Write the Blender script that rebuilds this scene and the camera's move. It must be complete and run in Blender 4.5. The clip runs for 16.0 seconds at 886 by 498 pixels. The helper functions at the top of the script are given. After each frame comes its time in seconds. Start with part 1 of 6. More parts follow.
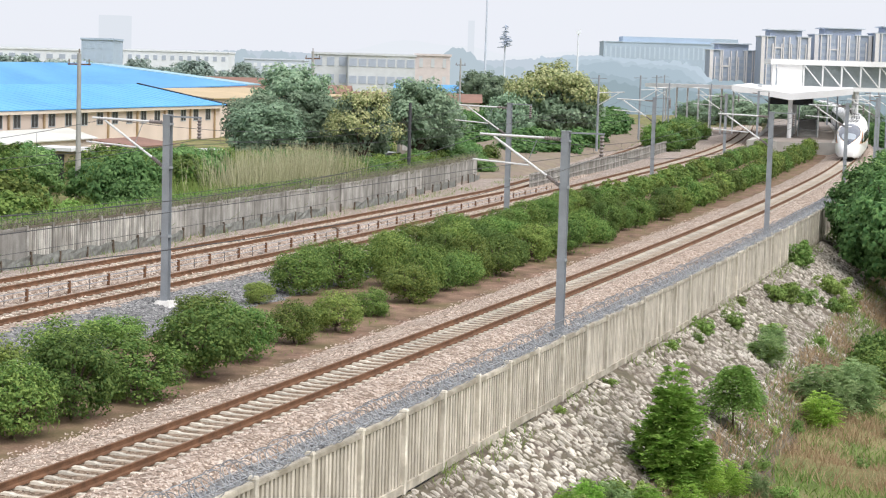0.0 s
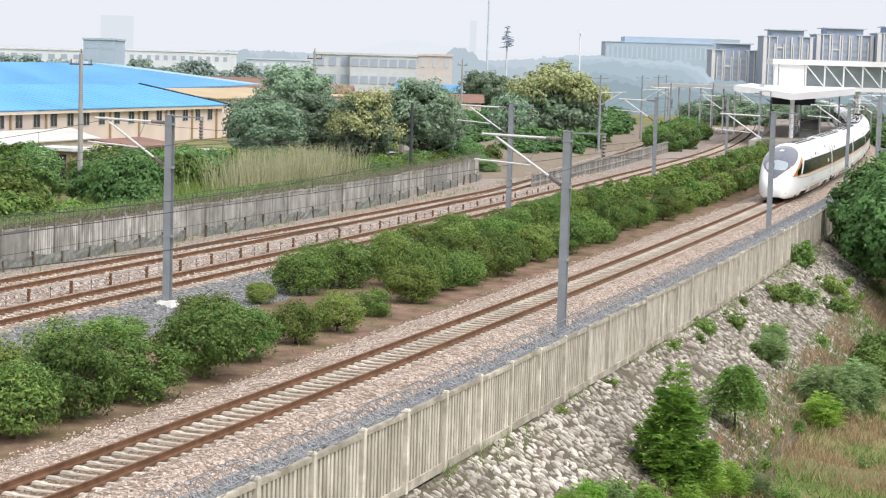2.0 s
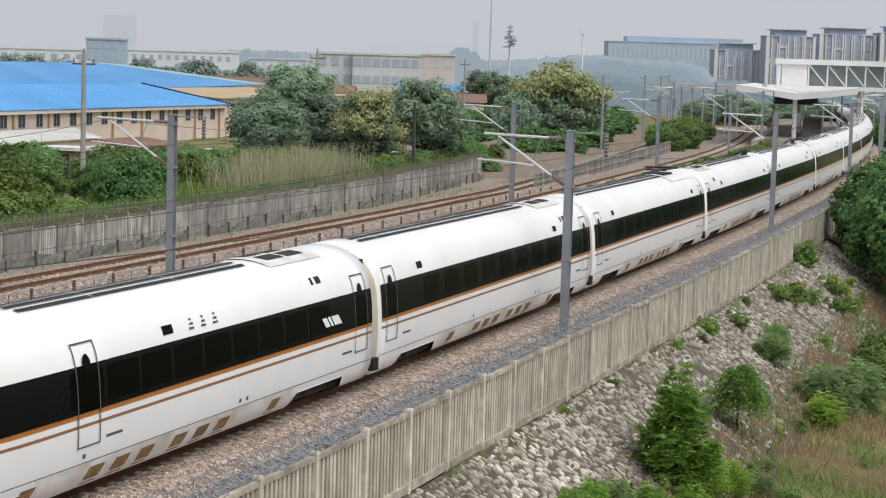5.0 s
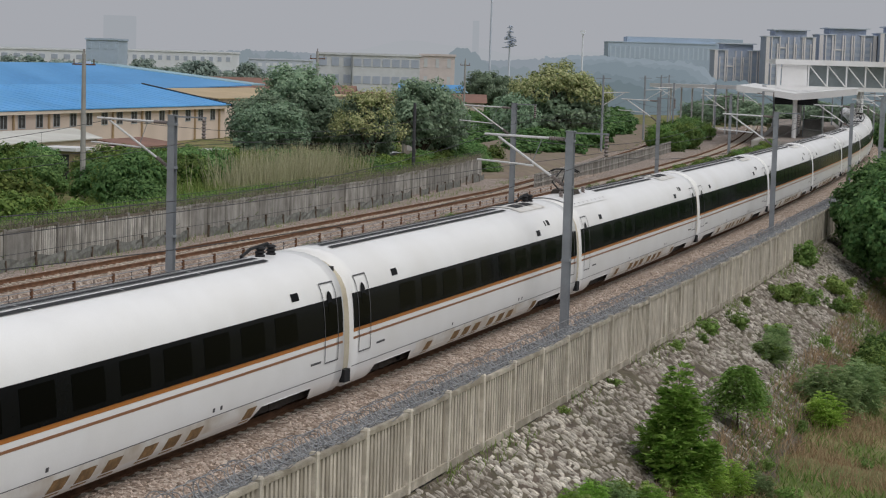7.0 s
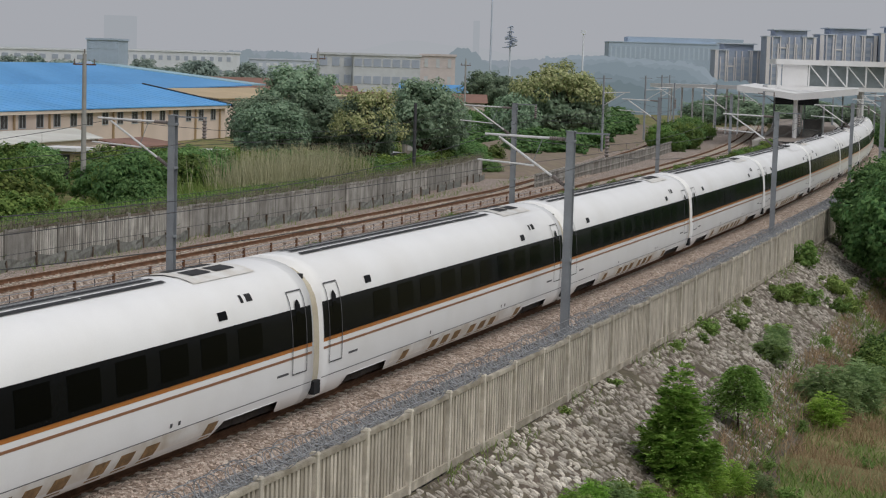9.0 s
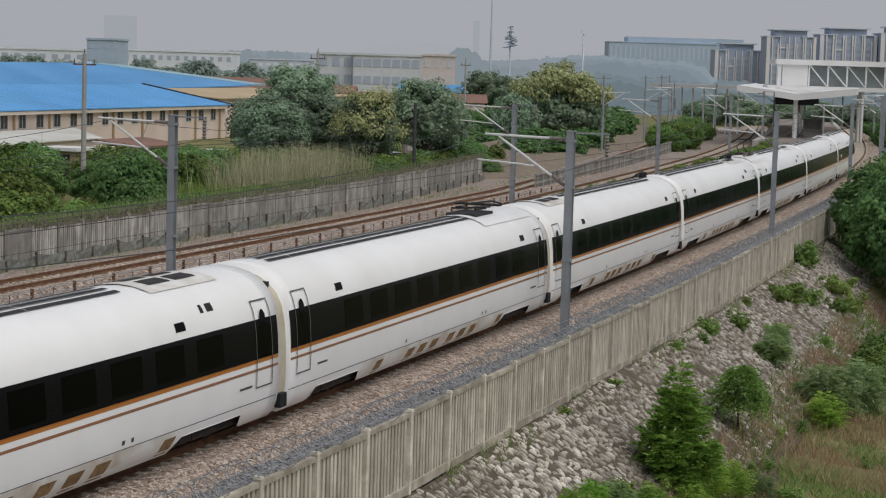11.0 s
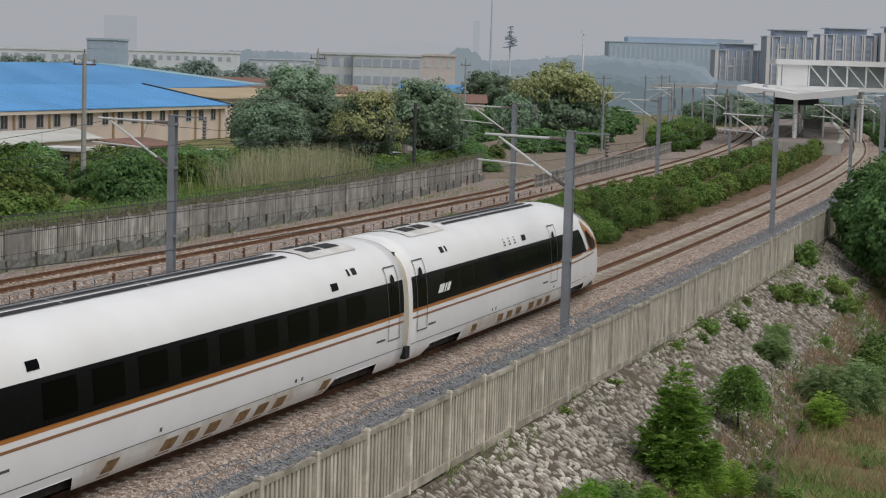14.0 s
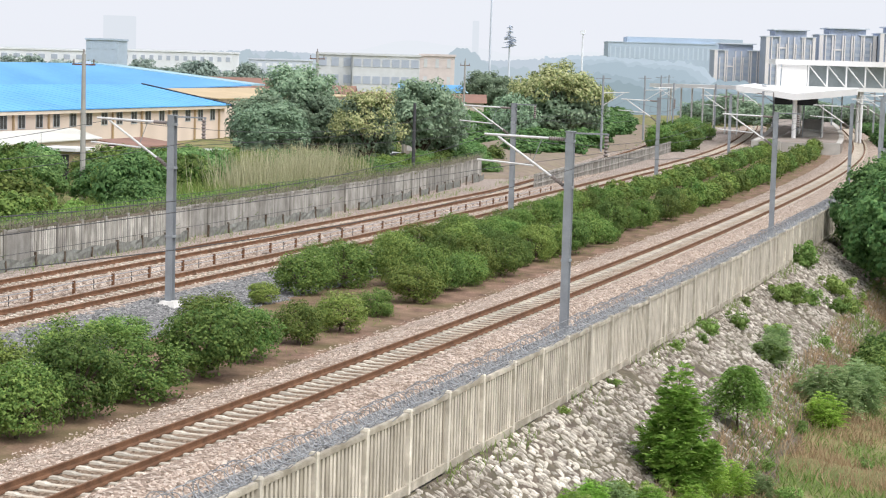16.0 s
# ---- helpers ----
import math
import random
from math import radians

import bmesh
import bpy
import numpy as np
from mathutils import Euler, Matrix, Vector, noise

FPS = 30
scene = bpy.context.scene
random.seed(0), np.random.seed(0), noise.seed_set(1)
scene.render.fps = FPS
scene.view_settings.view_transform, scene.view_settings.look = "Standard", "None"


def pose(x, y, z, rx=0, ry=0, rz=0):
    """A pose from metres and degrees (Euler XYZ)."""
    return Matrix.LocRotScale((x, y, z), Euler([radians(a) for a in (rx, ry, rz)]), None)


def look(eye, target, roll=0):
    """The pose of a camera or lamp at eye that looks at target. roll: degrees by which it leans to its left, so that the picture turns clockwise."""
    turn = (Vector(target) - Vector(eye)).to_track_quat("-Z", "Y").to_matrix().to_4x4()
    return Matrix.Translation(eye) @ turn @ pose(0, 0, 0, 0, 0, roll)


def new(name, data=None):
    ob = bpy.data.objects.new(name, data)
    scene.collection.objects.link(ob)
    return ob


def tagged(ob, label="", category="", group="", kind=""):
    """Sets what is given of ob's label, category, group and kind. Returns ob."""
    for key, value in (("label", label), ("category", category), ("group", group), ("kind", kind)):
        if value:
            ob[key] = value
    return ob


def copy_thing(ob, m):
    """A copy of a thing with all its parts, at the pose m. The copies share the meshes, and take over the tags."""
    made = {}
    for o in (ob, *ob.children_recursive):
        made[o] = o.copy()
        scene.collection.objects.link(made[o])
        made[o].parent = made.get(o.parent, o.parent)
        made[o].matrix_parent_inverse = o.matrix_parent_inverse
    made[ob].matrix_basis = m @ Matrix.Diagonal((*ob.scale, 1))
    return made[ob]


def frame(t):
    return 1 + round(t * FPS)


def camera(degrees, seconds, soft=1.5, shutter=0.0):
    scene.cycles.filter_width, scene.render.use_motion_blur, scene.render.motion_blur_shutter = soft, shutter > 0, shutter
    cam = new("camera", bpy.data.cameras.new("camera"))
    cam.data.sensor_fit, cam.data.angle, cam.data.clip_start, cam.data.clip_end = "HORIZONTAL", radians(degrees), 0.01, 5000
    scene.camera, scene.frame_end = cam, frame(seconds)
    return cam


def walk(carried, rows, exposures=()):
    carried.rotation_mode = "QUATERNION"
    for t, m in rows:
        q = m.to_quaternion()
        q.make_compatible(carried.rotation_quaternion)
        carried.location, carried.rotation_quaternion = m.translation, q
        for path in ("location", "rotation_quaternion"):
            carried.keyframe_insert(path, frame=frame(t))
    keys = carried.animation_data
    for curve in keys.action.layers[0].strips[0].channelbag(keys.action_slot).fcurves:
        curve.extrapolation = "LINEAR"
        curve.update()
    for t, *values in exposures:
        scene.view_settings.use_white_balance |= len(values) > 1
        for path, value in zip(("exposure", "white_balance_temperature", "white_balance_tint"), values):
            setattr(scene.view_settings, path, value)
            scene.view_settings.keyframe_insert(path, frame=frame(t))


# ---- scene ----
EYE = (0.0, 0.0, 9.263)
cam = camera(25.96, 16.0, soft=1.15)


def aim(yaw, lift=0.0):
    """The camera's pose: degrees turned to the right, degrees lifted."""
    a, b = radians(yaw), radians(-5.473 + lift)
    t = (math.sin(a) * math.cos(b), math.cos(a) * math.cos(b), EYE[2] + math.sin(b))
    return look(EYE, t, 1.687)


walk(cam, [(0, aim(.152)), (.5, aim(.126, .017)), (1, aim(.101)), (1.5, aim(.096)), (2, aim(.096)), (2.5, aim(.071, -.017)), (3, aim(.047)),
           (3.5, aim(.027, -.006)), (4, aim(.018, -.017)), (5.2, aim(.017, -.01)), (6.5, aim(.016)), (7, aim(.016)), (7.5, aim(.014, -.017)), (8, aim(.01, -.008)),
           (8.5, aim(0)), (9, aim(0)), (10.2, aim(0)), (11.5, aim(0)), (12.5, aim(0)), (13.5, aim(.008, .012)), (14, aim(0)), (14.5, aim(.01, .006)),
           (15, aim(.008)), (15.5, aim(.02, .006)), (16, aim(.02, .004))],
     [(0, .22), (3.0, .18), (4.0, .02), (4.8, -.3), (6.0, -.87), (6.5, -.93), (14.3, -.93), (14.8, -.80), (15.2, -.34), (15.6, .08), (16, .22)])

# ---- light: an overcast, hazy day ----
SUN_UP, SUN_TURN = 54, 136
world = bpy.data.worlds.new("overcast_sky")
scene.world = world
world.use_nodes = True
wn, wl = world.node_tree.nodes, world.node_tree.links
sky = wn.new("ShaderNodeTexSky")
sky.sky_type, sky.sun_disc = "NISHITA", False
sky.sun_elevation, sky.sun_rotation = radians(SUN_UP), radians(SUN_TURN)
sky.air_density, sky.dust_density, sky.ozone_density = 1.6, 6.0, 1.0
sky_gain = wn.new("ShaderNodeMix")
sky_gain.data_type = "RGBA"
sky_gain.inputs[0].default_value = .9
sky_gain.inputs[7].default_value = (8.0, 8.25, 8.95, 1)
wl.new(sky.outputs[0], sky_gain.inputs[6])
wl.new(sky_gain.outputs[2], wn["Background"].inputs[0])
wn["Background"].inputs[1].default_value = .1
sun = new("sun", bpy.data.lights.new("sun", "SUN"))
sun.data.energy, sun.data.angle, sun.data.color = 3.1, radians(55), (1, .98, .95)
_a, _e = radians(SUN_TURN), radians(SUN_UP)
sun.matrix_basis = look((60 * math.sin(_a) * math.cos(_e), 60 * math.cos(_a) * math.cos(_e), 60 * math.sin(_e)), (0, 0, 0))


# ---- materials ----
def mat(name, colour, rough=.8, metal=0.0, vary=.25, scale=6.0, fine=60.0, bump=.0, dirt=None, dirt_scale=.6, dirt_amount=.5, dirt_edge=.1, spread=0.0, coords="Object",
        spec=.3, island=False, second=None, streak=1.0):
    """Grain at two sizes, stains of another colour, relief, and a shade of its own for each object or island."""
    m = bpy.data.materials.new(name)
    m.use_nodes = True
    n, l = m.node_tree.nodes, m.node_tree.links
    b = n["Principled BSDF"]
    b.inputs["Roughness"].default_value, b.inputs["Metallic"].default_value = rough, metal
    b.inputs["Specular IOR Level"].default_value = spec
    if coords == "World":
        vec = n.new("ShaderNodeNewGeometry").outputs["Position"]
    else:
        vec = n.new("ShaderNodeTexCoord").outputs["Object"]

    def noise_at(sc, detail=3.0, tall=1.0):
        t = n.new("ShaderNodeTexNoise")
        t.inputs["Scale"].default_value, t.inputs["Detail"].default_value = sc, detail
        if tall != 1.0:
            sq = n.new("ShaderNodeMapping")
            sq.inputs["Scale"].default_value = (1, 1, tall)
            l.new(vec, sq.inputs["Vector"])
            l.new(sq.outputs[0], t.inputs["Vector"])
        else:
            l.new(vec, t.inputs["Vector"])
        return t.outputs["Fac"]

    def ranged(v, a, c, lo, hi):
        r = n.new("ShaderNodeMapRange")
        for i, x in enumerate((a, c, lo, hi)):
            r.inputs[i + 1].default_value = x
        l.new(v, r.inputs[0])
        return r.outputs[0]

    def blend(f, one, two, how="MIX"):
        x = n.new("ShaderNodeMix")
        x.data_type, x.blend_type = "RGBA", how
        for sock, val in ((0, f), (6, one), (7, two)):
            if isinstance(val, bpy.types.NodeSocket):
                l.new(val, x.inputs[sock])
            elif sock == 0:
                x.inputs[0].default_value = val
            else:
                x.inputs[sock].default_value = (*val, 1)
        return x.outputs[2]

    big, small = noise_at(scale), noise_at(fine, 2.0)
    col = colour
    if second:
        pick = n.new("ShaderNodeNewGeometry").outputs["Random Per Island"] if island else ranged(noise_at(scale * .35, 4.0), .4, .6, 0, 1)
        col = blend(pick, colour, second)
    tone = ranged(big, .3, .7, 1 - vary, 1 + vary)
    tone2 = ranged(small, .3, .7, 1 - vary * .6, 1 + vary * .6)
    mul = n.new("ShaderNodeMath")
    mul.operation = "MULTIPLY"
    l.new(tone, mul.inputs[0]), l.new(tone2, mul.inputs[1])
    val = mul.outputs[0]
    if spread:
        rnd = n.new("ShaderNodeObjectInfo").outputs["Random"]
        more = n.new("ShaderNodeMath")
        more.operation = "MULTIPLY"
        l.new(val, more.inputs[0]), l.new(ranged(rnd, 0, 1, 1 - spread, 1 + spread), more.inputs[1])
        val = more.outputs[0]
    hsv = n.new("ShaderNodeHueSaturation")
    l.new(val, hsv.inputs["Value"])
    if isinstance(col, bpy.types.NodeSocket):
        l.new(col, hsv.inputs["Color"])
    else:
        hsv.inputs["Color"].default_value = (*col, 1)
    out = hsv.outputs[0]
    if dirt:
        f = ranged(noise_at(dirt_scale, 5.0, streak), .5 - dirt_edge, .5 + dirt_edge + .08, 0, dirt_amount)
        out = blend(f, out, dirt)
    l.new(out, b.inputs["Base Color"])
    if bump:
        bp = n.new("ShaderNodeBump")
        bp.inputs["Strength"].default_value, bp.inputs["Distance"].default_value = bump, .02
        l.new(small, bp.inputs["Height"])
        l.new(bp.outputs[0], b.inputs["Normal"])
    return m


def stones(name, colours, size, rough=.95, bump=.8, dirt=None, dirt_amount=.5):
    """Loose stones: cells of a stone's size, each of its own tone, with relief."""
    m = bpy.data.materials.new(name)
    m.use_nodes = True
    n, l = m.node_tree.nodes, m.node_tree.links
    b = n["Principled BSDF"]
    b.inputs["Roughness"].default_value, b.inputs["Specular IOR Level"].default_value = rough, .2
    pos = n.new("ShaderNodeNewGeometry").outputs["Position"]
    v = n.new("ShaderNodeTexVoronoi")
    v.inputs["Scale"].default_value = 1 / size
    l.new(pos, v.inputs["Vector"])
    sep = n.new("ShaderNodeSeparateColor")
    l.new(v.outputs["Color"], sep.inputs[0])
    ramp = n.new("ShaderNodeValToRGB")
    while len(ramp.color_ramp.elements) < len(colours):
        ramp.color_ramp.elements.new(.5)
    for i, c in enumerate(colours):
        ramp.color_ramp.elements[i].position, ramp.color_ramp.elements[i].color = i / (len(colours) - 1), (*c, 1)
    l.new(sep.outputs[0], ramp.inputs[0])
    t = n.new("ShaderNodeTexNoise")
    t.inputs["Scale"].default_value, t.inputs["Detail"].default_value = .45, 5
    l.new(pos, t.inputs["Vector"])
    r = n.new("ShaderNodeMapRange")
    for i, x in enumerate((.35, .68, 0, dirt_amount)):
        r.inputs[i + 1].default_value = x
    l.new(t.outputs["Fac"], r.inputs[0])
    x = n.new("ShaderNodeMix")
    x.data_type = "RGBA"
    l.new(r.outputs[0], x.inputs[0]), l.new(ramp.outputs[0], x.inputs[6])
    x.inputs[7].default_value = (*(dirt or colours[0]), 1)
    l.new(x.outputs[2], b.inputs["Base Color"])
    bp = n.new("ShaderNodeBump")
    bp.inputs["Strength"].default_value, bp.inputs["Distance"].default_value = bump, size * .6
    bp.invert = True
    l.new(v.outputs["Distance"], bp.inputs["Height"])
    l.new(bp.outputs[0], b.inputs["Normal"])
    return m


def leafy(name, one, two, through_light=.3, spread=.15, rough=.7):
    """Leaves: a colour between two for each leaf, some light passing through."""
    m = bpy.data.materials.new(name)
    m.use_nodes = True
    n, l = m.node_tree.nodes, m.node_tree.links
    b = n["Principled BSDF"]
    b.inputs["Roughness"].default_value, b.inputs["Specular IOR Level"].default_value = rough, .25
    rnd = n.new("ShaderNodeNewGeometry").outputs["Random Per Island"]
    x = n.new("ShaderNodeMix")
    x.data_type = "RGBA"
    l.new(rnd, x.inputs[0])
    x.inputs[6].default_value, x.inputs[7].default_value = (*one, 1), (*two, 1)
    h = n.new("ShaderNodeHueSaturation")
    r = n.new("ShaderNodeMapRange")
    r.inputs[3].default_value, r.inputs[4].default_value = 1 - spread, 1 + spread
    l.new(n.new("ShaderNodeObjectInfo").outputs["Random"], r.inputs[0])
    w = n.new("ShaderNodeTexWhiteNoise")
    w.noise_dimensions = "1D"
    l.new(r.outputs[0], w.inputs["W"])
    r2 = n.new("ShaderNodeMapRange")
    r2.inputs[3].default_value, r2.inputs[4].default_value = .5 - spread * .06, .5 + spread * .07
    l.new(w.outputs["Value"], r2.inputs[0]), l.new(r2.outputs[0], h.inputs["Hue"])
    l.new(r.outputs[0], h.inputs["Value"]), l.new(x.outputs[2], h.inputs["Color"])
    l.new(h.outputs[0], b.inputs["Base Color"])
    tr = n.new("ShaderNodeBsdfTranslucent")
    l.new(h.outputs[0], tr.inputs[0])
    mx = n.new("ShaderNodeMixShader")
    mx.inputs[0].default_value = through_light
    l.new(b.outputs[0], mx.inputs[1]), l.new(tr.outputs[0], mx.inputs[2])
    l.new(mx.outputs[0], n["Material Output"].inputs[0])
    return m


M = {}
M["ballast"] = stones("pink_ballast", [(.115, .085, .066), (.265, .20, .16), (.41, .33, .275), (.63, .555, .49)], .10, dirt=(.25, .185, .14), dirt_amount=.35)
M["ballast_rusty"] = stones("rust_stained_ballast", [(.08, .058, .042), (.17, .125, .09), (.27, .205, .155), (.44, .36, .29)], .09, dirt=(.15, .10, .065), dirt_amount=.5)
M["gravel"] = stones("grey_gravel", [(.06, .06, .064), (.13, .13, .135), (.20, .20, .203), (.38, .375, .37)], .10, dirt=(.16, .157, .157), dirt_amount=.4)
M["gravel_pale"] = stones("pale_gravel", [(.17, .14, .12), (.29, .24, .21), (.38, .325, .29), (.50, .44, .40)], .09, dirt=(.26, .20, .16), dirt_amount=.5)
M["soil"] = mat("bare_soil", (.215, .140, .105), .95, vary=.4, scale=1.3, fine=18, bump=.8, dirt=(.13, .115, .055), dirt_scale=.5, dirt_amount=.7, coords="World", spec=.1)
M["meadow"] = mat("rough_grass_ground", (.235, .205, .105), .95, vary=.35, scale=.7, fine=14, bump=.7, dirt=(.11, .15, .05), dirt_scale=.28, dirt_amount=.9, coords="World", spec=.1)
M["rail"] = mat("rusty_rail", (.150, .077, .043), .8, metal=.0, vary=.3, scale=3, fine=40, bump=.3)
M["rail_top"] = mat("worn_rail_head", (.21, .125, .08), .7, metal=.0, vary=.3, scale=2, fine=60)
M["sleeper"] = mat("concrete_sleeper", (.53, .485, .415), .9, vary=.2, scale=5, fine=50, bump=.3, dirt=(.36, .27, .20), dirt_scale=2.0, dirt_amount=.6, spread=.2)
M["fence"] = mat("weathered_concrete", (.44, .40, .335), .9, vary=.25, scale=2.2, fine=45, bump=.4, dirt=(.22, .19, .14), dirt_scale=1.4, dirt_amount=.7, spread=.2, coords="World")
M["fence_post"] = mat("pale_concrete_post", (.66, .61, .53), .9, vary=.2, scale=2.2, fine=45, bump=.3, dirt=(.34, .30, .23), dirt_scale=1.6, dirt_amount=.6, spread=.22, coords="World")
M["slat"] = mat("streaked_concrete_slat", (.59, .54, .465), .9, vary=.16, scale=2.0, fine=40, bump=.3, dirt=(.27, .235, .18), dirt_scale=2.6, dirt_amount=.65, spread=.16, coords="World", streak=.16)
M["panel_plain"] = mat("streaked_concrete_panel", (.545, .50, .435), .9, vary=.16, scale=1.6, fine=40, bump=.3, dirt=(.265, .23, .185), dirt_scale=2.2, dirt_amount=.7, spread=.12, coords="World", streak=.12)
M["wall_old"] = mat("old_concrete_wall", (.37, .355, .33), .92, vary=.2, scale=1.4, fine=30, bump=.3, dirt=(.15, .14, .12), dirt_scale=2.2, dirt_amount=.8, spread=.22, coords="World", streak=.2)
M["wall_slat"] = mat("pale_wall_slat", (.50, .48, .44), .92, vary=.2, scale=1.4, fine=30, bump=.3, dirt=(.18, .165, .14), dirt_scale=3, dirt_amount=.75, spread=.25, coords="World", streak=.2)
M["vine"] = leafy("dry_vines", (.20, .185, .14), (.36, .33, .25), .2, .1)
# backing between slats: the gaps' shade put into a dark base colour
M["gap_shade"] = mat("gap_shade_concrete", (.17, .145, .115), .95, vary=.25, scale=2.5, fine=40, bump=.3, spread=.15)
M["wire"] = mat("galvanised_wire", (.35, .365, .39), .55, metal=.4, vary=.2)
M["cable"] = mat("dark_cable", (.06, .06, .065), .6, vary=.1)
M["mast"] = mat("galvanised_steel", (.33, .355, .385), .55, metal=.35, vary=.12, scale=1.5, fine=30, bump=.1, dirt=(.25, .26, .27), dirt_scale=.8, dirt_amount=.5)
M["tube"] = mat("bright_tube", (.72, .72, .72), .45, metal=.3, vary=.08)
M["insulator"] = mat("brown_insulator", (.22, .19, .18), .35, vary=.1)
M["concrete"] = mat("plain_concrete", (.48, .46, .43), .9, vary=.18, scale=1.2, fine=30, bump=.2, dirt=(.28, .26, .24), dirt_scale=.6, dirt_amount=.5)
M["plinth"] = mat("whitewashed_concrete", (.62, .60, .58), .9, vary=.15, scale=3, fine=40, bump=.2)
M["net"] = mat("dark_netting", (.19, .195, .18), .8, vary=.3, scale=4, fine=50)
M["stone"] = mat("rubble_stone", (.60, .555, .49), .9, vary=.25, scale=4, fine=40, bump=.6, dirt=(.22, .185, .145), dirt_scale=1.0, dirt_amount=.6, spread=.4, coords="World")
M["stone_many"] = mat("rubble_stone_far", (.64, .595, .53), .9, vary=.25, scale=4, fine=40, bump=.6, dirt=(.20, .17, .135), dirt_scale=.8, dirt_amount=.65, coords="World", island=True, second=(.24, .21, .178))
M["mortar"] = mat("dark_mortar", (.125, .10, .08), .95, vary=.35, scale=2, fine=30, bump=.4, coords="World", dirt=(.10, .11, .05), dirt_scale=.6, dirt_amount=.5)
M["leaf_hedge"] = leafy("hedge_leaves", (.072, .145, .034), (.245, .325, .085), .34, .35)
M["leaf_dark"] = leafy("dark_leaves", (.085, .185, .062), (.225, .36, .125), .34, .2)
M["leaf_bright"] = leafy("bright_leaves", (.16, .315, .045), (.45, .61, .15), .5, .2)
M["leaf_soft"] = leafy("soft_grey_green_leaves", (.16, .27, .11), (.36, .47, .22), .42, .2)
M["leaf_weed"] = leafy("weed_leaves", (.15, .26, .06), (.34, .45, .14), .4, .25)
M["leaf_low"] = leafy("low_weed_leaves", (.12, .25, .05), (.29, .45, .12), .4, .1)
# trees past the wall: haze greyed and lightened into the leaf colours
M["leaf_mid"] = leafy("hazed_grey_green_leaves", (.185, .275, .185), (.345, .44, .30), .36, .25)
M["leaf_flower"] = leafy("blossom_leaves", (.18, .24, .085), (.60, .59, .32), .3, .1)
# far trees: leaf colours made paler and bluer in place of haze
M["leaf_far"] = leafy("hazed_distant_leaves", (.24, .315, .27), (.36, .44, .39), .3, .15)
M["reed"] = leafy("dry_reeds", (.33, .335, .19), (.60, .575, .38), .25, .1)
M["grass"] = leafy("green_grass", (.14, .23, .05), (.28, .34, .11), .3, .1)
M["grass_dry"] = leafy("dry_grass", (.29, .20, .115), (.50, .38, .235), .3, .1)
M["bark"] = mat("bark", (.11, .085, .065), .95, vary=.3, scale=4, fine=30, bump=.6)


# ---- geometry helpers ----
class Mesh:
    """Collects corners and faces of one mesh."""

    def __init__(self):
        self.v, self.f = [], []

    def add(self, verts, faces):
        k = len(self.v)
        self.v.extend(tuple(map(float, q)) for q in verts)
        self.f.extend(tuple(i + k for i in f) for f in faces)
        return self

    def box(self, a, b, m=None, taper=1.0):
        (x0, y0, z0), (x1, y1, z1) = a, b
        cx, cy = (x0 + x1) / 2, (y0 + y1) / 2
        top = [(cx + (x - cx) * taper, cy + (y - cy) * taper, z1) for x, y in ((x0, y0), (x1, y0), (x1, y1), (x0, y1))]
        q = [(x0, y0, z0), (x1, y0, z0), (x1, y1, z0), (x0, y1, z0)] + top
        if m is not None:
            q = [m @ Vector(p) for p in q]
        return self.add(q, [(3, 2, 1, 0), (4, 5, 6, 7), (0, 1, 5, 4), (1, 2, 6, 5), (2, 3, 7, 6), (3, 0, 4, 7)])

    def tube(self, pts, radii, sides=8, cap=True):
        pts = [Vector(q) for q in pts]
        if not hasattr(radii, "__len__"):
            radii = [radii] * len(pts)
        rings = []
        for i, q in enumerate(pts):
            d = (pts[min(i + 1, len(pts) - 1)] - pts[max(i - 1, 0)]).normalized()
            up = Vector((0, 0, 1)) if abs(d.z) < .9 else Vector((1, 0, 0))
            e1 = d.cross(up).normalized()
            e2 = e1.cross(d)
            rings += [q + (e1 * math.cos(6.28319 * k / sides) + e2 * math.sin(6.28319 * k / sides)) * radii[i] for k in range(sides)]
        faces = [(i * sides + k, i * sides + (k + 1) % sides, (i + 1) * sides + (k + 1) % sides, (i + 1) * sides + k) for i in range(len(pts) - 1) for k in range(sides)]
        if cap:
            faces += [tuple(range(sides))[::-1], tuple((len(pts) - 1) * sides + k for k in range(sides))]
        return self.add(rings, faces)

    def sheet(self, rows):
        """Rows of equally many points, joined into quads."""
        n = len(rows[0])
        return self.add([q for r in rows for q in r], [(i * n + j, i * n + j + 1, (i + 1) * n + j + 1, (i + 1) * n + j) for i in range(len(rows) - 1) for j in range(n - 1)])

    def data(self, name, material, smooth=False):
        me = bpy.data.meshes.new(name)
        me.from_pydata(self.v, [], self.f)
        for q in (material if isinstance(material, (list, tuple)) else [material]):
            me.materials.append(q)
        if smooth:
            me.polygons.foreach_set("use_smooth", [True] * len(me.polygons))
        me.update()
        return me


def part(name, mesh, material, parent=None, label="", smooth=False, at=None):
    """One mesh object, under a thing or a part if one is given."""
    ob = new(name, mesh if isinstance(mesh, bpy.types.Mesh) else mesh.data(name, material, smooth))
    if parent is not None:
        ob.parent = parent
    if at is not None:
        ob.matrix_basis = at
    return tagged(ob, label)


def thing(name, label, category, group="", kind="", at=None):
    ob = tagged(new(name), label, category, group, kind)
    ob.empty_display_size = .2
    if at is not None:
        ob.matrix_basis = at
    return ob


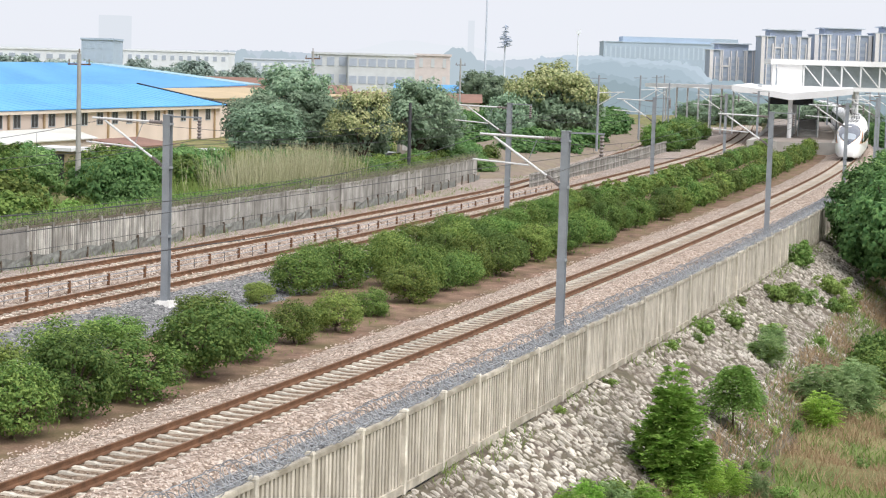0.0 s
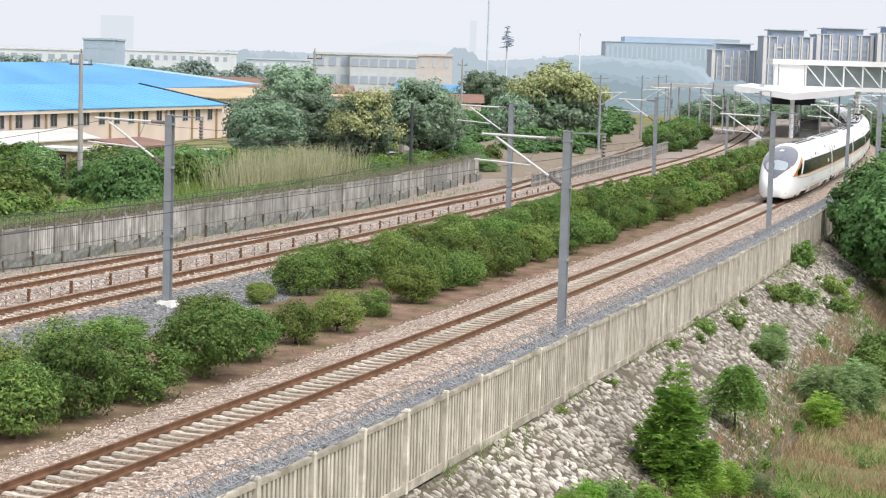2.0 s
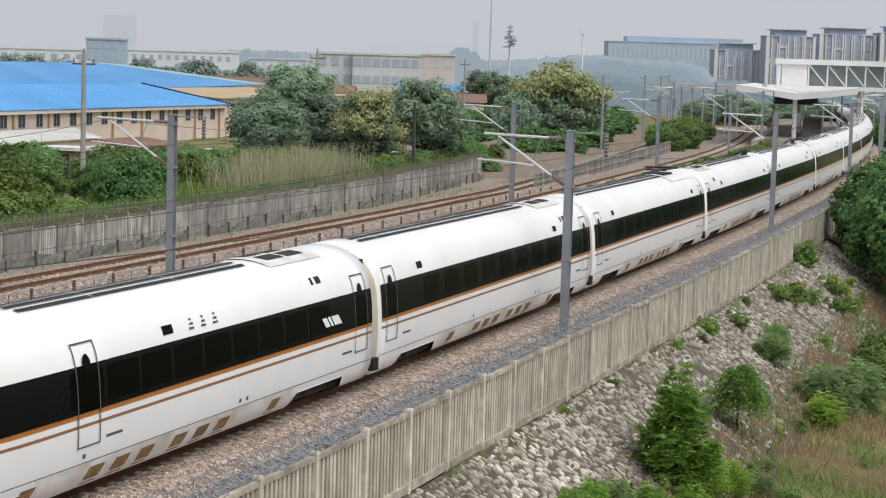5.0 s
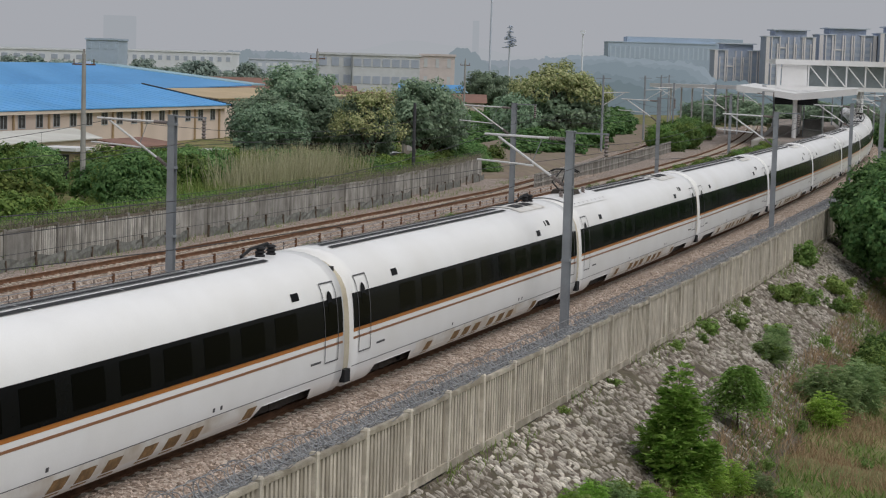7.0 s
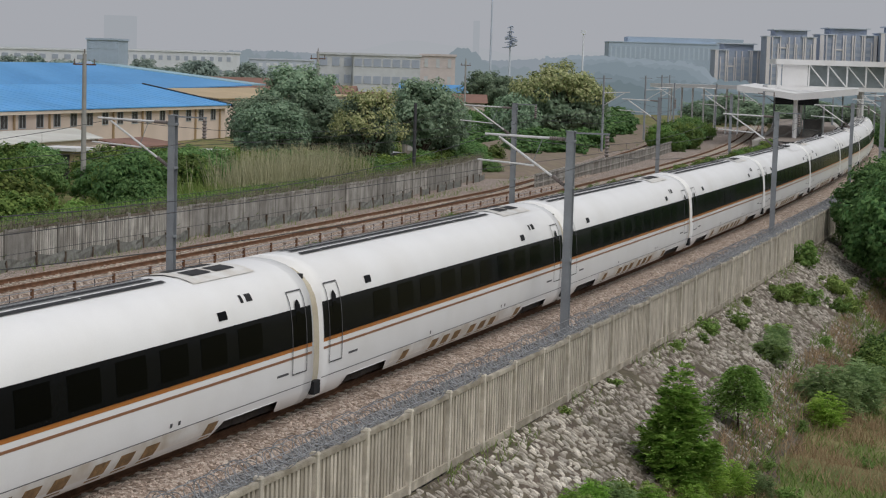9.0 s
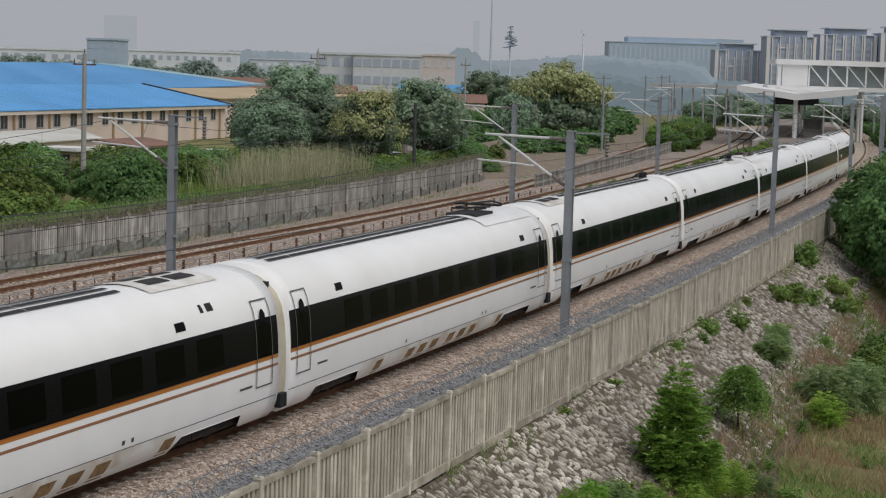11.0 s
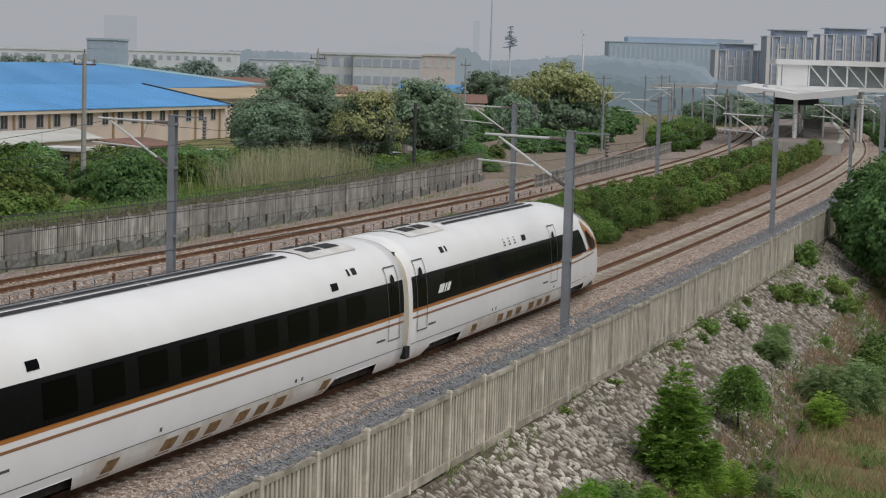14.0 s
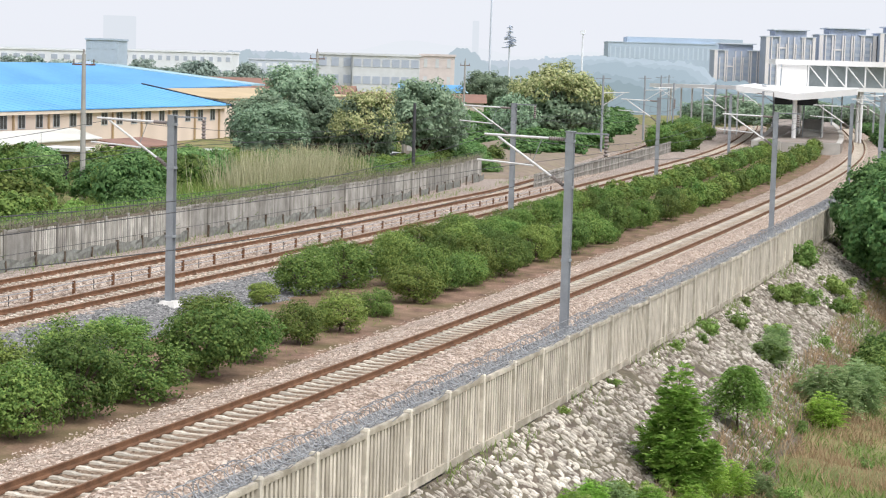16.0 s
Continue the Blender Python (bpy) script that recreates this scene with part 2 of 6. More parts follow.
# ---- the line of the near track: distance along it, offset to its right, height over the rail ----
K_AT = [-480, 0, 40, 80, 130, 200, 300, 640]
K_IS = [.0003, .00072, .00024, .0004, .00044, .00101, .0003, .0003]
S_ALL = np.arange(-480, 641, 1.0)
_k = np.interp(S_ALL, K_AT, K_IS)
_i0 = 480
_th = 1.22715 + np.concatenate([[0], np.cumsum(_k[:-1])])
_th -= _th[_i0] - 1.22715
_mid = _th[:-1] + _k[:-1] / 2
_x = np.concatenate([[0], np.cumsum(np.cos(_mid))])
_y = np.concatenate([[0], np.cumsum(np.sin(_mid))])
_x += -11.217 - _x[_i0]
_y += 33.164 - _y[_i0]


def along(s, o=0.0, z=0.0):
    x, y, th = np.interp(s, S_ALL, _x), np.interp(s, S_ALL, _y), np.interp(s, S_ALL, _th)
    return Vector((x + o * math.sin(th), y - o * math.cos(th), z))


def heading(s):
    return float(np.interp(s, S_ALL, _th))


def on_line(s, o=0.0, z=0.0, turn=0.0):
    """A pose on the line: x along it, away from the camera; y to its left."""
    return Matrix.Translation(along(s, o, z)) @ Matrix.Rotation(heading(s) + radians(turn), 4, "Z")


def line_of(x, y):
    """Distance along and offset of places in the plan (arrays)."""
    x, y = np.asarray(x, float).ravel(), np.asarray(y, float).ravel()
    s_out, o_out = np.empty(len(x)), np.empty(len(x))
    for a in range(0, len(x), 4000):
        q = slice(a, a + 4000)
        d = (x[q, None] - _x[None, ::4]) ** 2 + (y[q, None] - _y[None, ::4]) ** 2
        i = d.argmin(1) * 4
        dx, dy = x[q] - _x[i], y[q] - _y[i]
        s_out[q] = S_ALL[i] + dx * np.cos(_th[i]) + dy * np.sin(_th[i])
        o_out[q] = dx * np.sin(_th[i]) - dy * np.cos(_th[i])
    return s_out, o_out


def ground_z(s, o):
    """Height of the ground, by offset from the near track."""
    z = np.interp(o, [-400, -60, -30, -24, -3.4, 3.0, 4.4, 5.0, 5.6, 10.0, 11.0, 13.5, 40, 400], [-.8, -.6, -.45, -.6, -.62, -.7, -1.1, -1.8, -2.0, -4.75, -4.98, -5.5, -5.7, -5.5])
    # the bank flattens out far off
    fade = np.clip((np.asarray(s, float) - 240) / 160, 0, 1) * (np.asarray(o) > 3)
    return z * (1 - fade) - .9 * fade


def bank_z(s, o):
    """Height of the pitched bank, and of the ground past it."""
    bed = np.interp(o, [5.2, 5.6, 7.5, 9.4, 10.6], [-1.5, -1.57, -2.76, -3.95, -4.70])
    return bed if 5.2 <= o <= 10.6 else ground_z(s, o)


def swept(s0, s1, step, profile, jitter=0.0, seed=1, drift=None):
    """A strip along the line: profile is a list of (offset, height)."""
    rng = np.random.default_rng(seed)
    rows = []
    for s in np.arange(s0, s1 + step * .5, step):
        away = drift(s) if drift else 0.0
        rows.append([along(s + (rng.uniform(-jitter, jitter) if jitter else 0), o + away + (rng.uniform(-jitter, jitter) if jitter else 0),
                           z + (rng.uniform(-jitter, jitter) * .6 if jitter else 0)) for o, z in profile])
    return Mesh().sheet(rows)


# ---- ground, to the horizon ----
def build_ground():
    ang = np.radians(np.concatenate([np.arange(-180, -22, 4.0), np.arange(-22, 22, .25), np.arange(22, 181, 4.0)]))
    rad = np.concatenate([[.5, 8, 14], 20 * 1.016 ** np.arange(0, 340)])
    a, r = np.meshgrid(ang, rad)
    x, y = r * np.sin(a), r * np.cos(a)
    s, o = line_of(x, y)
    z = ground_z(s, o)
    rough = np.array([noise.noise((q * .35, w * .35, 0)) for q, w in zip(x.ravel(), y.ravel())])
    z = z + rough * np.where((o > 6.5), .35, np.where(o < -26, .25, .03))
    n, m = len(ang), len(rad)
    me = Mesh()
    me.v = list(zip(x.ravel().tolist(), y.ravel().tolist(), z.tolist()))
    me.f = [(i * n + j, i * n + j + 1, (i + 1) * n + j + 1, (i + 1) * n + j) for i in range(m - 1) for j in range(n - 1)]
    ob = part("ground", me, M["meadow"], smooth=True)
    tagged(ob, "rough ground with dry grass and patches of green", "ground", kind="structure")


build_ground()
ob = part("soil_strip", swept(-60, 232, 1.0, [(-13.0, -.6), (-11.5, -.52), (-9.5, -.47), (-7, -.44), (-4.6, -.45), (-2.6, -.5)], .05, 7), M["soil"], smooth=True)
tagged(ob, "bare brown soil between the two railway lines", "soil", kind="structure")


def drift_middle(s):
    return float(np.interp(s, [60, 140, 330], [0, -1.1, -1.1]))


def drift_far(s):
    return float(np.interp(s, [110, 145, 186, 240, 330], [0, -2.0, -4.2, -6.0, -9.0]))


def build_track(o, name, label, s0, s1, count_parts, part_from, bed, left, right, drift=lambda s: 0.0):
    track = thing(name, label, "railway track", kind="structure")
    for side in (-.7525, .7525):
        c = o + side
        part("rail", swept(s0, s1, 2.0, [(c - .095, -.19), (c - .085, -.15), (c - .03, -.125), (c - .026, -.05), (c - .038, -.036), (c - .036, -.006), (c - .03, 0),
                                       (c + .03, 0), (c + .036, -.006), (c + .038, -.036), (c + .026, -.05), (c + .03, -.125), (c + .085, -.15), (c + .095, -.19)], drift=drift), M["rail"], track, "rust-brown steel rail")
        part("rail_head", swept(s0, s1, 2.0, [(c - .026, .002), (c + .026, .002)], drift=drift), M["rail_top"], track, "worn running surface")
    sl = Mesh()
    # a concrete sleeper: thicker under the rails, sunk in the middle
    prof = [(-1.27, .0), (-1.2, .05), (-.45, .05), (-.3, .015), (.3, .015), (.45, .05), (1.2, .05), (1.27, .0)]
    rows = [[(x, y, z - .34) for y, z in prof] for x in (-.105,)] + [[(x, y, z - .22) for y, z in prof] for x in (-.078, .078)] + [[(.105, y, z - .34) for y, z in prof]]
    sl.sheet(rows)
    one = sl.data("sleeper", M["sleeper"])
    n = 0
    rest = Mesh()
    for s in np.arange(s0, min(s1, 330), .6):
        m = on_line(s, o + drift(s))
        if s >= part_from and n < count_parts:
            part("sleeper", one, None, track, at=m)
            n += 1
        else:
            rest.add([m @ Vector(q) for q in [(x, y, z) for r in rows for x, y, z in r]], [(i * 8 + j, i * 8 + j + 1, (i + 1) * 8 + j + 1, (i + 1) * 8 + j) for i in range(3) for j in range(7)])
    if rest.v:
        tagged(part("sleepers", rest, M["sleeper"], track), "row of concrete sleepers", kind="stuff")
    crib = part("crib_ballast", swept(s0, min(s1, 330), .5, [(o - 1.02, -.192), (o - .8, -.215), (o - .4, -.232), (o + .4, -.232), (o + .8, -.215), (o + 1.02, -.192)], .012, int(abs(o)) + 5, drift), M["ballast_rusty"], track, "rust-stained ballast between the rails", smooth=True)
    tagged(crib, kind="stuff")
    b = part("ballast", swept(s0, s1, .5, left + [(o - 1.75, -.185), (o - 1.22, -.15), (o - .98, -.19), (o - .6, -.33), (o, -.34), (o + .6, -.33), (o + .98, -.19), (o + 1.22, -.15), (o + 1.75, -.185)] + right, .035, int(abs(o)) + 3, drift), bed, track, "pinkish crushed-stone ballast", smooth=True)
    tagged(b, kind="stuff")
    return track


build_track(0, "track_near", "single railway track with rusty rails on pale sleepers", -60, 420, 300, 2, M["ballast"], [(-3.6, -.58), (-2.9, -.44), (-2.2, -.27)], [(2.05, -.25), (2.45, -.40), (2.8, -.52)])
build_track(-15.3, "track_middle", "railway track with rusty rails beside the planted strip", -40, 330, 0, 0, M["ballast"], [(-17.7, -.42), (-17.2, -.3)], [(-13.3, -.24), (-12.9, -.46)], drift_middle)
build_track(-20.25, "track_far", "railway track with rusty rails along the old wall", -40, 330, 0, 0, M["ballast"], [(-22.9, -.45), (-22.2, -.3)], [(-18.4, -.3), (-17.8, -.42)], drift_far)
ob = part("grey_gravel_strip", swept(-60, 260, .5, [(2.35, -.40), (2.9, -.47), (3.6, -.53), (4.3, -.62), (4.95, -.8), (4.97, -1.95)], .04, 15), M["gravel"], smooth=True)
tagged(ob, "grey gravel shoulder behind the concrete fence", "gravel", kind="stuff")
ob = part("grey_gravel_berm", swept(-60, 62, .5, [(-13.75, -.165), (-13.2, -.21), (-12.3, -.36), (-11.2, -.45), (-10.2, -.46), (-9.6, -.5)], .04, 16), M["gravel"], smooth=True)
tagged(ob, "grey gravel berm beside the middle track", "gravel", kind="stuff")


def loose_stones(name, label, material, s0, s1, spans, n, size, height, seed):
    """Single stones lying on a bed: small uneven lumps."""
    rng = np.random.default_rng(seed)
    spans = np.array(spans)
    w = spans[:, 1] - spans[:, 0]
    pick = rng.choice(len(spans), n, p=w / w.sum())
    o = spans[pick, 0] + rng.random(n) * w[pick]
    s = s0 + (s1 - s0) * rng.random(n) ** 1.25
    x, y, th = np.interp(s, S_ALL, _x), np.interp(s, S_ALL, _y), np.interp(s, S_ALL, _th)
    c = np.stack([x + o * np.sin(th), y - o * np.cos(th), height(o)], 1)
    base = np.array([(1, 0, 0), (0, 1, 0), (-1, 0, 0), (0, -1, 0), (.2, .1, .8)])
    k = size * rng.uniform(.55, 1.25, (n, 1, 1)) * rng.uniform(.6, 1.3, (n, 5, 1))
    a = rng.uniform(0, 6.283, n)
    rot = np.stack([np.stack([np.cos(a), -np.sin(a), 0 * a], 1), np.stack([np.sin(a), np.cos(a), 0 * a], 1), np.stack([0 * a, 0 * a, 0 * a + 1], 1)], 1)
    v = np.einsum("nij,nkj->nki", rot, base[None] * k * .62) + c[:, None, :]
    f = (np.arange(n)[:, None, None] * 5 + np.array([(0, 1, 4), (1, 2, 4), (2, 3, 4), (3, 0, 4)])[None]).reshape(-1, 3)
    me = bpy.data.meshes.new(name)
    me.from_pydata(v.reshape(-1, 3).tolist(), [], f.tolist())
    me.materials.append(material)
    tagged(new(name, me), label, "stones", kind="stuff")


M["ballast_stone"] = mat("ballast_stone", (.20, .145, .11), .95, vary=.25, scale=8, fine=60, coords="World", island=True, second=(.66, .55, .475), spec=.15)
M["crib_stone"] = mat("crib_stone", (.09, .062, .045), .95, vary=.2, scale=8, fine=60, coords="World", island=True, second=(.34, .27, .21), spec=.15)
M["gravel_stone"] = mat("gravel_stone", (.075, .075, .08), .95, vary=.2, scale=8, fine=60, coords="World", island=True, second=(.36, .355, .35), spec=.15)
loose_stones("ballast_stones", "loose pinkish ballast stones beside the rails", M["ballast_stone"], 2, 100, [(-2.5, -1.05), (1.05, 2.5)], 34000, .08, lambda o: np.interp(np.abs(o), [0, .6, .95, 1.15, 1.75, 2.05, 2.45], [-.285, -.275, -.18, -.175, -.2, -.26, -.41]), 51)
loose_stones("crib_stones", "loose rust-stained stones between the sleepers", M["crib_stone"], 2, 80, [(-.62, .62)], 9000, .06, lambda o: o * 0 - .24, 57)
loose_stones("gravel_stones", "loose grey gravel stones behind the fence", M["gravel_stone"], 2, 100, [(2.4, 4.95)], 14000, .09, lambda o: np.interp(o, [2.35, 2.9, 3.6, 4.3, 5.0], [-.41, -.48, -.54, -.63, -.81]), 52)
loose_stones("strip_stones", "stray ballast stones on the bare soil", M["ballast_stone"], 4, 110, [(-3.5, -3.1), (-3.2, -2.3), (-3.2, -2.3)], 7000, .065, lambda o: np.interp(o, [-3.9, -3.1, -2.9, -2.2], [-.47, -.48, -.45, -.28]), 56)
loose_stones("berm_stones", "loose grey stones beside the middle track", M["gravel_stone"], 14, 62, [(-13.7, -9.8)], 14000, .09, lambda o: np.interp(o, [-13.75, -13.2, -12.3, -11.2, -10.2, -9.6], [-.175, -.22, -.37, -.46, -.47, -.51]), 53)
loose_stones("far_ballast_stones", "loose pinkish ballast stones between the far tracks", M["ballast_stone"], 24, 120, [(-22.6, -13.9)], 15000, .10, lambda o: np.interp(o, [-22.9, -22.2, -22, -21.4, -19.1, -18.4, -17.8, -17.2, -16.5, -14.1, -13.3, -12.7], [-.46, -.31, -.2, -.18, -.18, -.31, -.43, -.31, -.18, -.18, -.31, -.47]), 54)

def gravel_between(name, label, s0, s1, left, right, z, seed):
    """A strip of pale gravel between two lines that drift apart."""
    rng = np.random.default_rng(seed)
    rows = [[along(s, left(s) + (right(s) - left(s)) * u, z + rng.uniform(-.03, .03)) for u in np.linspace(0, 1, 5)] for s in np.arange(s0, s1, 1.0)]
    tagged(part(name, Mesh().sheet(rows), M["gravel_pale"], smooth=True), label, "gravel", kind="stuff")


gravel_between("wall_side_gravel", "pale gravel between the far track and the old wall", 22, 200, lambda s: float(np.interp(s, [0, 92, 101, 118, 132, 200], [-24.85, -24.8, -25.4, -26.45, -27.7, -28.5])), lambda s: -22.6 + drift_far(s), -.37, 41)
gravel_between("track_gap_gravel", "pale gravel between the diverging tracks", 60, 320, lambda s: -18.2 + drift_far(s), lambda s: -17.3 + drift_middle(s), -.36, 42)

# ---- masts and wires ----
def build_mast(with_plinth):
    mast = thing("catenary_mast", "galvanised steel mast with a bracket arm over the track", "mast", "masts along the railway")
    w, h, t = .14, .15, .02
    q = .012
    ring = [(-h, -w), (-h + t, -w), (-h + t, -q), (h - t, -q), (h - t, -w), (h, -w), (h, w), (h - t, w), (h - t, q), (-h + t, q), (-h + t, w), (-h, w)]
    col = Mesh().add([(x, y, z) for z in (-.9, 7.0) for x, y in ring], [(i, (i + 1) % 12, 12 + (i + 1) % 12, 12 + i) for i in range(12)] + [tuple(range(12, 24))])
    part("column", col, M["mast"], mast, "grey steel H-section column")
    part("cap", Mesh().box((-.17, -.17, 7.0), (.17, .17, 7.03)), M["mast"], mast)
    for z in (6.62, 4.95, 2.3):
        part("clamp", Mesh().box((-.17, -.16, z), (.17, .16, z + .09)), M["mast"], mast)
    part("top_tube", Mesh().tube([(0, .78, 6.74), (0, 3.25, 6.80)], .045, 8), M["tube"], mast, "pale steel tube")
    part("diagonal_tube", Mesh().tube([(0, .62, 5.34), (0, 2.72, 6.72)], .045, 8), M["tube"], mast, "pale steel tube")
    part("steady_arm", Mesh().tube([(0, 1.35, 5.72), (0, 2.2, 5.78), (0, 3.5, 5.86)], .035, 8), M["tube"], mast, "pale steel tube")
    part("drop_rod", Mesh().tube([(0, 1.05, 6.74), (0, 1.45, 5.74)], .014, 6), M["mast"], mast)
    for a, b in (((0, .15, 6.71), (0, .8, 6.74)), ((0, .13, 5.0), (0, .66, 5.37))):
        ins = Mesh()
        n = 14
        pts = [Vector(a).lerp(Vector(b), i / n) for i in range(n + 1)]
        ins.tube(pts, [.085 if i % 2 else .05 for i in range(n + 1)], 10)
        part("insulator", ins, M["insulator"], mast, "grey-brown ribbed insulator")
    back = Mesh().box((-.03, -1.42, 6.93), (.03, -.1, 6.99)).box((-.02, -1.4, 6.75), (.02, -1.36, 6.93))
    part("rear_bracket", back, M["mast"], mast)
    n = 12
    part("hanging_insulator", Mesh().tube([(0, -1.33, 6.9 - .75 * i / n) for i in range(n + 1)], [.10 if i % 2 else .045 for i in range(n + 1)], 10), M["insulator"], mast, "ribbed hanging insulator")
    if with_plinth:
        part("plinth", Mesh().box((-.55, -.55, -.75), (.55, .55, -.16), taper=.5), M["plinth"], mast, "pale concrete footing")
    return mast


MAST_NEAR = [39.3 + 49.4 * i for i in range(-2, 6)]
MAST_MID = [38.9 + 47.2 * i for i in range(-2, 6)]
first = build_mast(False)
first.matrix_basis = on_line(MAST_NEAR[0], 3.05)
for s in MAST_NEAR[1:]:
    copy_thing(first, on_line(s, 3.05))
first = build_mast(True)
first.matrix_basis = on_line(MAST_MID[0], -12.65, .02)
for s in MAST_MID[1:]:
    copy_thing(first, on_line(s, -12.65, .02))
# masts of the far track stand on its other side
plain = thing("wall_side_mast", "grey steel mast beside the old wall", "mast", "masts along the old wall")
part("column", Mesh().tube([(0, 0, -.8), (0, 0, 8.6)], [.15, .12], 10), M["mast"], plain, "grey round column")
part("crossarm", Mesh().box((-.04, -.9, 8.2), (.04, .9, 8.28)), M["mast"], plain)
part("bracket_tube", Mesh().tube([(0, -.1, 6.6), (0, -3.0, 6.75)], .05, 8), M["tube"], plain, "pale steel tube")
part("bracket_strut", Mesh().tube([(0, -.1, 5.2), (0, -2.5, 6.7)], .045, 8), M["tube"], plain, "pale steel tube")
plain.matrix_basis = on_line(190, -28.3)
for s in (238, 286, 334):
    copy_thing(plain, on_line(s, -20.25 + drift_far(s) - 3.2))


def wire_line(points, radius, name, label):
    ob = part(name, Mesh().tube(points, radius, 5, False), M["cable"])
    tagged(ob, label, "wire", "overhead wires")


def run_wires(masts, o, reach, rear):
    for o2, zz, sag, nm, lb in ((o + reach, 5.55, .04, "contact_wire", "thin dark contact wire over the track"), (o + reach, 6.78, 1.0, "carrier_wire", "sagging dark carrier wire over the track"),
                               (o + rear, 6.15, .7, "feeder_wire", "dark feeder wire hung behind the masts")):
        pts = []
        for a, b in zip(masts, masts[1:]):
            for i in range(10):
                u = i / 10
                pts.append(along(a + (b - a) * u, o2, zz - 4 * sag * u * (1 - u)))
        wire_line(pts, .011, nm, lb)
    for a, b in zip(masts[1:-2], masts[2:-1]):
        row = thing("dropper_wires", "row of thin droppers between the overhead wires", "wire", "overhead wires")
        for i in range(1, 9):
            u = i / 9
            part("dropper", Mesh().tube([along(a + (b - a) * u, o + reach, 5.55), along(a + (b - a) * u, o + reach, 6.78 - 4 * u * (1 - u))], .005, 4, False), M["cable"], row)


run_wires(MAST_NEAR, 3.05, -3.05, 1.33)
run_wires(MAST_MID, -12.65, -2.65, 1.33)


# ---- concrete fence beside the near track ----
def build_near_fence():
    fence = thing("concrete_fence", "weathered concrete slat fence with a coil of wire along its top", "fence", kind="structure")
    pitch, O, TOP, BOT = 2.98, 5.12, .56, -1.62
    rng = random.Random(19)
    post = Mesh().box((-.07, -.10, BOT - .45), (.07, .085, TOP + .05)).box((-.085, -.115, TOP + .05), (.085, .10, TOP + .11), taper=.8).data("post", M["fence_post"])
    L = pitch - .27
    cap = Mesh().box((-L / 2 - .05, -.075, TOP - .10), (L / 2 + .05, .075, TOP)).box((-L / 2 - .05, -.055, TOP), (L / 2 + .05, .055, TOP + .02)).data("cap_rail", M["fence"])
    beam = Mesh().box((-L / 2 - .05, -.085, BOT + .14), (L / 2 + .05, .07, BOT + .36)).data("bottom_beam", M["fence"])
    # dark backing stands in for the shade seen between the slats
    backing = Mesh().box((-L / 2 - .06, .02, BOT + .36), (L / 2 + .06, .06, TOP - .1)).data("panel", M["gap_shade"])
    solid = Mesh().box((-L / 2 + .03, -.02, BOT + .36), (L / 2 - .03, .06, TOP - .1)).data("panel", M["panel_plain"])
    slat = Mesh().box((-.064, -.03, BOT + .36), (.064, .02, TOP - .1)).data("slat", M["slat"])
    rib = Mesh().box((-.075, -.035, BOT + .36), (.075, -.02, TOP - .1)).data("slat", M["panel_plain"])
    many = Mesh()
    for i in range(-6, 46):
        s = 11.05 + pitch * i
        if s > 130:
            break
        part("post", post, None, fence, at=on_line(s, O) @ pose(0, 0, rng.uniform(-.02, .03), rng.uniform(-.8, .8), rng.uniform(-.5, .5)))
        m = on_line(s + pitch / 2, O) @ pose(0, rng.uniform(-.015, .015), rng.uniform(-.02, .02), 0, rng.uniform(-.4, .4))
        part("cap_rail", cap, None, fence, "grey-brown coping rail", at=m)
        part("bottom_beam", beam, None, fence, "mossy bottom beam", at=m)
        ribbed = i >= 8 and rng.random() < .75
        part("panel", solid if ribbed else backing, None, fence, "concrete panel with streaks or with gap shade painted in", at=m)
        count = 12
        for k in range(count):
            x = -L / 2 + L * (k + .5) / count
            if -1 <= i < 22:
                part("slat", rib if ribbed else slat, None, fence, at=m @ Matrix.Translation((x + rng.uniform(-.012, .012), rng.uniform(-.006, .006), 0)))
            else:
                many.box((x - .064, -.03, BOT + .36), (x + .064, .02, TOP - .1), m)
    tagged(part("slats", many, M["slat"], fence), "row of concrete slats", kind="stuff")
    # the coil of wire along the top
    coil, per = Mesh(), 12
    pts = []
    for i in range(int((130 + 8) / .30 * per)):
        s = -8 + i * .30 / per
        a = 6.28319 * i / per
        wob = 1 + .14 * math.sin(s * 2.1) + .08 * math.sin(s * 5.3)
        pts.append(along(s + .10 * math.sin(s * 3.7), 5.02 + (.27 * wob + .05 * math.sin(s * 13)) * math.cos(a), TOP + .31 + (.25 * wob + .05 * math.sin(s * 17)) * math.sin(a)))
    coil.tube(pts, .012, 3, False)
    part("wire_coil", coil, M["wire"], fence, "grey coil of barbed wire")
    for z in (.12, .33, .56):
        part("wire_strand", Mesh().tube([along(s, 5.02, TOP + z) for s in np.arange(-8, 130, 2.0)], .009, 4, False), M["wire"], fence)


build_near_fence()


# ---- old wall along the far track ----
def wall_offset(s):
    return float(np.interp(s, [0, 92, 101, 118, 132], [-24.8, -24.75, -25.35, -26.4, -27.6]))


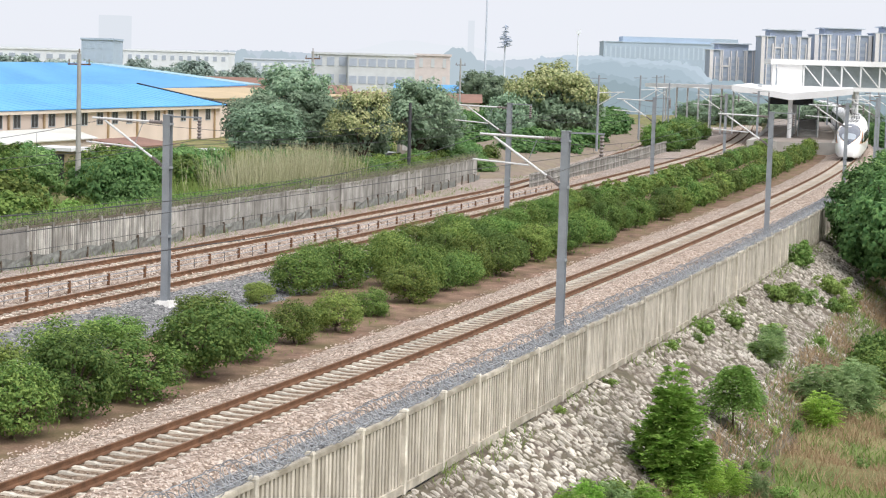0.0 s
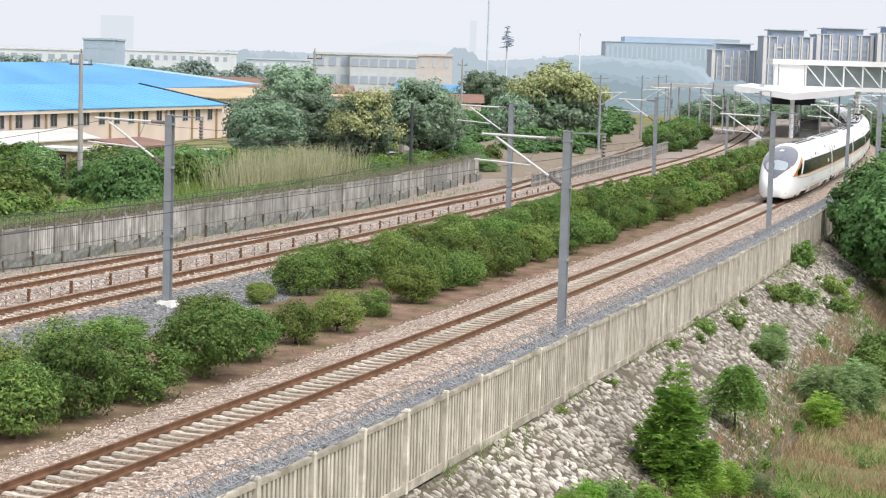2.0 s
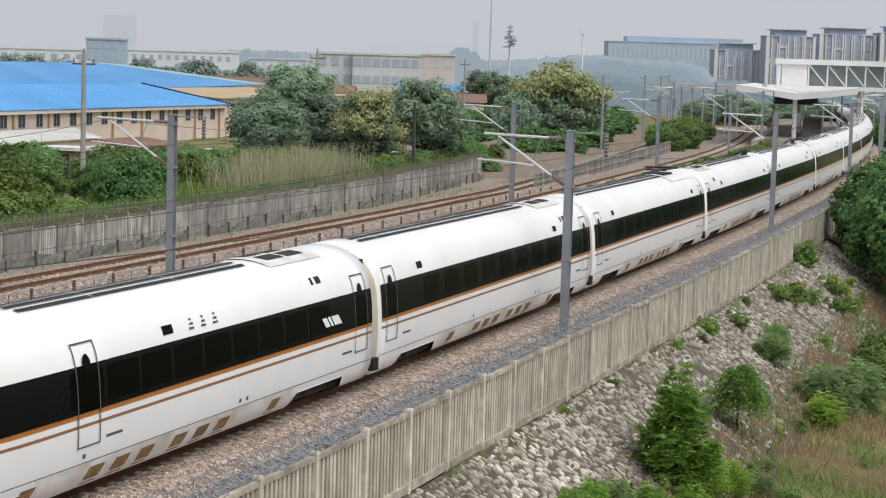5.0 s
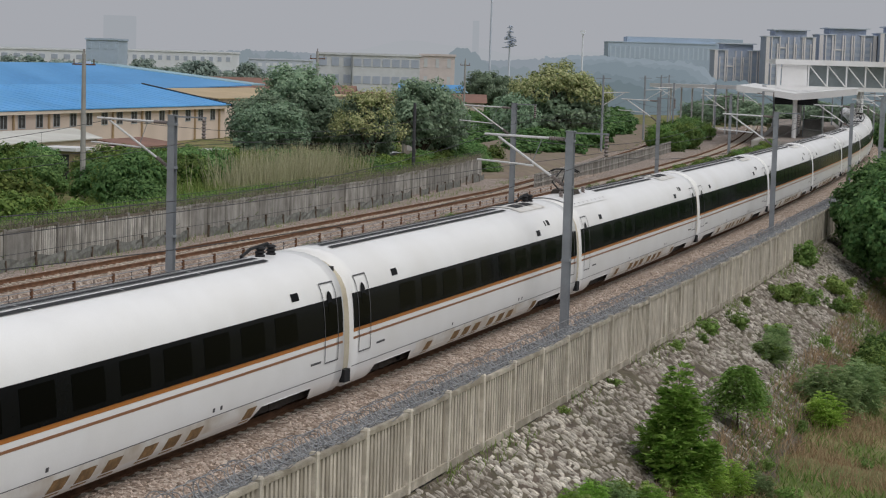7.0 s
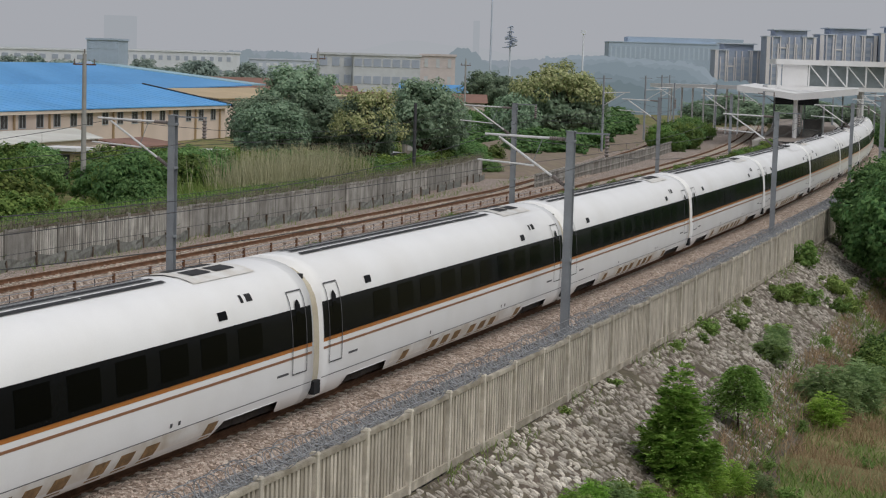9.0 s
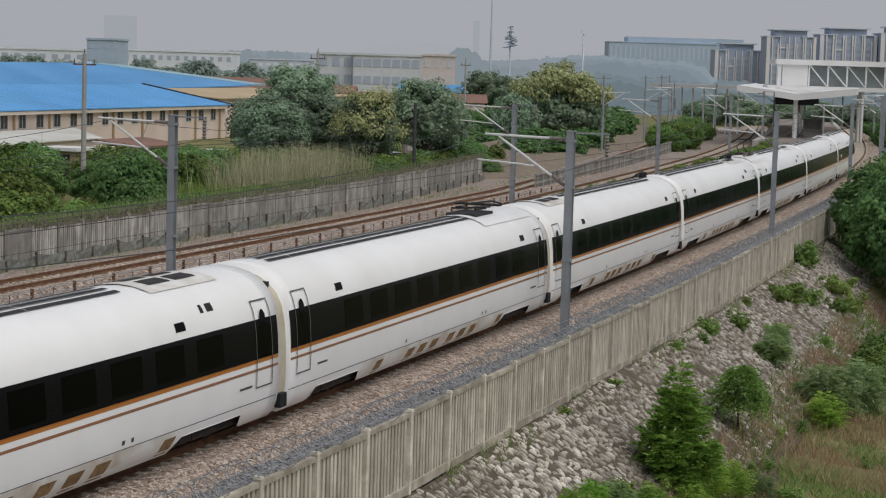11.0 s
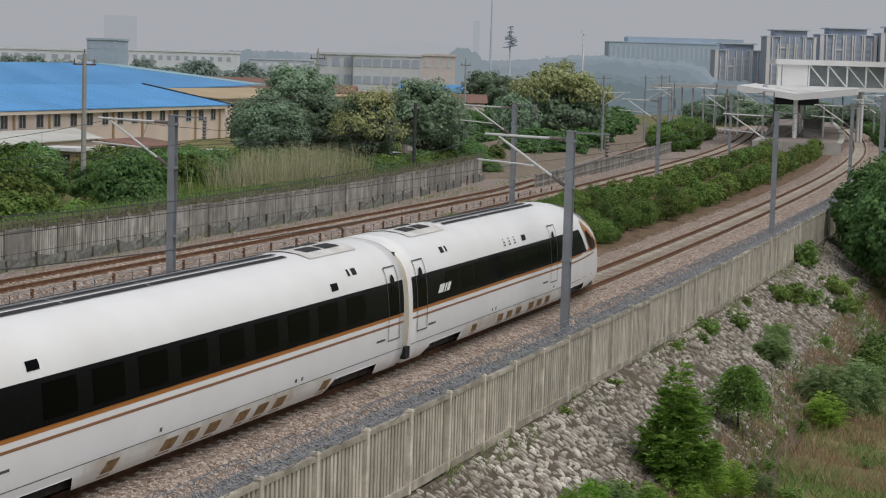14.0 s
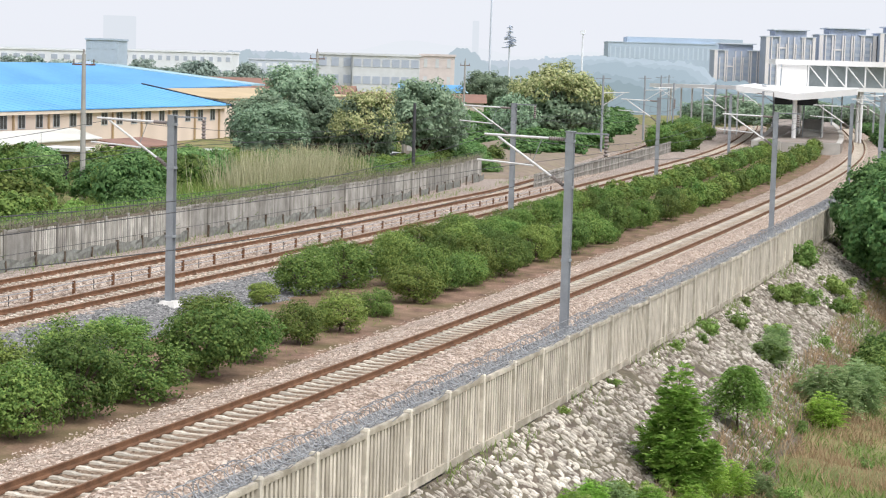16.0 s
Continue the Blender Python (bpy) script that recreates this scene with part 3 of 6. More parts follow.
def build_far_wall():
    wall = thing("old_wall", "long weathered grey concrete panel wall overgrown along its top", "wall", kind="structure")
    pitch, TOP = 2.35, 1.36
    rng = random.Random(5)
    half = pitch / 2 - .09
    panel = Mesh().box((-half, -.05, -.6), (half, .06, TOP - .1)).box((-half, -.09, TOP - .1), (half, .09, TOP)).data("panel", M["wall_old"])
    # same dark backing: shade between the wall slats as colour
    backing = Mesh().box((-half, .0, -.6), (half, .05, TOP - .1)).box((-half, -.07, TOP - .1), (half, .07, TOP)).data("panel", M["gap_shade"])
    slat = Mesh().box((-.072, -.06, -.5), (.072, .0, TOP - .1)).data("slat", M["wall_slat"])
    post = Mesh().box((-.08, -.12, -.6), (.08, .10, TOP + .05)).data("post", M["wall_old"])
    spots = np.arange(29, 131, pitch)
    for s in spots:
        o = wall_offset(s)
        turn = math.degrees(math.atan2(-(wall_offset(s + 1) - wall_offset(s - 1)), 2))
        part("post", post, None, wall, at=on_line(s - pitch / 2, wall_offset(s - pitch / 2), 0, turn))
        m = on_line(s, o, rng.uniform(-.06, .06), turn + rng.uniform(-.6, .6))
        ribbed = s < 64 and rng.random() < .85
        part("panel", backing if ribbed else panel, None, wall, at=m)
        if ribbed:
            for k in range(11):
                part("slat", slat, None, wall, at=m @ pose(-half + (k + .5) * half * 2 / 11, 0, rng.uniform(-.03, .02), 0, rng.uniform(-1, 1)))
    line = np.arange(28, 131, 2.5)
    for z in (TOP + .2, TOP + .42, TOP + .62):
        part("top_wire", Mesh().tube([along(s, wall_offset(s), z) for s in line], .012, 4, False), M["cable"], wall)
    stays = Mesh()
    for s in np.arange(28, 131, .45):
        stays.tube([along(s, wall_offset(s), TOP), along(s, wall_offset(s), TOP + .62)], .009, 3, False)
    tagged(part("top_mesh", stays, M["cable"], wall, "wire mesh along the wall top"), kind="stuff")
    net = thing("netting_fence", "low dark netting on leaning posts before the wall", "fence")
    for s in np.arange(30, 128, 2.6):
        O2 = wall_offset(s) + .75
        part("post", Mesh().box((-.05, -.05, -.6), (.05, .05, .22 + rng.uniform(-.1, .15))), M["bark"], net, at=on_line(s, O2, 0, 0) @ pose(0, 0, 0, rng.uniform(-4, 4), rng.uniform(-4, 4)))
        if rng.random() < .75:
            rows = []
            for j in range(7):
                q = s + 2.6 * j / 6
                sag = .15 * math.sin(math.pi * j / 6) * rng.uniform(.2, 1.3)
                rows.append([along(q, wall_offset(q) + .75 + .05 * rng.uniform(-1, 1), z) for z in (-.55, -.25 - sag * .3, .0 - sag * .7, .2 - sag)])
            part("net", Mesh().sheet(rows), M["net"], net, "sagging dark net")
    for z in (.36,):
        part("net_wire", Mesh().tube([along(s, wall_offset(s) + .75, z) for s in line[:-1]], .012, 4, False), M["cable"], net)


build_far_wall()


# ---- low rail between the two left tracks ----
def build_low_rail():
    rail = thing("low_railing", "low railing with dark posts between two tracks", "railing")
    O = -17.75
    SO = -18.85
    post = Mesh().box((-.05, -.05, -.5), (.05, .05, .14)).data("post", M["rail"])
    thin = Mesh().box((-.012, -.012, -.45), (.012, .012, .08)).data("thin_post", M["cable"])
    for s in np.arange(24, 118, 3.3):
        part("post", post, None, rail, at=on_line(s, O))
        part("thin_post", thin, None, rail, at=on_line(s + 1.65, O))
    for z in (.06, -.16):
        part("bar", swept(23, 118, 2.0, [(O - .02, z), (O - .02, z + .028), (O + .02, z + .028), (O + .02, z), (O - .02, z)]), M["wire"], rail, "thin pale bar")
    slats = thing("slatted_fence", "grey concrete slatted fence between two tracks", "fence", kind="structure")
    sl = Mesh().box((-.07, -.05, -.5), (.07, .05, .95)).data("slat", M["wall_old"])
    for s in np.arange(118, 204, .52):
        part("slat", sl, None, slats, at=on_line(s, SO + (drift_far(s) + drift_middle(s)) / 2))
    for z in (.15, .8):
        rows = []
        for s in np.arange(118, 204, 2.0):
            o = SO + (drift_far(s) + drift_middle(s)) / 2
            rows.append([along(s, o - .09, z), along(s, o - .09, z + .1), along(s, o + .09, z + .1), along(s, o + .09, z), along(s, o - .09, z)])
        part("bar", Mesh().sheet(rows), M["wall_old"], slats)


build_low_rail()


# ---- plants ----
def leaf_quads(centres, normals, size, rng, long=1.6):
    """One pointed leaf at each centre, its face turned roughly to the normal given."""
    n = len(centres)
    nor = normals + rng.normal(0, .55, (n, 3))
    nor /= np.linalg.norm(nor, axis=1)[:, None] + 1e-9
    t = rng.normal(0, 1, (n, 3))
    t -= (t * nor).sum(1)[:, None] * nor
    t /= np.linalg.norm(t, axis=1)[:, None] + 1e-9
    b = np.cross(nor, t)
    sz = size * rng.uniform(.6, 1.35, n)[:, None]
    v = np.stack([centres - t * sz * long * .5, centres + b * sz * .5 - nor * sz * .1, centres + t * sz * long * .5, centres - b * sz * .5 - nor * sz * .1], 1).reshape(-1, 3)
    return v, np.arange(4 * n).reshape(n, 4)


def clumps(rng, count, radii, inner=.45, low=-.75, uneven=.22):
    """Places of leaf clumps in an egg-shaped crown with an uneven outline."""
    out = []
    shift = Vector((float(rng.integers(0, 50)), 0, 0))
    while len(out) < count:
        q = rng.normal(0, 1, 3)
        q /= np.linalg.norm(q)
        if q[2] < low:
            continue
        r = rng.uniform(inner, 1.0) ** .6
        r *= 1 + uneven * noise.noise(Vector(q * 1.7) + shift)
        out.append(q * r * np.array(radii))
    return np.array(out)


def spires(rng, count, radii, height):
    """Clumps along several upright shoots, wide below and pointed above."""
    n = 14
    ang, lean, tall = rng.uniform(0, 6.283, n), rng.uniform(.1, 1.0, n), rng.uniform(.5, 1.0, n)
    tall[0], lean[0] = 1.0, .05
    j = rng.integers(0, n, count)
    t = rng.uniform(.05, 1.0, count)
    a, r = rng.uniform(0, 6.283, count), rng.uniform(.3, 1, count) * (1.06 - t) * .5
    return np.stack([(np.cos(ang[j]) * lean[j] * (.35 + .65 * t) + np.cos(a) * r) * radii[0], (np.sin(ang[j]) * lean[j] * (.35 + .65 * t) + np.sin(a) * r) * radii[1], tall[j] * t * radii[2] * 2 - height], 1)


def crown_mesh(name, material, seed, radii, height, count, per, clump, leaf, inner=.45, low=-.75, long=1.6, uneven=.22, shoots=False):
    rng = np.random.default_rng(seed)
    c = spires(rng, count, radii, height) if shoots else clumps(rng, count, radii, inner, low, uneven)
    d = rng.normal(0, 1, (count, per, 3))
    d /= np.linalg.norm(d, axis=2)[:, :, None]
    r = clump * rng.uniform(.35, 1, (count, per, 1)) ** .5 * rng.uniform(.7, 1.25, (count, 1, 1))
    cen = (c[:, None, :] + d * r * np.array([1, 1, .8])).reshape(-1, 3)
    out = (c / np.array(radii))[:, None, :] * .8 + d * .8 + np.array([0, 0, .5])
    cen[:, 2] += height
    v, f = leaf_quads(cen, out.reshape(-1, 3), leaf, rng, long)
    me = bpy.data.meshes.new(name)
    me.from_pydata(v.tolist(), [], f.tolist())
    me.materials.append(material)
    return me, c + np.array([0, 0, height])


def stem_mesh(tips, foot_r, fork, seed, name="trunk", share=.25):
    """A tapered trunk that forks into limbs reaching the clumps."""
    rng = random.Random(seed)
    m = Mesh()
    m.tube([(0, 0, -.35), (.02, 0, fork * .5), (.03 * foot_r, .02, fork)], [foot_r * 1.25, foot_r, foot_r * .8], 7)
    for t in tips:
        if rng.random() > share:
            continue
        a, b = Vector((0, 0, fork * rng.uniform(.75, 1.0))), Vector(t)
        mid = a.lerp(b, .5) + Vector((0, 0, .12 * (b - a).length))
        m.tube([a, mid, b], [foot_r * .55, foot_r * .35, foot_r * .12], 5, False)
    return m.data(name, M["bark"], True)


def bush_kind(name, material, seed, radii, height, count, per, clump, leaf, label, category, group, foot=.04, inner=.4, low=-.8, long=1.6, fork=.3, share=.25, uneven=.22, shoots=False):
    """A plant of one shape: a stem and a crown of single leaves."""
    crown, tips = crown_mesh("crown", material, seed, radii, height, count, per, clump, leaf, inner, low, long, uneven, shoots)
    stem = stem_mesh(tips, foot, fork, seed, share=share)

    def place(m, lab=label):
        ob = thing(name, lab, category, group, at=m)
        part("trunk", stem, None, ob)
        part("crown", crown, None, ob)
        return ob
    return place


def frond_kind(name, material, seed, radius, height, count, frond, leaflet, outline, label, category, group="", foot=.05, droop=.55, rise=.45, bare=.08, shoots=((0, 0, 1, 1),)):
    """A plant of feathered leaves: each frond bends over and carries pairs of leaflets. outline: the crown's width by height."""
    rng = np.random.default_rng(seed)
    t = bare + (1 - bare) * rng.random(count) ** .9
    wide = np.interp(t, [q[0] for q in outline], [q[1] for q in outline]) * radius
    ang = rng.uniform(0, 6.283, count)
    depth = rng.uniform(.15, .82, count)
    lump = 1 + .34 * np.sin(ang * 3 + t * 7 + seed) + .22 * np.sin(ang * 5 - t * 14) + rng.normal(0, .12, count)
    out = np.stack([np.cos(ang), np.sin(ang), np.zeros(count)], 1)
    sh = np.array(shoots)[rng.integers(0, len(shoots), count)]
    base = out * (wide * depth * lump * sh[:, 3])[:, None] + np.stack([sh[:, 0] * (.3 + .7 * t), sh[:, 1] * (.3 + .7 * t), t * height * sh[:, 2]], 1)
    size = frond * rng.uniform(.65, 1.2, count) * (.65 + .35 * np.clip(wide / radius * 1.6, 0, 1))
    turn = rng.normal(0, .5, (count, 2))
    heading_ = out + np.stack([-out[:, 1] * turn[:, 0], out[:, 0] * turn[:, 0], rise + .8 * turn[:, 1]], 1)
    heading_ /= np.linalg.norm(heading_, axis=1)[:, None]
    side = np.cross(heading_, [0, 0, 1.0])
    side /= np.linalg.norm(side, axis=1)[:, None] + 1e-9
    verts = []
    pairs = 7
    for k in range(pairs * 2 + 1):
        u = .22 + .78 * (k // 2) / pairs if k < pairs * 2 else 1.0
        sg = 0.0 if k == pairs * 2 else (1.0 if k % 2 else -1.0)
        q = base + heading_ * (size * u)[:, None]
        q[:, 2] -= droop * size * u * u
        fw_ = heading_ - np.array([0, 0, 1.0]) * (droop * 1.6 * u)
        fw_ /= np.linalg.norm(fw_, axis=1)[:, None]
        d = side * sg + fw_ * (.55 if sg else 1.0) + rng.normal(0, .16, (count, 3))
        d /= np.linalg.norm(d, axis=1)[:, None]
        ln = (leaflet * (1.1 - .55 * abs(u - .55)) * rng.uniform(.8, 1.2, count))[:, None]
        w = np.cross(d, np.cross(heading_, side) + rng.normal(0, .3, (count, 3)))
        w /= np.linalg.norm(w, axis=1)[:, None] + 1e-9
        verts.append(np.stack([q, q + d * ln * .45 + w * ln * .19, q + d * ln, q + d * ln * .45 - w * ln * .19], 1))
    v = np.stack(verts, 1).reshape(-1, 3)
    me = bpy.data.meshes.new("crown")
    me.from_pydata(v.tolist(), [], np.arange(len(v)).reshape(-1, 4).tolist())
    me.materials.append(material)
    stem = stem_mesh(base[:60], foot, height * max(bare, .25), seed, share=.2)

    def place(m, lab=label):
        ob = thing(name, lab, category, group, at=m)
        part("trunk", stem, None, ob)
        part("crown", me, None, ob)
        return ob
    return place


HEDGE = [bush_kind("shrub", M["leaf_hedge"], 20 + i, (1.0, 1.0, .95 + .08 * (i % 3)), .98, 110, 74, .31, .056, "rounded evergreen shrub on bare soil", "shrub", "shrubs between the tracks", .05, .5, -.85) for i in range(5)]
HEDGE_FAR = [bush_kind("shrub", M["leaf_hedge"], 30 + i, (1.0, 1.0, 1.0), .98, 55, 26, .34, .125, "rounded evergreen shrub on bare soil", "shrub", "shrubs between the tracks", .05, .5, -.85) for i in range(4)]
# distance, offset, width, height
SHRUBS = [(14.2, -4.4, 2.0, 2.0), (17.2, -4.4, 2.1, 2.3), (20.6, -4.3, 2.2, 1.75), (24.9, -4.4, 2.4, 2.45), (28.6, -4.7, 1.9, 1.8), (32.9, -4.7, 1.45, 1.5), (36.5, -4.6, 1.6, 1.4), (41.1, -4.9, 1.25, 1.05), (45.8, -5.0, 1.9, 1.7),
          (10.0, -5.0, 2.2, 2.0), (6.5, -4.8, 2.2, 2.2), (17.5, -7.4, 2.2, 1.9), (22.6, -7.8, 2.1, 1.8), (29.6, -9.7, 1.6, 1.1), (32.3, -7.7, 2.0, 1.6), (42.3, -10.2, 1.1, .9), (46.1, -10.1, 2.1, 1.8), (49.3, -9.5, 2.3, 1.9), (12.5, -8.5, 2.2, 1.6)]
rng_s = random.Random(11)
s = 48.0
while s < 214:
    SHRUBS.append((s, -5.2 + rng_s.uniform(-.35, .35), rng_s.uniform(1.5, 2.1), rng_s.uniform(1.4, 2.25)))
    s += rng_s.uniform(2.1, 2.9)
s = 51.0
while s < 222:
    SHRUBS.append((s, -10.9 + rng_s.uniform(-.5, .5), rng_s.uniform(1.6, 2.2), rng_s.uniform(1.2, 1.8)))
    s += rng_s.uniform(2.0, 2.7)
s = 51.0
while s < 70:
    SHRUBS.append((s, -8.0 + rng_s.uniform(-.6, .6), rng_s.uniform(1.8, 2.5), rng_s.uniform(1.6, 2.2)))
    s += rng_s.uniform(2.2, 3.4)
for i, (s, o, w, hgt) in enumerate(SHRUBS):
    w *= 1.14 if i < 19 else 1.0
    (HEDGE[i % 5] if s < 105 else HEDGE_FAR[i % 4])(on_line(s, o, -.47, rng_s.uniform(0, 360)) @ Matrix.Diagonal((w / 2.0, w / 2.0, hgt / 1.95, 1)))

# the bank's own growth
CONE = [(0, .8), (.12, 1.0), (.3, .96), (.5, .74), (.7, .5), (.85, .3), (1, .1)]
DOME = [(0, .3), (.3, .5), (.45, 1.0), (.7, .9), (.9, .55), (1, .2)]
MOUND = [(0, .8), (.2, 1.0), (.5, .9), (.8, .6), (1, .25)]
SAPLING = frond_kind("sapling", M["leaf_bright"], 41, 1.75, 3.9, 1350, .58, .19, CONE, "bright green young tree with feathered leaves on the stone bank", "tree", "", .05, .42, .95, .05, ((0, 0, 1, .5), (0, 0, .8, .55), (.55, .2, .78, .42), (-.6, -.15, .82, .42), (.25, -.65, .66, .45), (-.35, .65, .62, .45), (.95, -.4, .5, .4), (-1.0, .3, .48, .4), (-.7, -.9, .4, .4), (.8, .8, .45, .4), (0, -1.1, .35, .4)))
SAPLING_B = frond_kind("sapling", M["leaf_low"], 42, .95, 2.45, 330, .62, .19, DOME, "slender young tree with drooping leaves", "tree", "", .045, .85, .35, .38)
FEATHER = [frond_kind("feathered_bush", M["leaf_soft" if i else "leaf_bright"], 61 + i, 1.5, 1.9, 620, .5, .14, MOUND, "feathery grey-green bush at the foot of the bank" if i else "feathery bright green bush on the bank", "bush", "feathery bushes on the bank", .04, .5, .8, .08, ((0, 0, 1, .7), (.5, .3, .8, .55), (-.6, .1, .75, .55), (.1, -.6, .85, .5), (-.3, .7, .65, .5), (.8, -.5, .6, .45))) for i in range(2)]
WEED = [bush_kind("bank_shrub", M["leaf_weed"], 43 + i, (.85, .85, .55), .5, 60, 26, .17, .07, "bright green wild shrub on the bank", "shrub", "wild shrubs on the bank", .03, .1, -.8, 2.2, .2, .25, .4, shoots=True) for i in range(3)]
DUSK = [bush_kind("bank_bush", M["leaf_hedge"], 47 + i, (1.5, 1.5, 1.05), 1.0, 120, 50, .34, .09, "dull green wild bush below the bank", "bush", "wild bushes below the bank", .05, .2, -.85, 2.1, .3, .25, .45) for i in range(2)]


def bank(s, o, up=0.0, turn=0.0, k=1.0):
    return on_line(s, o, float(bank_z(s, o)) + up, turn) @ Matrix.Diagonal((k, k, k, 1))


SAPLING(bank(31.0, 9.05, -.1, 20, 1.0))
for s, o, k, w in ((24.0, 8.1, .5, 0), (25.6, 8.5, .5, 1), (27.2, 9.2, .5, 0), (22.6, 7.9, .45, 0), (29.6, 9.9, .55, 0), (32.6, 9.9, .6, 0), (34.2, 10.3, .62, 0), (36.0, 10.9, .5, 1), (53.3, 11.0, 1.2, 1), (56.3, 12.0, 1.15, 1), (50.6, 11.2, .8, 0), (59.8, 11.4, .9, 1), (47.2, 9.0, .42, 1), (55.3, 8.2, .7, 1), (58.5, 7.9, .62, 1)):
    FEATHER[w](bank(s, o, -.12, s * 90, k))
SAPLING_B(bank(41.5, 9.15, 0, 0, .98))
for s, o, k in ((52.5, 5.95, .75), (57.2, 6.4, .8), (50.5, 6.1, .45), (36.5, 5.7, .35), (30.2, 5.6, .3), (46.5, 5.75, .45), (55.3, 8.2, .9), (60.5, 7.6, .8), (37.6, 10.3, .5), (39.6, 10.6, .45), (47.5, 10.6, .5), (44.8, 10.2, .45), (26.3, 8.4, .8), (24.4, 7.9, .75),
                (27.6, 8.9, .8), (23.0, 8.2, .8), (29.3, 10.4, .8), (36.2, 11.8, .7), (70.8, 6.9, 1.2), (68.6, 6.5, 1.0), (73.5, 7.4, .9), (83.5, 5.75, 1.3), (86.5, 5.7, 1.2), (81.0, 7.9, 1.3), (76.5, 8.6, .9), (79.0, 8.9, 1.1), (66.0, 9.2, .6), (62.5, 5.8, .5), (41.0, 6.6, .3), (34.0, 13.5, .5), (52.0, 14.0, .6), (45.0, 13.5, .55)):
    WEED[int(s * 7) % 3](bank(s, o, -.05, s * 77, k))
for s, o, k in ((62.0, 12.6, 1.0), (64.5, 12.3, 1.1), (68.0, 12.0, 1.0)):
    DUSK[int(s * 3) % 2](bank(s, o, -.1, s * 50, k))
DARK = bush_kind("bank_tree", M["leaf_dark"], 60, (3.6, 3.6, 3.4), 4.6, 340, 64, .70, .20, "large dark green broadleaved tree below the bank", "tree", "trees below the bank", .2, .4, -.85, 1.7, 1.6, .25, .4)
for s, o, k in ((92.5, 11.0, 1.05), (99, 8.8, .9), (86.0, 14.5, .9), (108, 8.9, .9), (116, 10.5, 1.0), (127, 9.0, .92), (104, 14.5, 1.1), (140, 8.5, .9), (155, 9.0, .85)):
    DARK(bank(s, o, 0, s * 40, k))


# grasses below the bank
def tufts(name, label, category, material, spots, tall, wide, seed, lean=.35):
    rng = np.random.default_rng(seed)
    n = len(spots)
    base = np.array(spots)
    a = rng.uniform(0, 6.283, n)
    hgt = tall * rng.uniform(.5, 1.3, n)
    side = np.stack([np.cos(a), np.sin(a), np.zeros(n)], 1) * wide
    tip = base + np.stack([rng.normal(0, lean, n) * hgt, rng.normal(0, lean, n) * hgt, hgt], 1)
    v = np.stack([base - side, base + side, tip + side * .2, tip - side * .2], 1).reshape(-1, 3)
    me = bpy.data.meshes.new(name)
    me.from_pydata(v.tolist(), [], np.arange(4 * n).reshape(n, 4).tolist())
    me.materials.append(material)
    tagged(new(name, me), label, category, kind="stuff")


def spots_on(s0, s1, o0, o1, n, seed, z=None, patch=None):
    rng = np.random.default_rng(seed)
    out = []
    while len(out) < n:
        s, o = rng.uniform(s0, s1), rng.uniform(o0, o1)
        if patch is not None and (noise.noise((s * .22, o * .22, 3.0)) * patch < rng.uniform(-.25, .25)):
            continue
        out.append(tuple(along(s, o, float(bank_z(s, o)) - .03 if z is None else z)))
    return out


tufts("dry_grass", "dry yellow-brown grass below the bank", "grass", M["grass_dry"], spots_on(22, 105, 8.9, 24, 44000, 1, patch=1), .40, .02, 1, .5)
tufts("green_grass", "green weeds and grass below the bank", "grass", M["grass"], spots_on(22, 105, 8.6, 24, 24000, 2, patch=-1), .30, .03, 2, .6)
tufts("strip_grass", "short grass among the shrubs", "grass", M["grass"], spots_on(8, 215, -11.8, -3.9, 9000, 3, -.48, patch=1), .14, .014, 3, .6)
tufts("fence_weeds", "weeds along the foot of the fence", "grass", M["grass"], spots_on(12, 118, 5.25, 5.9, 900, 9, patch=1), .30, .02, 9, .4)
tufts("reeds", "tall pale dry reeds behind the old wall", "reeds", M["reed"], spots_on(83, 105, -34, -28.2, 4200, 4, -.5, patch=1), 3.1, .03, 4, .17)
tufts("young_reeds", "green reeds behind the old wall", "reeds", M["grass"], spots_on(78, 122, -35, -27.2, 8500, 5, -.5), 1.5, .045, 5, .28)
tufts("left_weeds", "green weeds behind the old wall", "grass", M["grass"], spots_on(40, 90, -38, -25.5, 15000, 6, -.5), .9, .06, 6, .5)
tufts("track_edge_weeds", "thin weeds between the tracks and the wall", "grass", M["grass"], spots_on(30, 220, -24.6, -22.8, 2500, 8, -.5, patch=1), .35, .02, 8, .4)

rv = np.random.default_rng(77)
tufts("wall_top_vines", "grey-brown dry vines hanging over the old wall's top", "vines", M["vine"], [tuple(along(s, wall_offset(s) + rv.uniform(-.25, .1), 1.25 + rv.uniform(-.12, .25))) for s in rv.uniform(29, 131, 5500) if noise.noise((s * .3, 0, 5)) > -.35 or rv.random() < .4], .38, .02, 10, .7)
tufts("wall_top_creeper", "green creeper behind the old wall's top", "vines", M["grass"], [tuple(along(s, wall_offset(s) - rv.uniform(.2, .9), .9 + rv.uniform(-.2, .5))) for s in rv.uniform(29, 131, 4000)], .45, .035, 11, .6)
for i in range(64):
    s, o = rng_s.uniform(44, 92), rng_s.uniform(-36, -27)
    WEED[i % 3](on_line(s, o, -.5, i * 37) @ Matrix.Diagonal((1.5, 1.5, rng_s.uniform(.9, 1.6), 1)), "bright green wild shrub behind the wall")
# scrub and trees behind the wall
SCRUB = [bush_kind("scrub_bush", M["leaf_dark" if i else "leaf_hedge"], 70 + i, (2.1, 2.1, 1.5), 1.5, 110, 54, .5, .15, "dense green scrub bush behind the old wall", "bush", "scrub behind the old wall", .06, .4, -.9) for i in range(2)]
rs = random.Random(3)


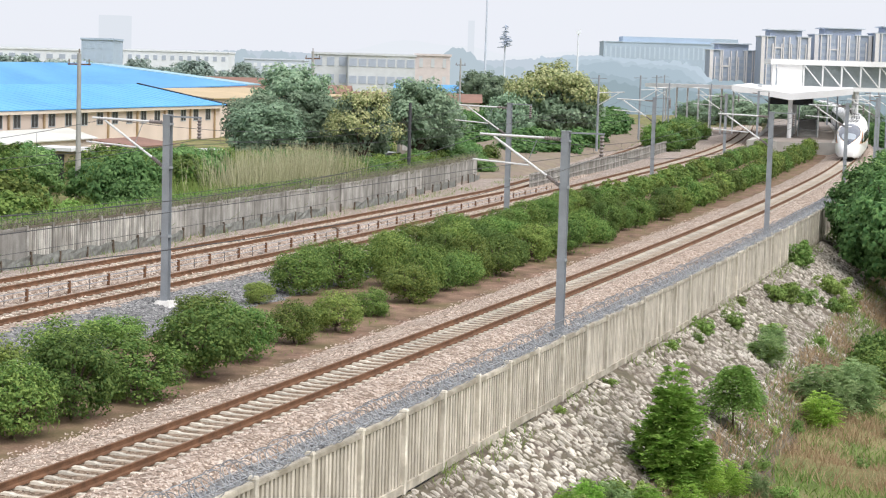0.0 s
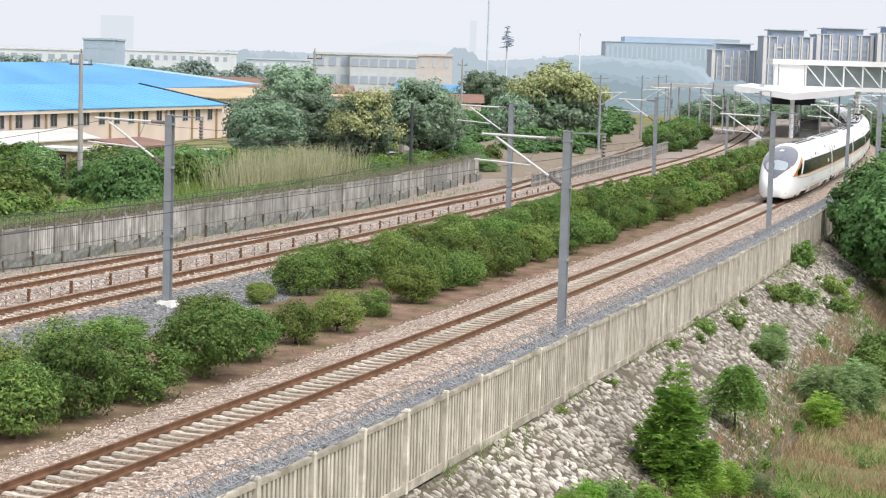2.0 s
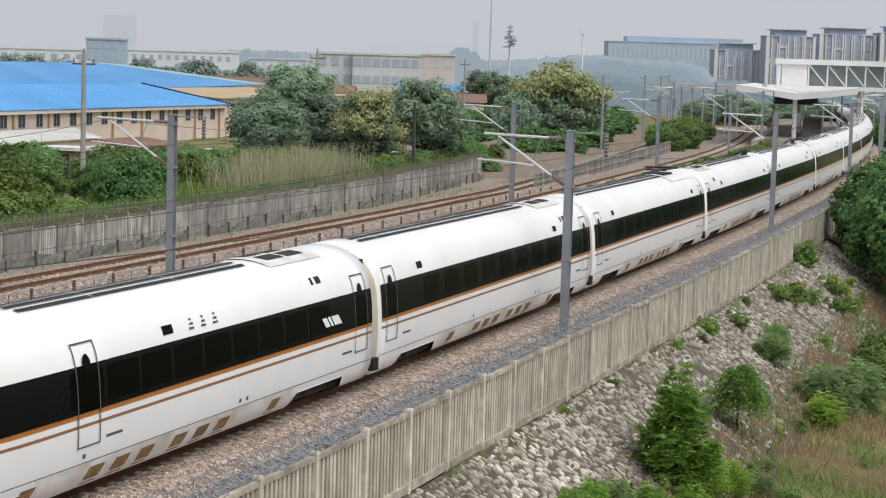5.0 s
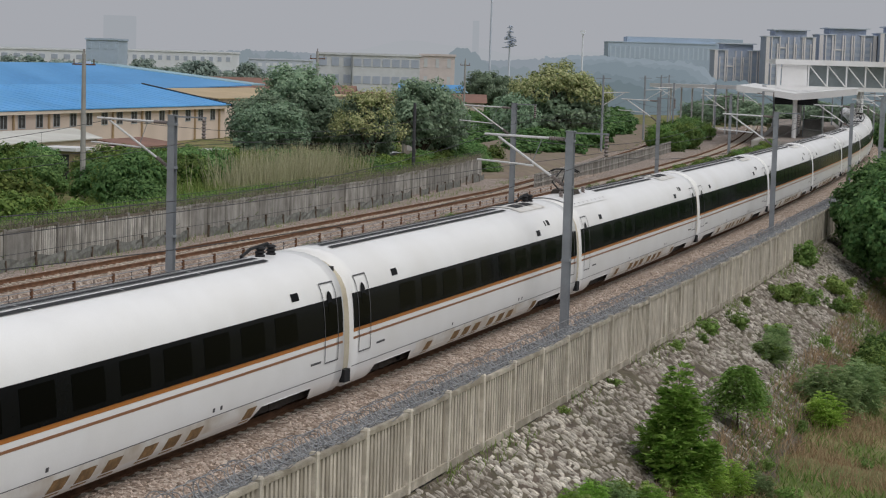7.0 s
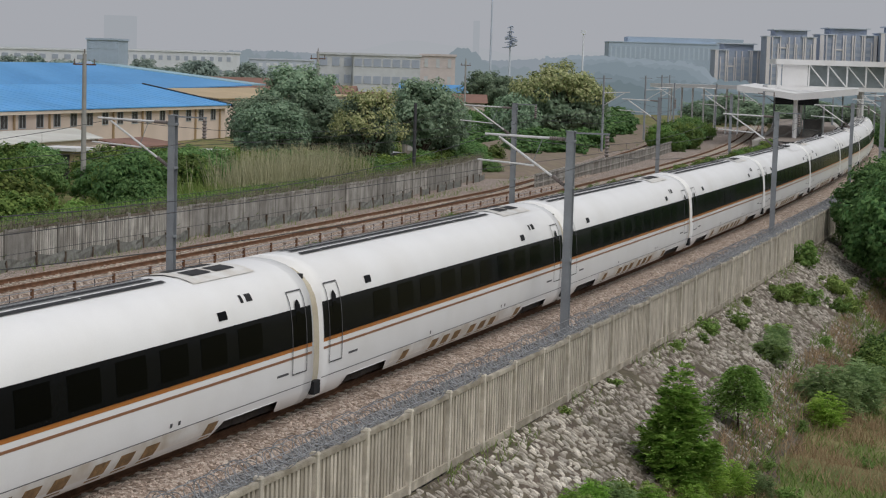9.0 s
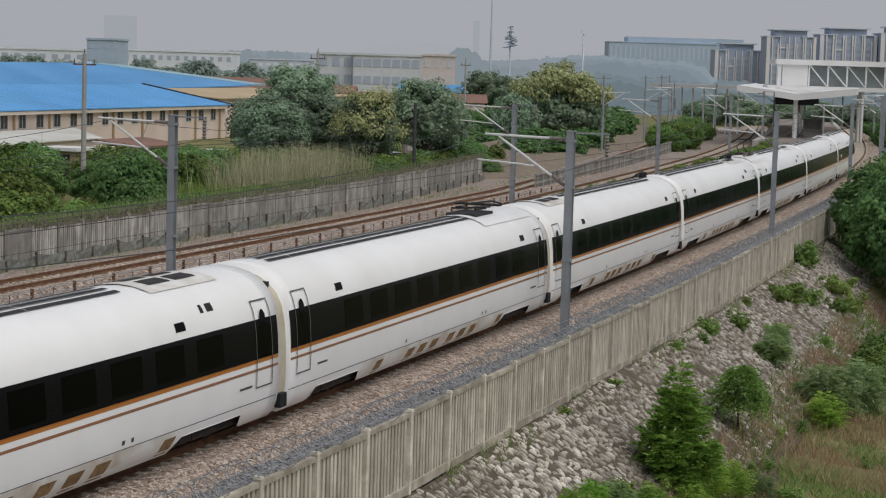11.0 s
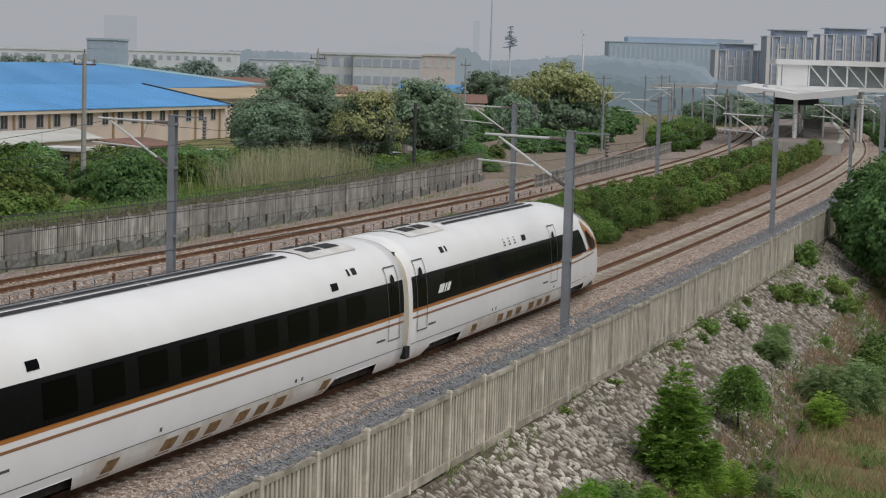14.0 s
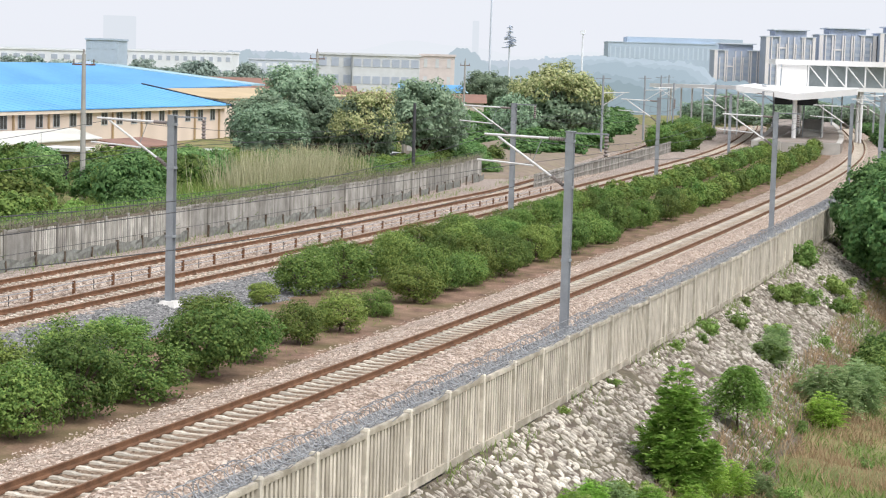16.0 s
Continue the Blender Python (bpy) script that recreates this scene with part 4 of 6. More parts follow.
def scrub(count, s0, s1, o0, o1, drift, low, high, k):
    """Scrub that gets lower with distance from the line of the wall."""
    for i in range(count):
        s, o = rs.uniform(s0, s1), rs.uniform(o0, o1)
        p = along(s, o + (s - s0) * drift)
        tall = min(high, (9.76 - .0455 * p.y) / 3.1) * rs.uniform(.7, 1.0)
        if tall < low or (p.y < 152 and -.213 < p.x / p.y < -.184):
            continue
        SCRUB[i % 2](pose(p.x, p.y, -.5, 0, 0, rs.uniform(0, 360)) @ Matrix.Diagonal((k, k, tall, 1)))


scrub(70, 62, 112, -56, -36, 0, .35, 1.35, 1.0)
scrub(40, 112, 150, -56, -40, 0, .35, .9, .9)
scrub(34, 118, 190, -36, -30.5, -.03, .35, .75, .75)
scrub(22, 170, 250, -40, -30.5, -.05, -9, .8, .9)
for i in range(26):
    s = rs.uniform(198, 262)
    SCRUB[i % 2](on_line(s, rs.uniform(-24.0, -20.6) - (s - 196) * .02, -.5, rs.uniform(0, 360)) @ Matrix.Diagonal((.9, .9, rs.uniform(.8, 1.15), 1)))
for s, o, k, tall in ((52, -31, 1.0, .8), (56, -30.5, 1.1, .95), (60, -33, 1.2, 1.2), (63, -31, .9, .8), (66, -34, 1.2, 1.25), (70, -33, 1.1, 1.15), (73, -31.5, .9, .85), (77, -34, 1.1, 1.3), (80, -36, 1.0, 1.2), (90, -30, .6, .5), (97, -30, .7, .6), (103, -30.5, .8, .7),
                      (108, -31, .8, .85), (113, -31.5, .8, .8), (111, -35, 1.0, .9), (105, -36, 1.0, 1.0)):
    q = along(s, o)
    if -.225 < q.x / q.y < -.172:
        continue
    SCRUB[int(s) % 2](on_line(s, o, -.5, s * 61) @ Matrix.Diagonal((k, k, tall, 1)))
rows = []
rng_e = np.random.default_rng(91)
for s in np.arange(26, 100, 1.0):
    up = min(1.0, (100 - s) / 14)
    rows.append([along(s, wall_offset(s) - d, -.7 + (z + .7) * up + rng_e.uniform(-.06, .06)) for d, z in ((.15, .75), (.6, .95), (1.6, 1.05), (3.0, .9), (4.4, .3), (5.6, -.7))])
tagged(part("earth_bank", Mesh().sheet(rows), M["meadow"], smooth=True), "earth banked up behind the old wall, overgrown with weeds", "earth", kind="structure")
tufts("bank_weeds", "bright green low weeds on the earth behind the wall", "weeds", M["leaf_low"], [tuple(along(s, wall_offset(s) - rv.uniform(.3, 4.0), .8 + rv.uniform(-.1, .25))) for s in rv.uniform(28, 92, 14000)], .42, .06, 12, .8)
MASS = []
for i in range(90):
    s = rs.uniform(225, 345)
    MASS.append(on_line(s, rs.uniform(-75, -33) - (s - 225) * .08, -.6, rs.uniform(0, 360)) @ Matrix.Diagonal((1.6, 1.6, rs.uniform(.55, 1.0), 1)))
for i in range(56):
    s = rs.uniform(185, 320)
    MASS.append(on_line(s, rs.uniform(-58, -34) - (s - 185) * .12, -.5, rs.uniform(0, 360)) @ Matrix.Diagonal((1.1, 1.1, rs.uniform(.7, 1.1), 1)))
for i in range(26):
    s = rs.uniform(104, 152)
    SCRUB[i % 2](on_line(s, rs.uniform(-33, -29) - (s - 104) * .04, -.5, rs.uniform(0, 360)) @ Matrix.Diagonal((.75, .75, rs.uniform(.55, .85), 1)))
for i in range(70):
    s = rs.uniform(165, 330)
    MASS.append(on_line(s, rs.uniform(-17, -.5) - 28.5 - (s - 165) * .055, -.6, rs.uniform(0, 360)) @ Matrix.Diagonal((1.1, 1.1, rs.uniform(.5, 1.0), 1)))
for i in range(30):
    s = rs.uniform(235, 330)
    MASS.append(on_line(s, rs.uniform(3.6, 12), -.8, rs.uniform(0, 360)) @ Matrix.Diagonal((1.1, 1.1, rs.uniform(.5, .9), 1)))
clump_mesh, _tips = crown_mesh("far_scrub", M["leaf_dark"], 75, (2.1, 2.1, 1.5), 1.5, 80, 18, .55, .33, .4, -.9)
co = np.empty(len(clump_mesh.vertices) * 3)
clump_mesh.vertices.foreach_get("co", co)
co = np.concatenate([co.reshape(-1, 3), np.ones((len(co) // 3, 1))], 1)
quads = np.array([tuple(q.vertices) for q in clump_mesh.polygons])
mass = bpy.data.meshes.new("far_scrub")
mass.from_pydata(np.concatenate([(co @ np.array(m).T)[:, :3] for m in MASS]).tolist(), [], np.concatenate([quads + len(co) * i for i in range(len(MASS))]).tolist())
mass.materials.append(M["leaf_dark"])
tagged(new("far_scrub", mass), "dark green scrub along the station tracks", "scrub", kind="stuff")
TREE = bush_kind("broad_tree", M["leaf_mid"], 80, (3.5, 3.5, 3.5), 6.0, 240, 60, .8, .22, "dark green broadleaved tree behind the old wall", "tree", "trees behind the old wall", .18, .3, -.9, 1.7, 2.2, .25, .6)
BLOOM = bush_kind("blossoming_tree", M["leaf_flower"], 81, (2.95, 2.95, 3.0), 4.6, 100, 60, .70, .16, "tree covered in pale yellow blossom", "tree", "", .16, .85, -.25, 1.5, 2.0, .25, .4)
BLOOM_IN = bush_kind("blossoming_tree", M["leaf_mid"], 82, (2.8, 2.8, 2.95), 4.2, 170, 48, .7, .22, "green tree with pale blossom on top", "tree", "", .16, .3, -.9, 1.5, 2.0)
BIGBLOOM = bush_kind("spreading_tree", M["leaf_flower"], 83, (6.6, 6.0, 2.9), 7.6, 170, 52, 1.1, .27, "wide tree topped with pale yellow-green blossom", "tree", "", .3, .5, -.35, 1.5, 3.0, .25, .6)
BIGIN = bush_kind("spreading_tree", M["leaf_mid"], 84, (6.0, 5.6, 3.9), 5.2, 260, 36, 1.0, .36, "wide dark green tree with hanging boughs", "tree", "", .3, .3, -.9, 1.5, 2.0)


def at_xy(x, y, z=-.5, turn=0.0, k=1.0, kz=None):
    return pose(x, y, z, 0, 0, turn) @ Matrix.Diagonal((k, k, kz or k, 1))


TREE(at_xy(-13.4, 175, -.5, 0, .95, 1.0))
TREE(at_xy(-16.3, 168, -.5, 120, .8, .72))
TREE(at_xy(-15.2, 165, -.5, 200, .85, .66))
TREE(at_xy(-12.0, 172, -.5, 60, .8, .75))
TREE(at_xy(-2.2, 172, -.5, 60, .88, .9))
TREE(at_xy(-.4, 176, -.5, 150, .7, .72))
BLOOM(at_xy(-6.7, 165, -.5, 0, .95, .98))
BLOOM_IN(at_xy(-6.9, 166.5, -.5, 0, .95, .95))
TREE(at_xy(-9.6, 177, -.5, 33, .7, .7))
BIGBLOOM(at_xy(14.2, 240, -.5, 0, .92, .93))
BIGIN(at_xy(14.6, 241, -.5, 0, .92, .92))
for x, y, k in ((-9.0, 160, .8), (-11.5, 162, .8), (3.5, 170, .7), (-6.9, 159, .6), (-6.2, 186, 1.0), (1.6, 186, 1.0), (4.2, 190, .9), (-8, 190, 1.0), (-10.5, 186, 1.0), (-16.5, 160, .7), (-19, 158, .7)):
    SCRUB[int(x * 2) % 2](pose(x, y, -.5, 0, 0, x * 70) @ Matrix.Diagonal((k, k, k * .75, 1)))
BIGIN(at_xy(8.5, 236, -.5, 70, .55, .72))
TREE(at_xy(6.9, 340, -.5, 0, 1.1, .95))
TREE(at_xy(9.5, 345, -.5, 90, 1.1, .85))
hut3 = thing("beige_hut", "small beige hut behind the trees by the dirt lane", "hut", at=pose(-2.2, 182, 0, 0, 0, 6))
part("wall", Mesh().box((-1.7, 0, -.6), (1.9, 3, 2.7)), mat("beige_hut_wall", (.42, .38, .33), .9, vary=.15, scale=.8, fine=8, dirt=(.25, .22, .19), dirt_scale=.6, dirt_amount=.6), hut3, "stained beige wall")
part("roof_slab", Mesh().box((-1.95, -.3, 2.7), (2.15, 3.2, 2.9)), M["concrete"], hut3, "flat concrete roof")
part("doorway", Mesh().box((-.5, -.03, -.5), (.5, .02, 1.5)), M["cable"], hut3, "dark doorway")
part("window", Mesh().box((-1.45, -.04, 1.1), (-.8, .02, 2.2)), M["plinth"], hut3, "pale window frame")
# rows of trees at middle distance
FAR_DARK = bush_kind("distant_tree", M["leaf_mid"], 92, (5.5, 5.5, 5.5), 6.5, 150, 60, 1.6, .42, "tree beyond the station, greyed by haze in its leaf colour", "tree", "trees in the distance", .25, .4, -.9, 1.5, 2.5)
FAR = bush_kind("distant_tree", M["leaf_far"], 90, (5.5, 5.5, 5.5), 6.5, 130, 44, 1.6, .55, "distant tree, haze paled into its leaf colour", "tree", "trees in the distance", .25, .4, -.9, 1.5, 2.5)
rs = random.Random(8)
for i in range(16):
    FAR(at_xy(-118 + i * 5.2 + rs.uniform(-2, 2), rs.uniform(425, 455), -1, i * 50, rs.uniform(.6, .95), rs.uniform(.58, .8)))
for i in range(16):
    FAR_DARK(at_xy(50 + i * 2.4 + rs.uniform(-2, 2), 352 + rs.uniform(0, 40), -1, i * 50, .7, rs.uniform(.35, .5)))


# ---- stone-pitched bank below the fence ----
def build_bank():
    bank_ob = thing("stone_bank", "bank pitched with rough pale stones in dark mortar", "embankment", kind="structure")
    part("mortar_bed", swept(2, 132, .8, [(5.2, -1.5), (5.6, -1.57), (7.5, -2.76), (9.4, -3.95), (10.4, -4.62), (11.2, -5.3)], .03, 21), M["mortar"], bank_ob, "dark mortar and earth", smooth=True)
    rng = np.random.default_rng(33)
    kinds_ = []
    for k in range(8):
        n = 7
        ang = np.sort(rng.uniform(0, 6.283, n))
        r = rng.uniform(.75, 1.1, n)
        top = [(r[i] * math.cos(ang[i]) * .74, r[i] * math.sin(ang[i]) * .74, rng.uniform(.24, .42)) for i in range(n)]
        low = [(r[i] * math.cos(ang[i]), r[i] * math.sin(ang[i]), -.1) for i in range(n)]
        kinds_.append((top + low, [tuple(range(n))] + [(i, n + i, n + (i + 1) % n, (i + 1) % n) for i in range(n)]))
    datas = []
    for v, f in kinds_:
        m = Mesh()
        m.add(v, f)
        datas.append(m.data("stone", M["stone"]))
    rest, count = Mesh(), 0
    tilt = math.atan2(-3.2, 5.05)
    for row, o in enumerate(np.arange(5.45, 10.4, .22)):
        s = 14 + (row % 2) * .17
        while s < 126:
            s += rng.uniform(.22, .37)
            if noise.noise((s * .5, o * .5, 9)) > .43 or (o > 8.6 and rng.random() < (o - 8.6) / 2.2):
                continue
            oo = o + rng.uniform(-.11, .11)
            z = float(np.interp(oo, [5.2, 5.6, 7.5, 9.4, 10.6], [-1.5, -1.57, -2.76, -3.95, -4.70]))
            m = on_line(s, oo, z) @ Matrix.Rotation(-tilt, 4, "X") @ Matrix.Rotation(rng.normal(-1.25, .55) + (math.pi if rng.random() < .5 else 0), 4, "Z")
            m = m @ Matrix.Diagonal((rng.uniform(.13, .225), rng.uniform(.10, .155), rng.uniform(.10, .2), 1))
            k = int(rng.integers(0, 8))
            if 21 < s < 31 and count < 300:
                part("stone", datas[k], None, bank_ob, at=m)
                count += 1
            else:
                v, f = kinds_[k]
                rest.add([m @ Vector(q) for q in v], f)
    tagged(part("stones", rest, M["stone_many"], bank_ob), "rough pale pitching stones", kind="stuff")


build_bank()


fb = thing("fallen_branch", "dead branch lying across the gravel between two tracks", "branch", at=on_line(73.1, -19.0, -.25, 35))
part("stem", Mesh().tube([(-.9, 0, .1), (-.2, .05, .2), (.5, 0, .12), (1.3, .1, .02)], [.05, .045, .035, .015], 6), M["bark"], fb)
for k, (x, y, z) in enumerate(((-.6, .5, .35), (-.1, -.45, .3), (.4, .4, .3), (.8, -.35, .2))):
    part("twig", Mesh().tube([(x - .25, 0, .15), (x, y, z)], [.025, .008], 5), M["bark"], fb)

# ---- factory and buildings ----
M["blue"] = mat("blue_sheet_roof", (.10, .35, .70), .6, vary=.09, scale=.15, fine=3, dirt=(.14, .40, .74), dirt_scale=.06, dirt_amount=.6, coords="World", spec=.4)
M["blue_dull"] = mat("faded_blue_roof", (.08, .29, .60), .6, vary=.1, scale=.1, fine=2, dirt=(.15, .36, .62), dirt_scale=.05, dirt_amount=.5, coords="World", spec=.4)
M["teal"] = mat("pale_teal_roof", (.30, .47, .55), .6, vary=.1, scale=.1, fine=2, coords="World")
M["tan"] = mat("tan_roof", (.50, .39, .25), .8, vary=.1, scale=.2, fine=3, coords="World", dirt=(.38, .30, .2), dirt_scale=.1, dirt_amount=.4)
M["cream"] = mat("cream_render", (.74, .62, .54), .9, vary=.08, scale=.5, fine=8, coords="World", dirt=(.52, .43, .36), dirt_scale=.25, dirt_amount=.5)
M["cream_trim"] = mat("pale_eaves", (.66, .57, .48), .9, vary=.08, scale=.5, fine=8, coords="World")
M["ochre"] = mat("ochre_pier", (.42, .31, .19), .9, vary=.1, scale=.5, fine=8)
M["dark_pane"] = mat("dim_window_glass", (.075, .072, .075), .2, vary=.3, scale=1, fine=5, spec=.3)
M["sash"] = mat("window_sash", (.40, .42, .44), .5, vary=.1)
M["red_roof"] = mat("dull_red_roof", (.24, .14, .11), .9, vary=.15, scale=.3, fine=4, coords="World")
# far walls and windows down to apt_strip: distance haze mixed into the base colours
M["haze_white"] = mat("hazed_white", (.70, .735, .78), .9, vary=.06, scale=.1, fine=1, coords="World")
M["school_wall"] = mat("hazed_beige_wall", (.56, .585, .61), .9, vary=.08, scale=.1, fine=1, coords="World")
M["school_end"] = mat("hazed_pink_wall", (.62, .56, .55), .9, vary=.08, scale=.1, fine=1, coords="World")
M["far_blue"] = mat("hazed_blue_facade", (.40, .49, .60), .9, vary=.06, scale=.1, fine=1, coords="World")
M["far_blue_glass"] = mat("hazed_blue_glazing", (.50, .59, .69), .8, vary=.1, scale=.1, fine=1)
M["haze_grey"] = mat("hazed_grey", (.56, .615, .70), .9, vary=.06, scale=.1, fine=1, coords="World")
M["haze_window"] = mat("hazed_glazing", (.40, .45, .54), .7, vary=.1, scale=.1, fine=1)
M["apt_wall"] = mat("hazed_slate_facade", (.35, .405, .52), .85, vary=.1, scale=.1, fine=1, coords="World")
M["apt_strip"] = mat("hazed_pilaster", (.70, .68, .70), .85, vary=.05, scale=.1, fine=1)
M["station_white"] = mat("white_cladding", (.77, .77, .775), .5, vary=.04, scale=.3, fine=6, dirt=(.62, .60, .57), dirt_scale=.25, dirt_amount=.4, coords="World")
M["station_glass"] = mat("bridge_glazing", (.28, .32, .33), .25, vary=.1, scale=.3, fine=4, spec=.5)
M["platform"] = mat("platform_paving", (.27, .235, .21), .9, vary=.12, scale=.4, fine=8, coords="World", dirt=(.20, .16, .13), dirt_scale=.15, dirt_amount=.6)
M["pole_concrete"] = mat("concrete_pole", (.36, .35, .33), .9, vary=.12, scale=1, fine=20)

FX, FY, FDX, FDY = -43.55, 188.0, .2976, .9547


def fac(a, w, z):
    """A place by the factory: metres along its front, metres behind it, height."""
    return Vector((FX + FDX * a - FDY * w, FY + FDY * a + FDX * w, z))


def slab(corners, thick):
    """A sheet of some thickness from its upper corners."""
    up = [Vector(q) for q in corners]
    n = len(up)
    return Mesh().add(up + [q - Vector((0, 0, thick)) for q in up], [tuple(range(n)), tuple(range(n, 2 * n))[::-1]] + [(i, n + i, n + (i + 1) % n, (i + 1) % n) for i in range(n)])


def build_factory():
    f = thing("factory_hall", "long low cream factory hall with a blue sheet-metal roof", "factory")
    a0, a1 = -40, 54.4
    wall = part("wall", Mesh().add([fac(a0, .3, -.6), fac(a1, .3, -.6), fac(a1, 24, -.6), fac(a0, 24, -.6), fac(a0, .3, 3.2), fac(a1, .3, 3.2), fac(a1, 24, 3.2), fac(a0, 24, 3.2)],
                            [(0, 1, 5, 4), (1, 2, 6, 5), (2, 3, 7, 6), (3, 0, 4, 7)]), M["cream"], f, "cream rendered wall")
    part("eave_band", slab([fac(a0, -.25, 3.42), fac(a1 + .3, -.25, 3.42), fac(a1 + .3, .6, 3.44), fac(a0, .6, 3.44)], .34), M["cream_trim"], f, "pale eaves band")
    roof = part("roof", slab([fac(a0, -.35, 3.56), fac(a1 + .4, -.35, 3.56), fac(a1 + .4, 12, 5.72), fac(a0, 12, 5.72)], .10), M["blue"], f, "bright blue sheet roof")
    part("roof", slab([fac(a0, 12, 5.72), fac(a1 + .4, 12, 5.72), fac(a1 + .4, 24, 3.6), fac(a0, 24, 3.6)], .10), M["blue"], f, "bright blue sheet roof")
    for k in range(48):
        a = a0 + k * 2.0
        part("roof_rib", slab([fac(a, -.35, 3.585), fac(a + .12, -.35, 3.585), fac(a + .12, 12, 5.745), fac(a, 12, 5.745)], .03), M["blue"], roof)
    part("verge", slab([fac(a1 + .4, -.5, 3.62), fac(a1 + 1.0, -.5, 3.62), fac(a1 + 1.0, 12, 5.86), fac(a1 + .4, 12, 5.86)], .35), M["black_trim"], f, "dark roof verge")
    rm = Matrix((( FDX, -FDY, 0, 0), (FDY, FDX, 0, 0), (0, 0, 1, 0), (0, 0, 0, 1)))
    frame_d = Mesh().box((-.72, -.02, -.02), (.72, .06, .07)).box((-.72, -.02, 1.36), (.72, .06, 1.45)).box((-.72, -.02, 0), (-.64, .06, 1.4)).box((.64, -.02, 0), (.72, .06, 1.4)).box((-.03, -.01, 0), (.03, .05, 1.4)).data("window_frame", M["sash"])
    pane_d = Mesh().box((-.66, .0, 0), (.66, .025, 1.4)).data("pane", M["dark_pane"])
    for k in range(26):
        a = -38 + k * 3.55
        p = fac(a, .26, 1.66)
        w = part("window", pane_d, None, wall, at=Matrix.Translation(p) @ rm)
        part("window_frame", frame_d, None, w)
        if k % 2:
            q = fac(a + 1.78, .15, 0)
            part("pier", Mesh().box((-.09, -.1, -.6), (.09, .1, 3.2)), M["ochre"], wall, at=Matrix.Translation(q) @ rm)
    # hall behind
    g = thing("rear_hall", "wide factory hall with faded blue roofs behind", "factory")
    part("wall", Mesh().add([fac(-60, 24.5, -.6), fac(94, 14.5, -.6), fac(104, 58, -.6), fac(-60, 58, -.6), fac(-60, 24.5, 3.4), fac(94, 14.5, 5.1), fac(104, 58, 5.1), fac(-60, 58, 3.4)], [(0, 1, 5, 4), (1, 2, 6, 5), (2, 3, 7, 6), (3, 0, 4, 7)]), M["cream_trim"], g)
    part("roof", slab([fac(-60, 24.2, 3.9), fac(58, 24.2, 4.4), fac(95, 14, 5.5), fac(86, 36, 8.0), fac(-60, 36, 7.6)], .15), M["blue_dull"], g, "faded blue sheet roof")
    part("roof", slab([fac(-60, 36, 7.6), fac(86, 36, 8.0), fac(104, 58, 5.2), fac(-60, 58, 5.2)], .15), M["blue_dull"], g)
    part("verge", slab([fac(86, 36, 8.15), fac(95, 14, 5.62), fac(100, 14, 5.62), fac(96, 36, 7.9)], .2), M["teal"], g, "pale teal roof edge")
    part("ridge_cowl", Mesh().box((-.4, -.3, 7.8), (.4, .3, 8.3)), M["haze_grey"], g, at=Matrix.Translation(fac(84, 35, 0)))
    h = thing("tan_roofed_annex", "low annex with a flat tan roof between the halls", "factory")
    part("body", slab([fac(55.6, 2, 4.1), fac(95, -2, 4.3), fac(92, 13.5, 5.0), fac(55.6, 12.5, 5.0)], 5.0), M["cream"], h, "cream wall")
    part("roof", slab([fac(55.5, 1.6, 4.25), fac(96, -2.4, 4.45), fac(93, 13.6, 5.15), fac(55.5, 12.6, 5.15)], .12), M["tan"], h, "tan roof sheet")
    part("roof_patch", slab([fac(-58, 22, 4.4), fac(14, 23.9, 4.1), fac(4, 29, 5.6), fac(-58, 30, 5.8)], .05), M["tan"], g, "tan roof patch")
    # sheds before the hall
    sh = thing("lean_to_shed", "low white-walled lean-to before the factory hall", "shed")
    part("wall", slab([fac(-36, -8.6, .95), fac(6.5, -7.2, .95), fac(12, -1.2, .95), fac(-36, -1.2, .95)], 1.6), M["cream_trim"], sh)
    part("roof", slab([fac(-36, -9, 1.0), fac(7, -7.5, 1.0), fac(13, -1, 1.62), fac(-36, -1, 1.62)], .1), M["sheet_white"], sh, "pale sheet roof")
    r2 = thing("red_roofed_shed", "low shed with a dull red roof", "shed")
    part("wall", slab([fac(2, -13.5, .4), fac(13, -12.5, .4), fac(13, -8.8, .4), fac(2, -8.8, .4)], 1.0), M["cream"], r2)
    part("roof", slab([fac(1.5, -14, .45), fac(13.5, -13, .45), fac(14, -8.4, .95), fac(4, -8.4, .95)], .1), M["red_roof"], r2, "dull red roof")
    hut = thing("small_hut", "small old hut with a white roof slab", "hut")
    part("wall", Mesh().box((-1.3, -1.2, -.6), (1.3, 1.2, 1.72)), M["tan"], hut, at=pose(-29.8, 151, 0, 0, 0, -18))
    part("roof_slab", Mesh().box((-1.75, -1.6, 1.72), (1.75, 1.6, 1.98)), M["station_white"], hut, "white roof slab", at=pose(-29.8, 151, 0, 0, 0, -18))
    part("doorway", Mesh().box((.2, -1.24, -.5), (.95, -1.19, 1.45)), M["dark_pane"], hut, "dark doorway", at=pose(-29.8, 151, 0, 0, 0, -18))
    hut2 = thing("white_slab_hut", "low hut with white slabs on its roof", "hut")
    part("wall", Mesh().box((-2.2, -1.2, -.6), (2.2, 1.2, .9)), M["concrete"], hut2, at=pose(-20.0, 172, 0))
    part("roof_slab", Mesh().box((-2.5, -1.5, .9), (2.5, 1.5, 1.12)), M["station_white"], hut2, "white roof slab", at=pose(-20.0, 172, 0))


M["black_trim"] = mat("dark_flashing", (.03, .033, .04), .7, vary=.2)
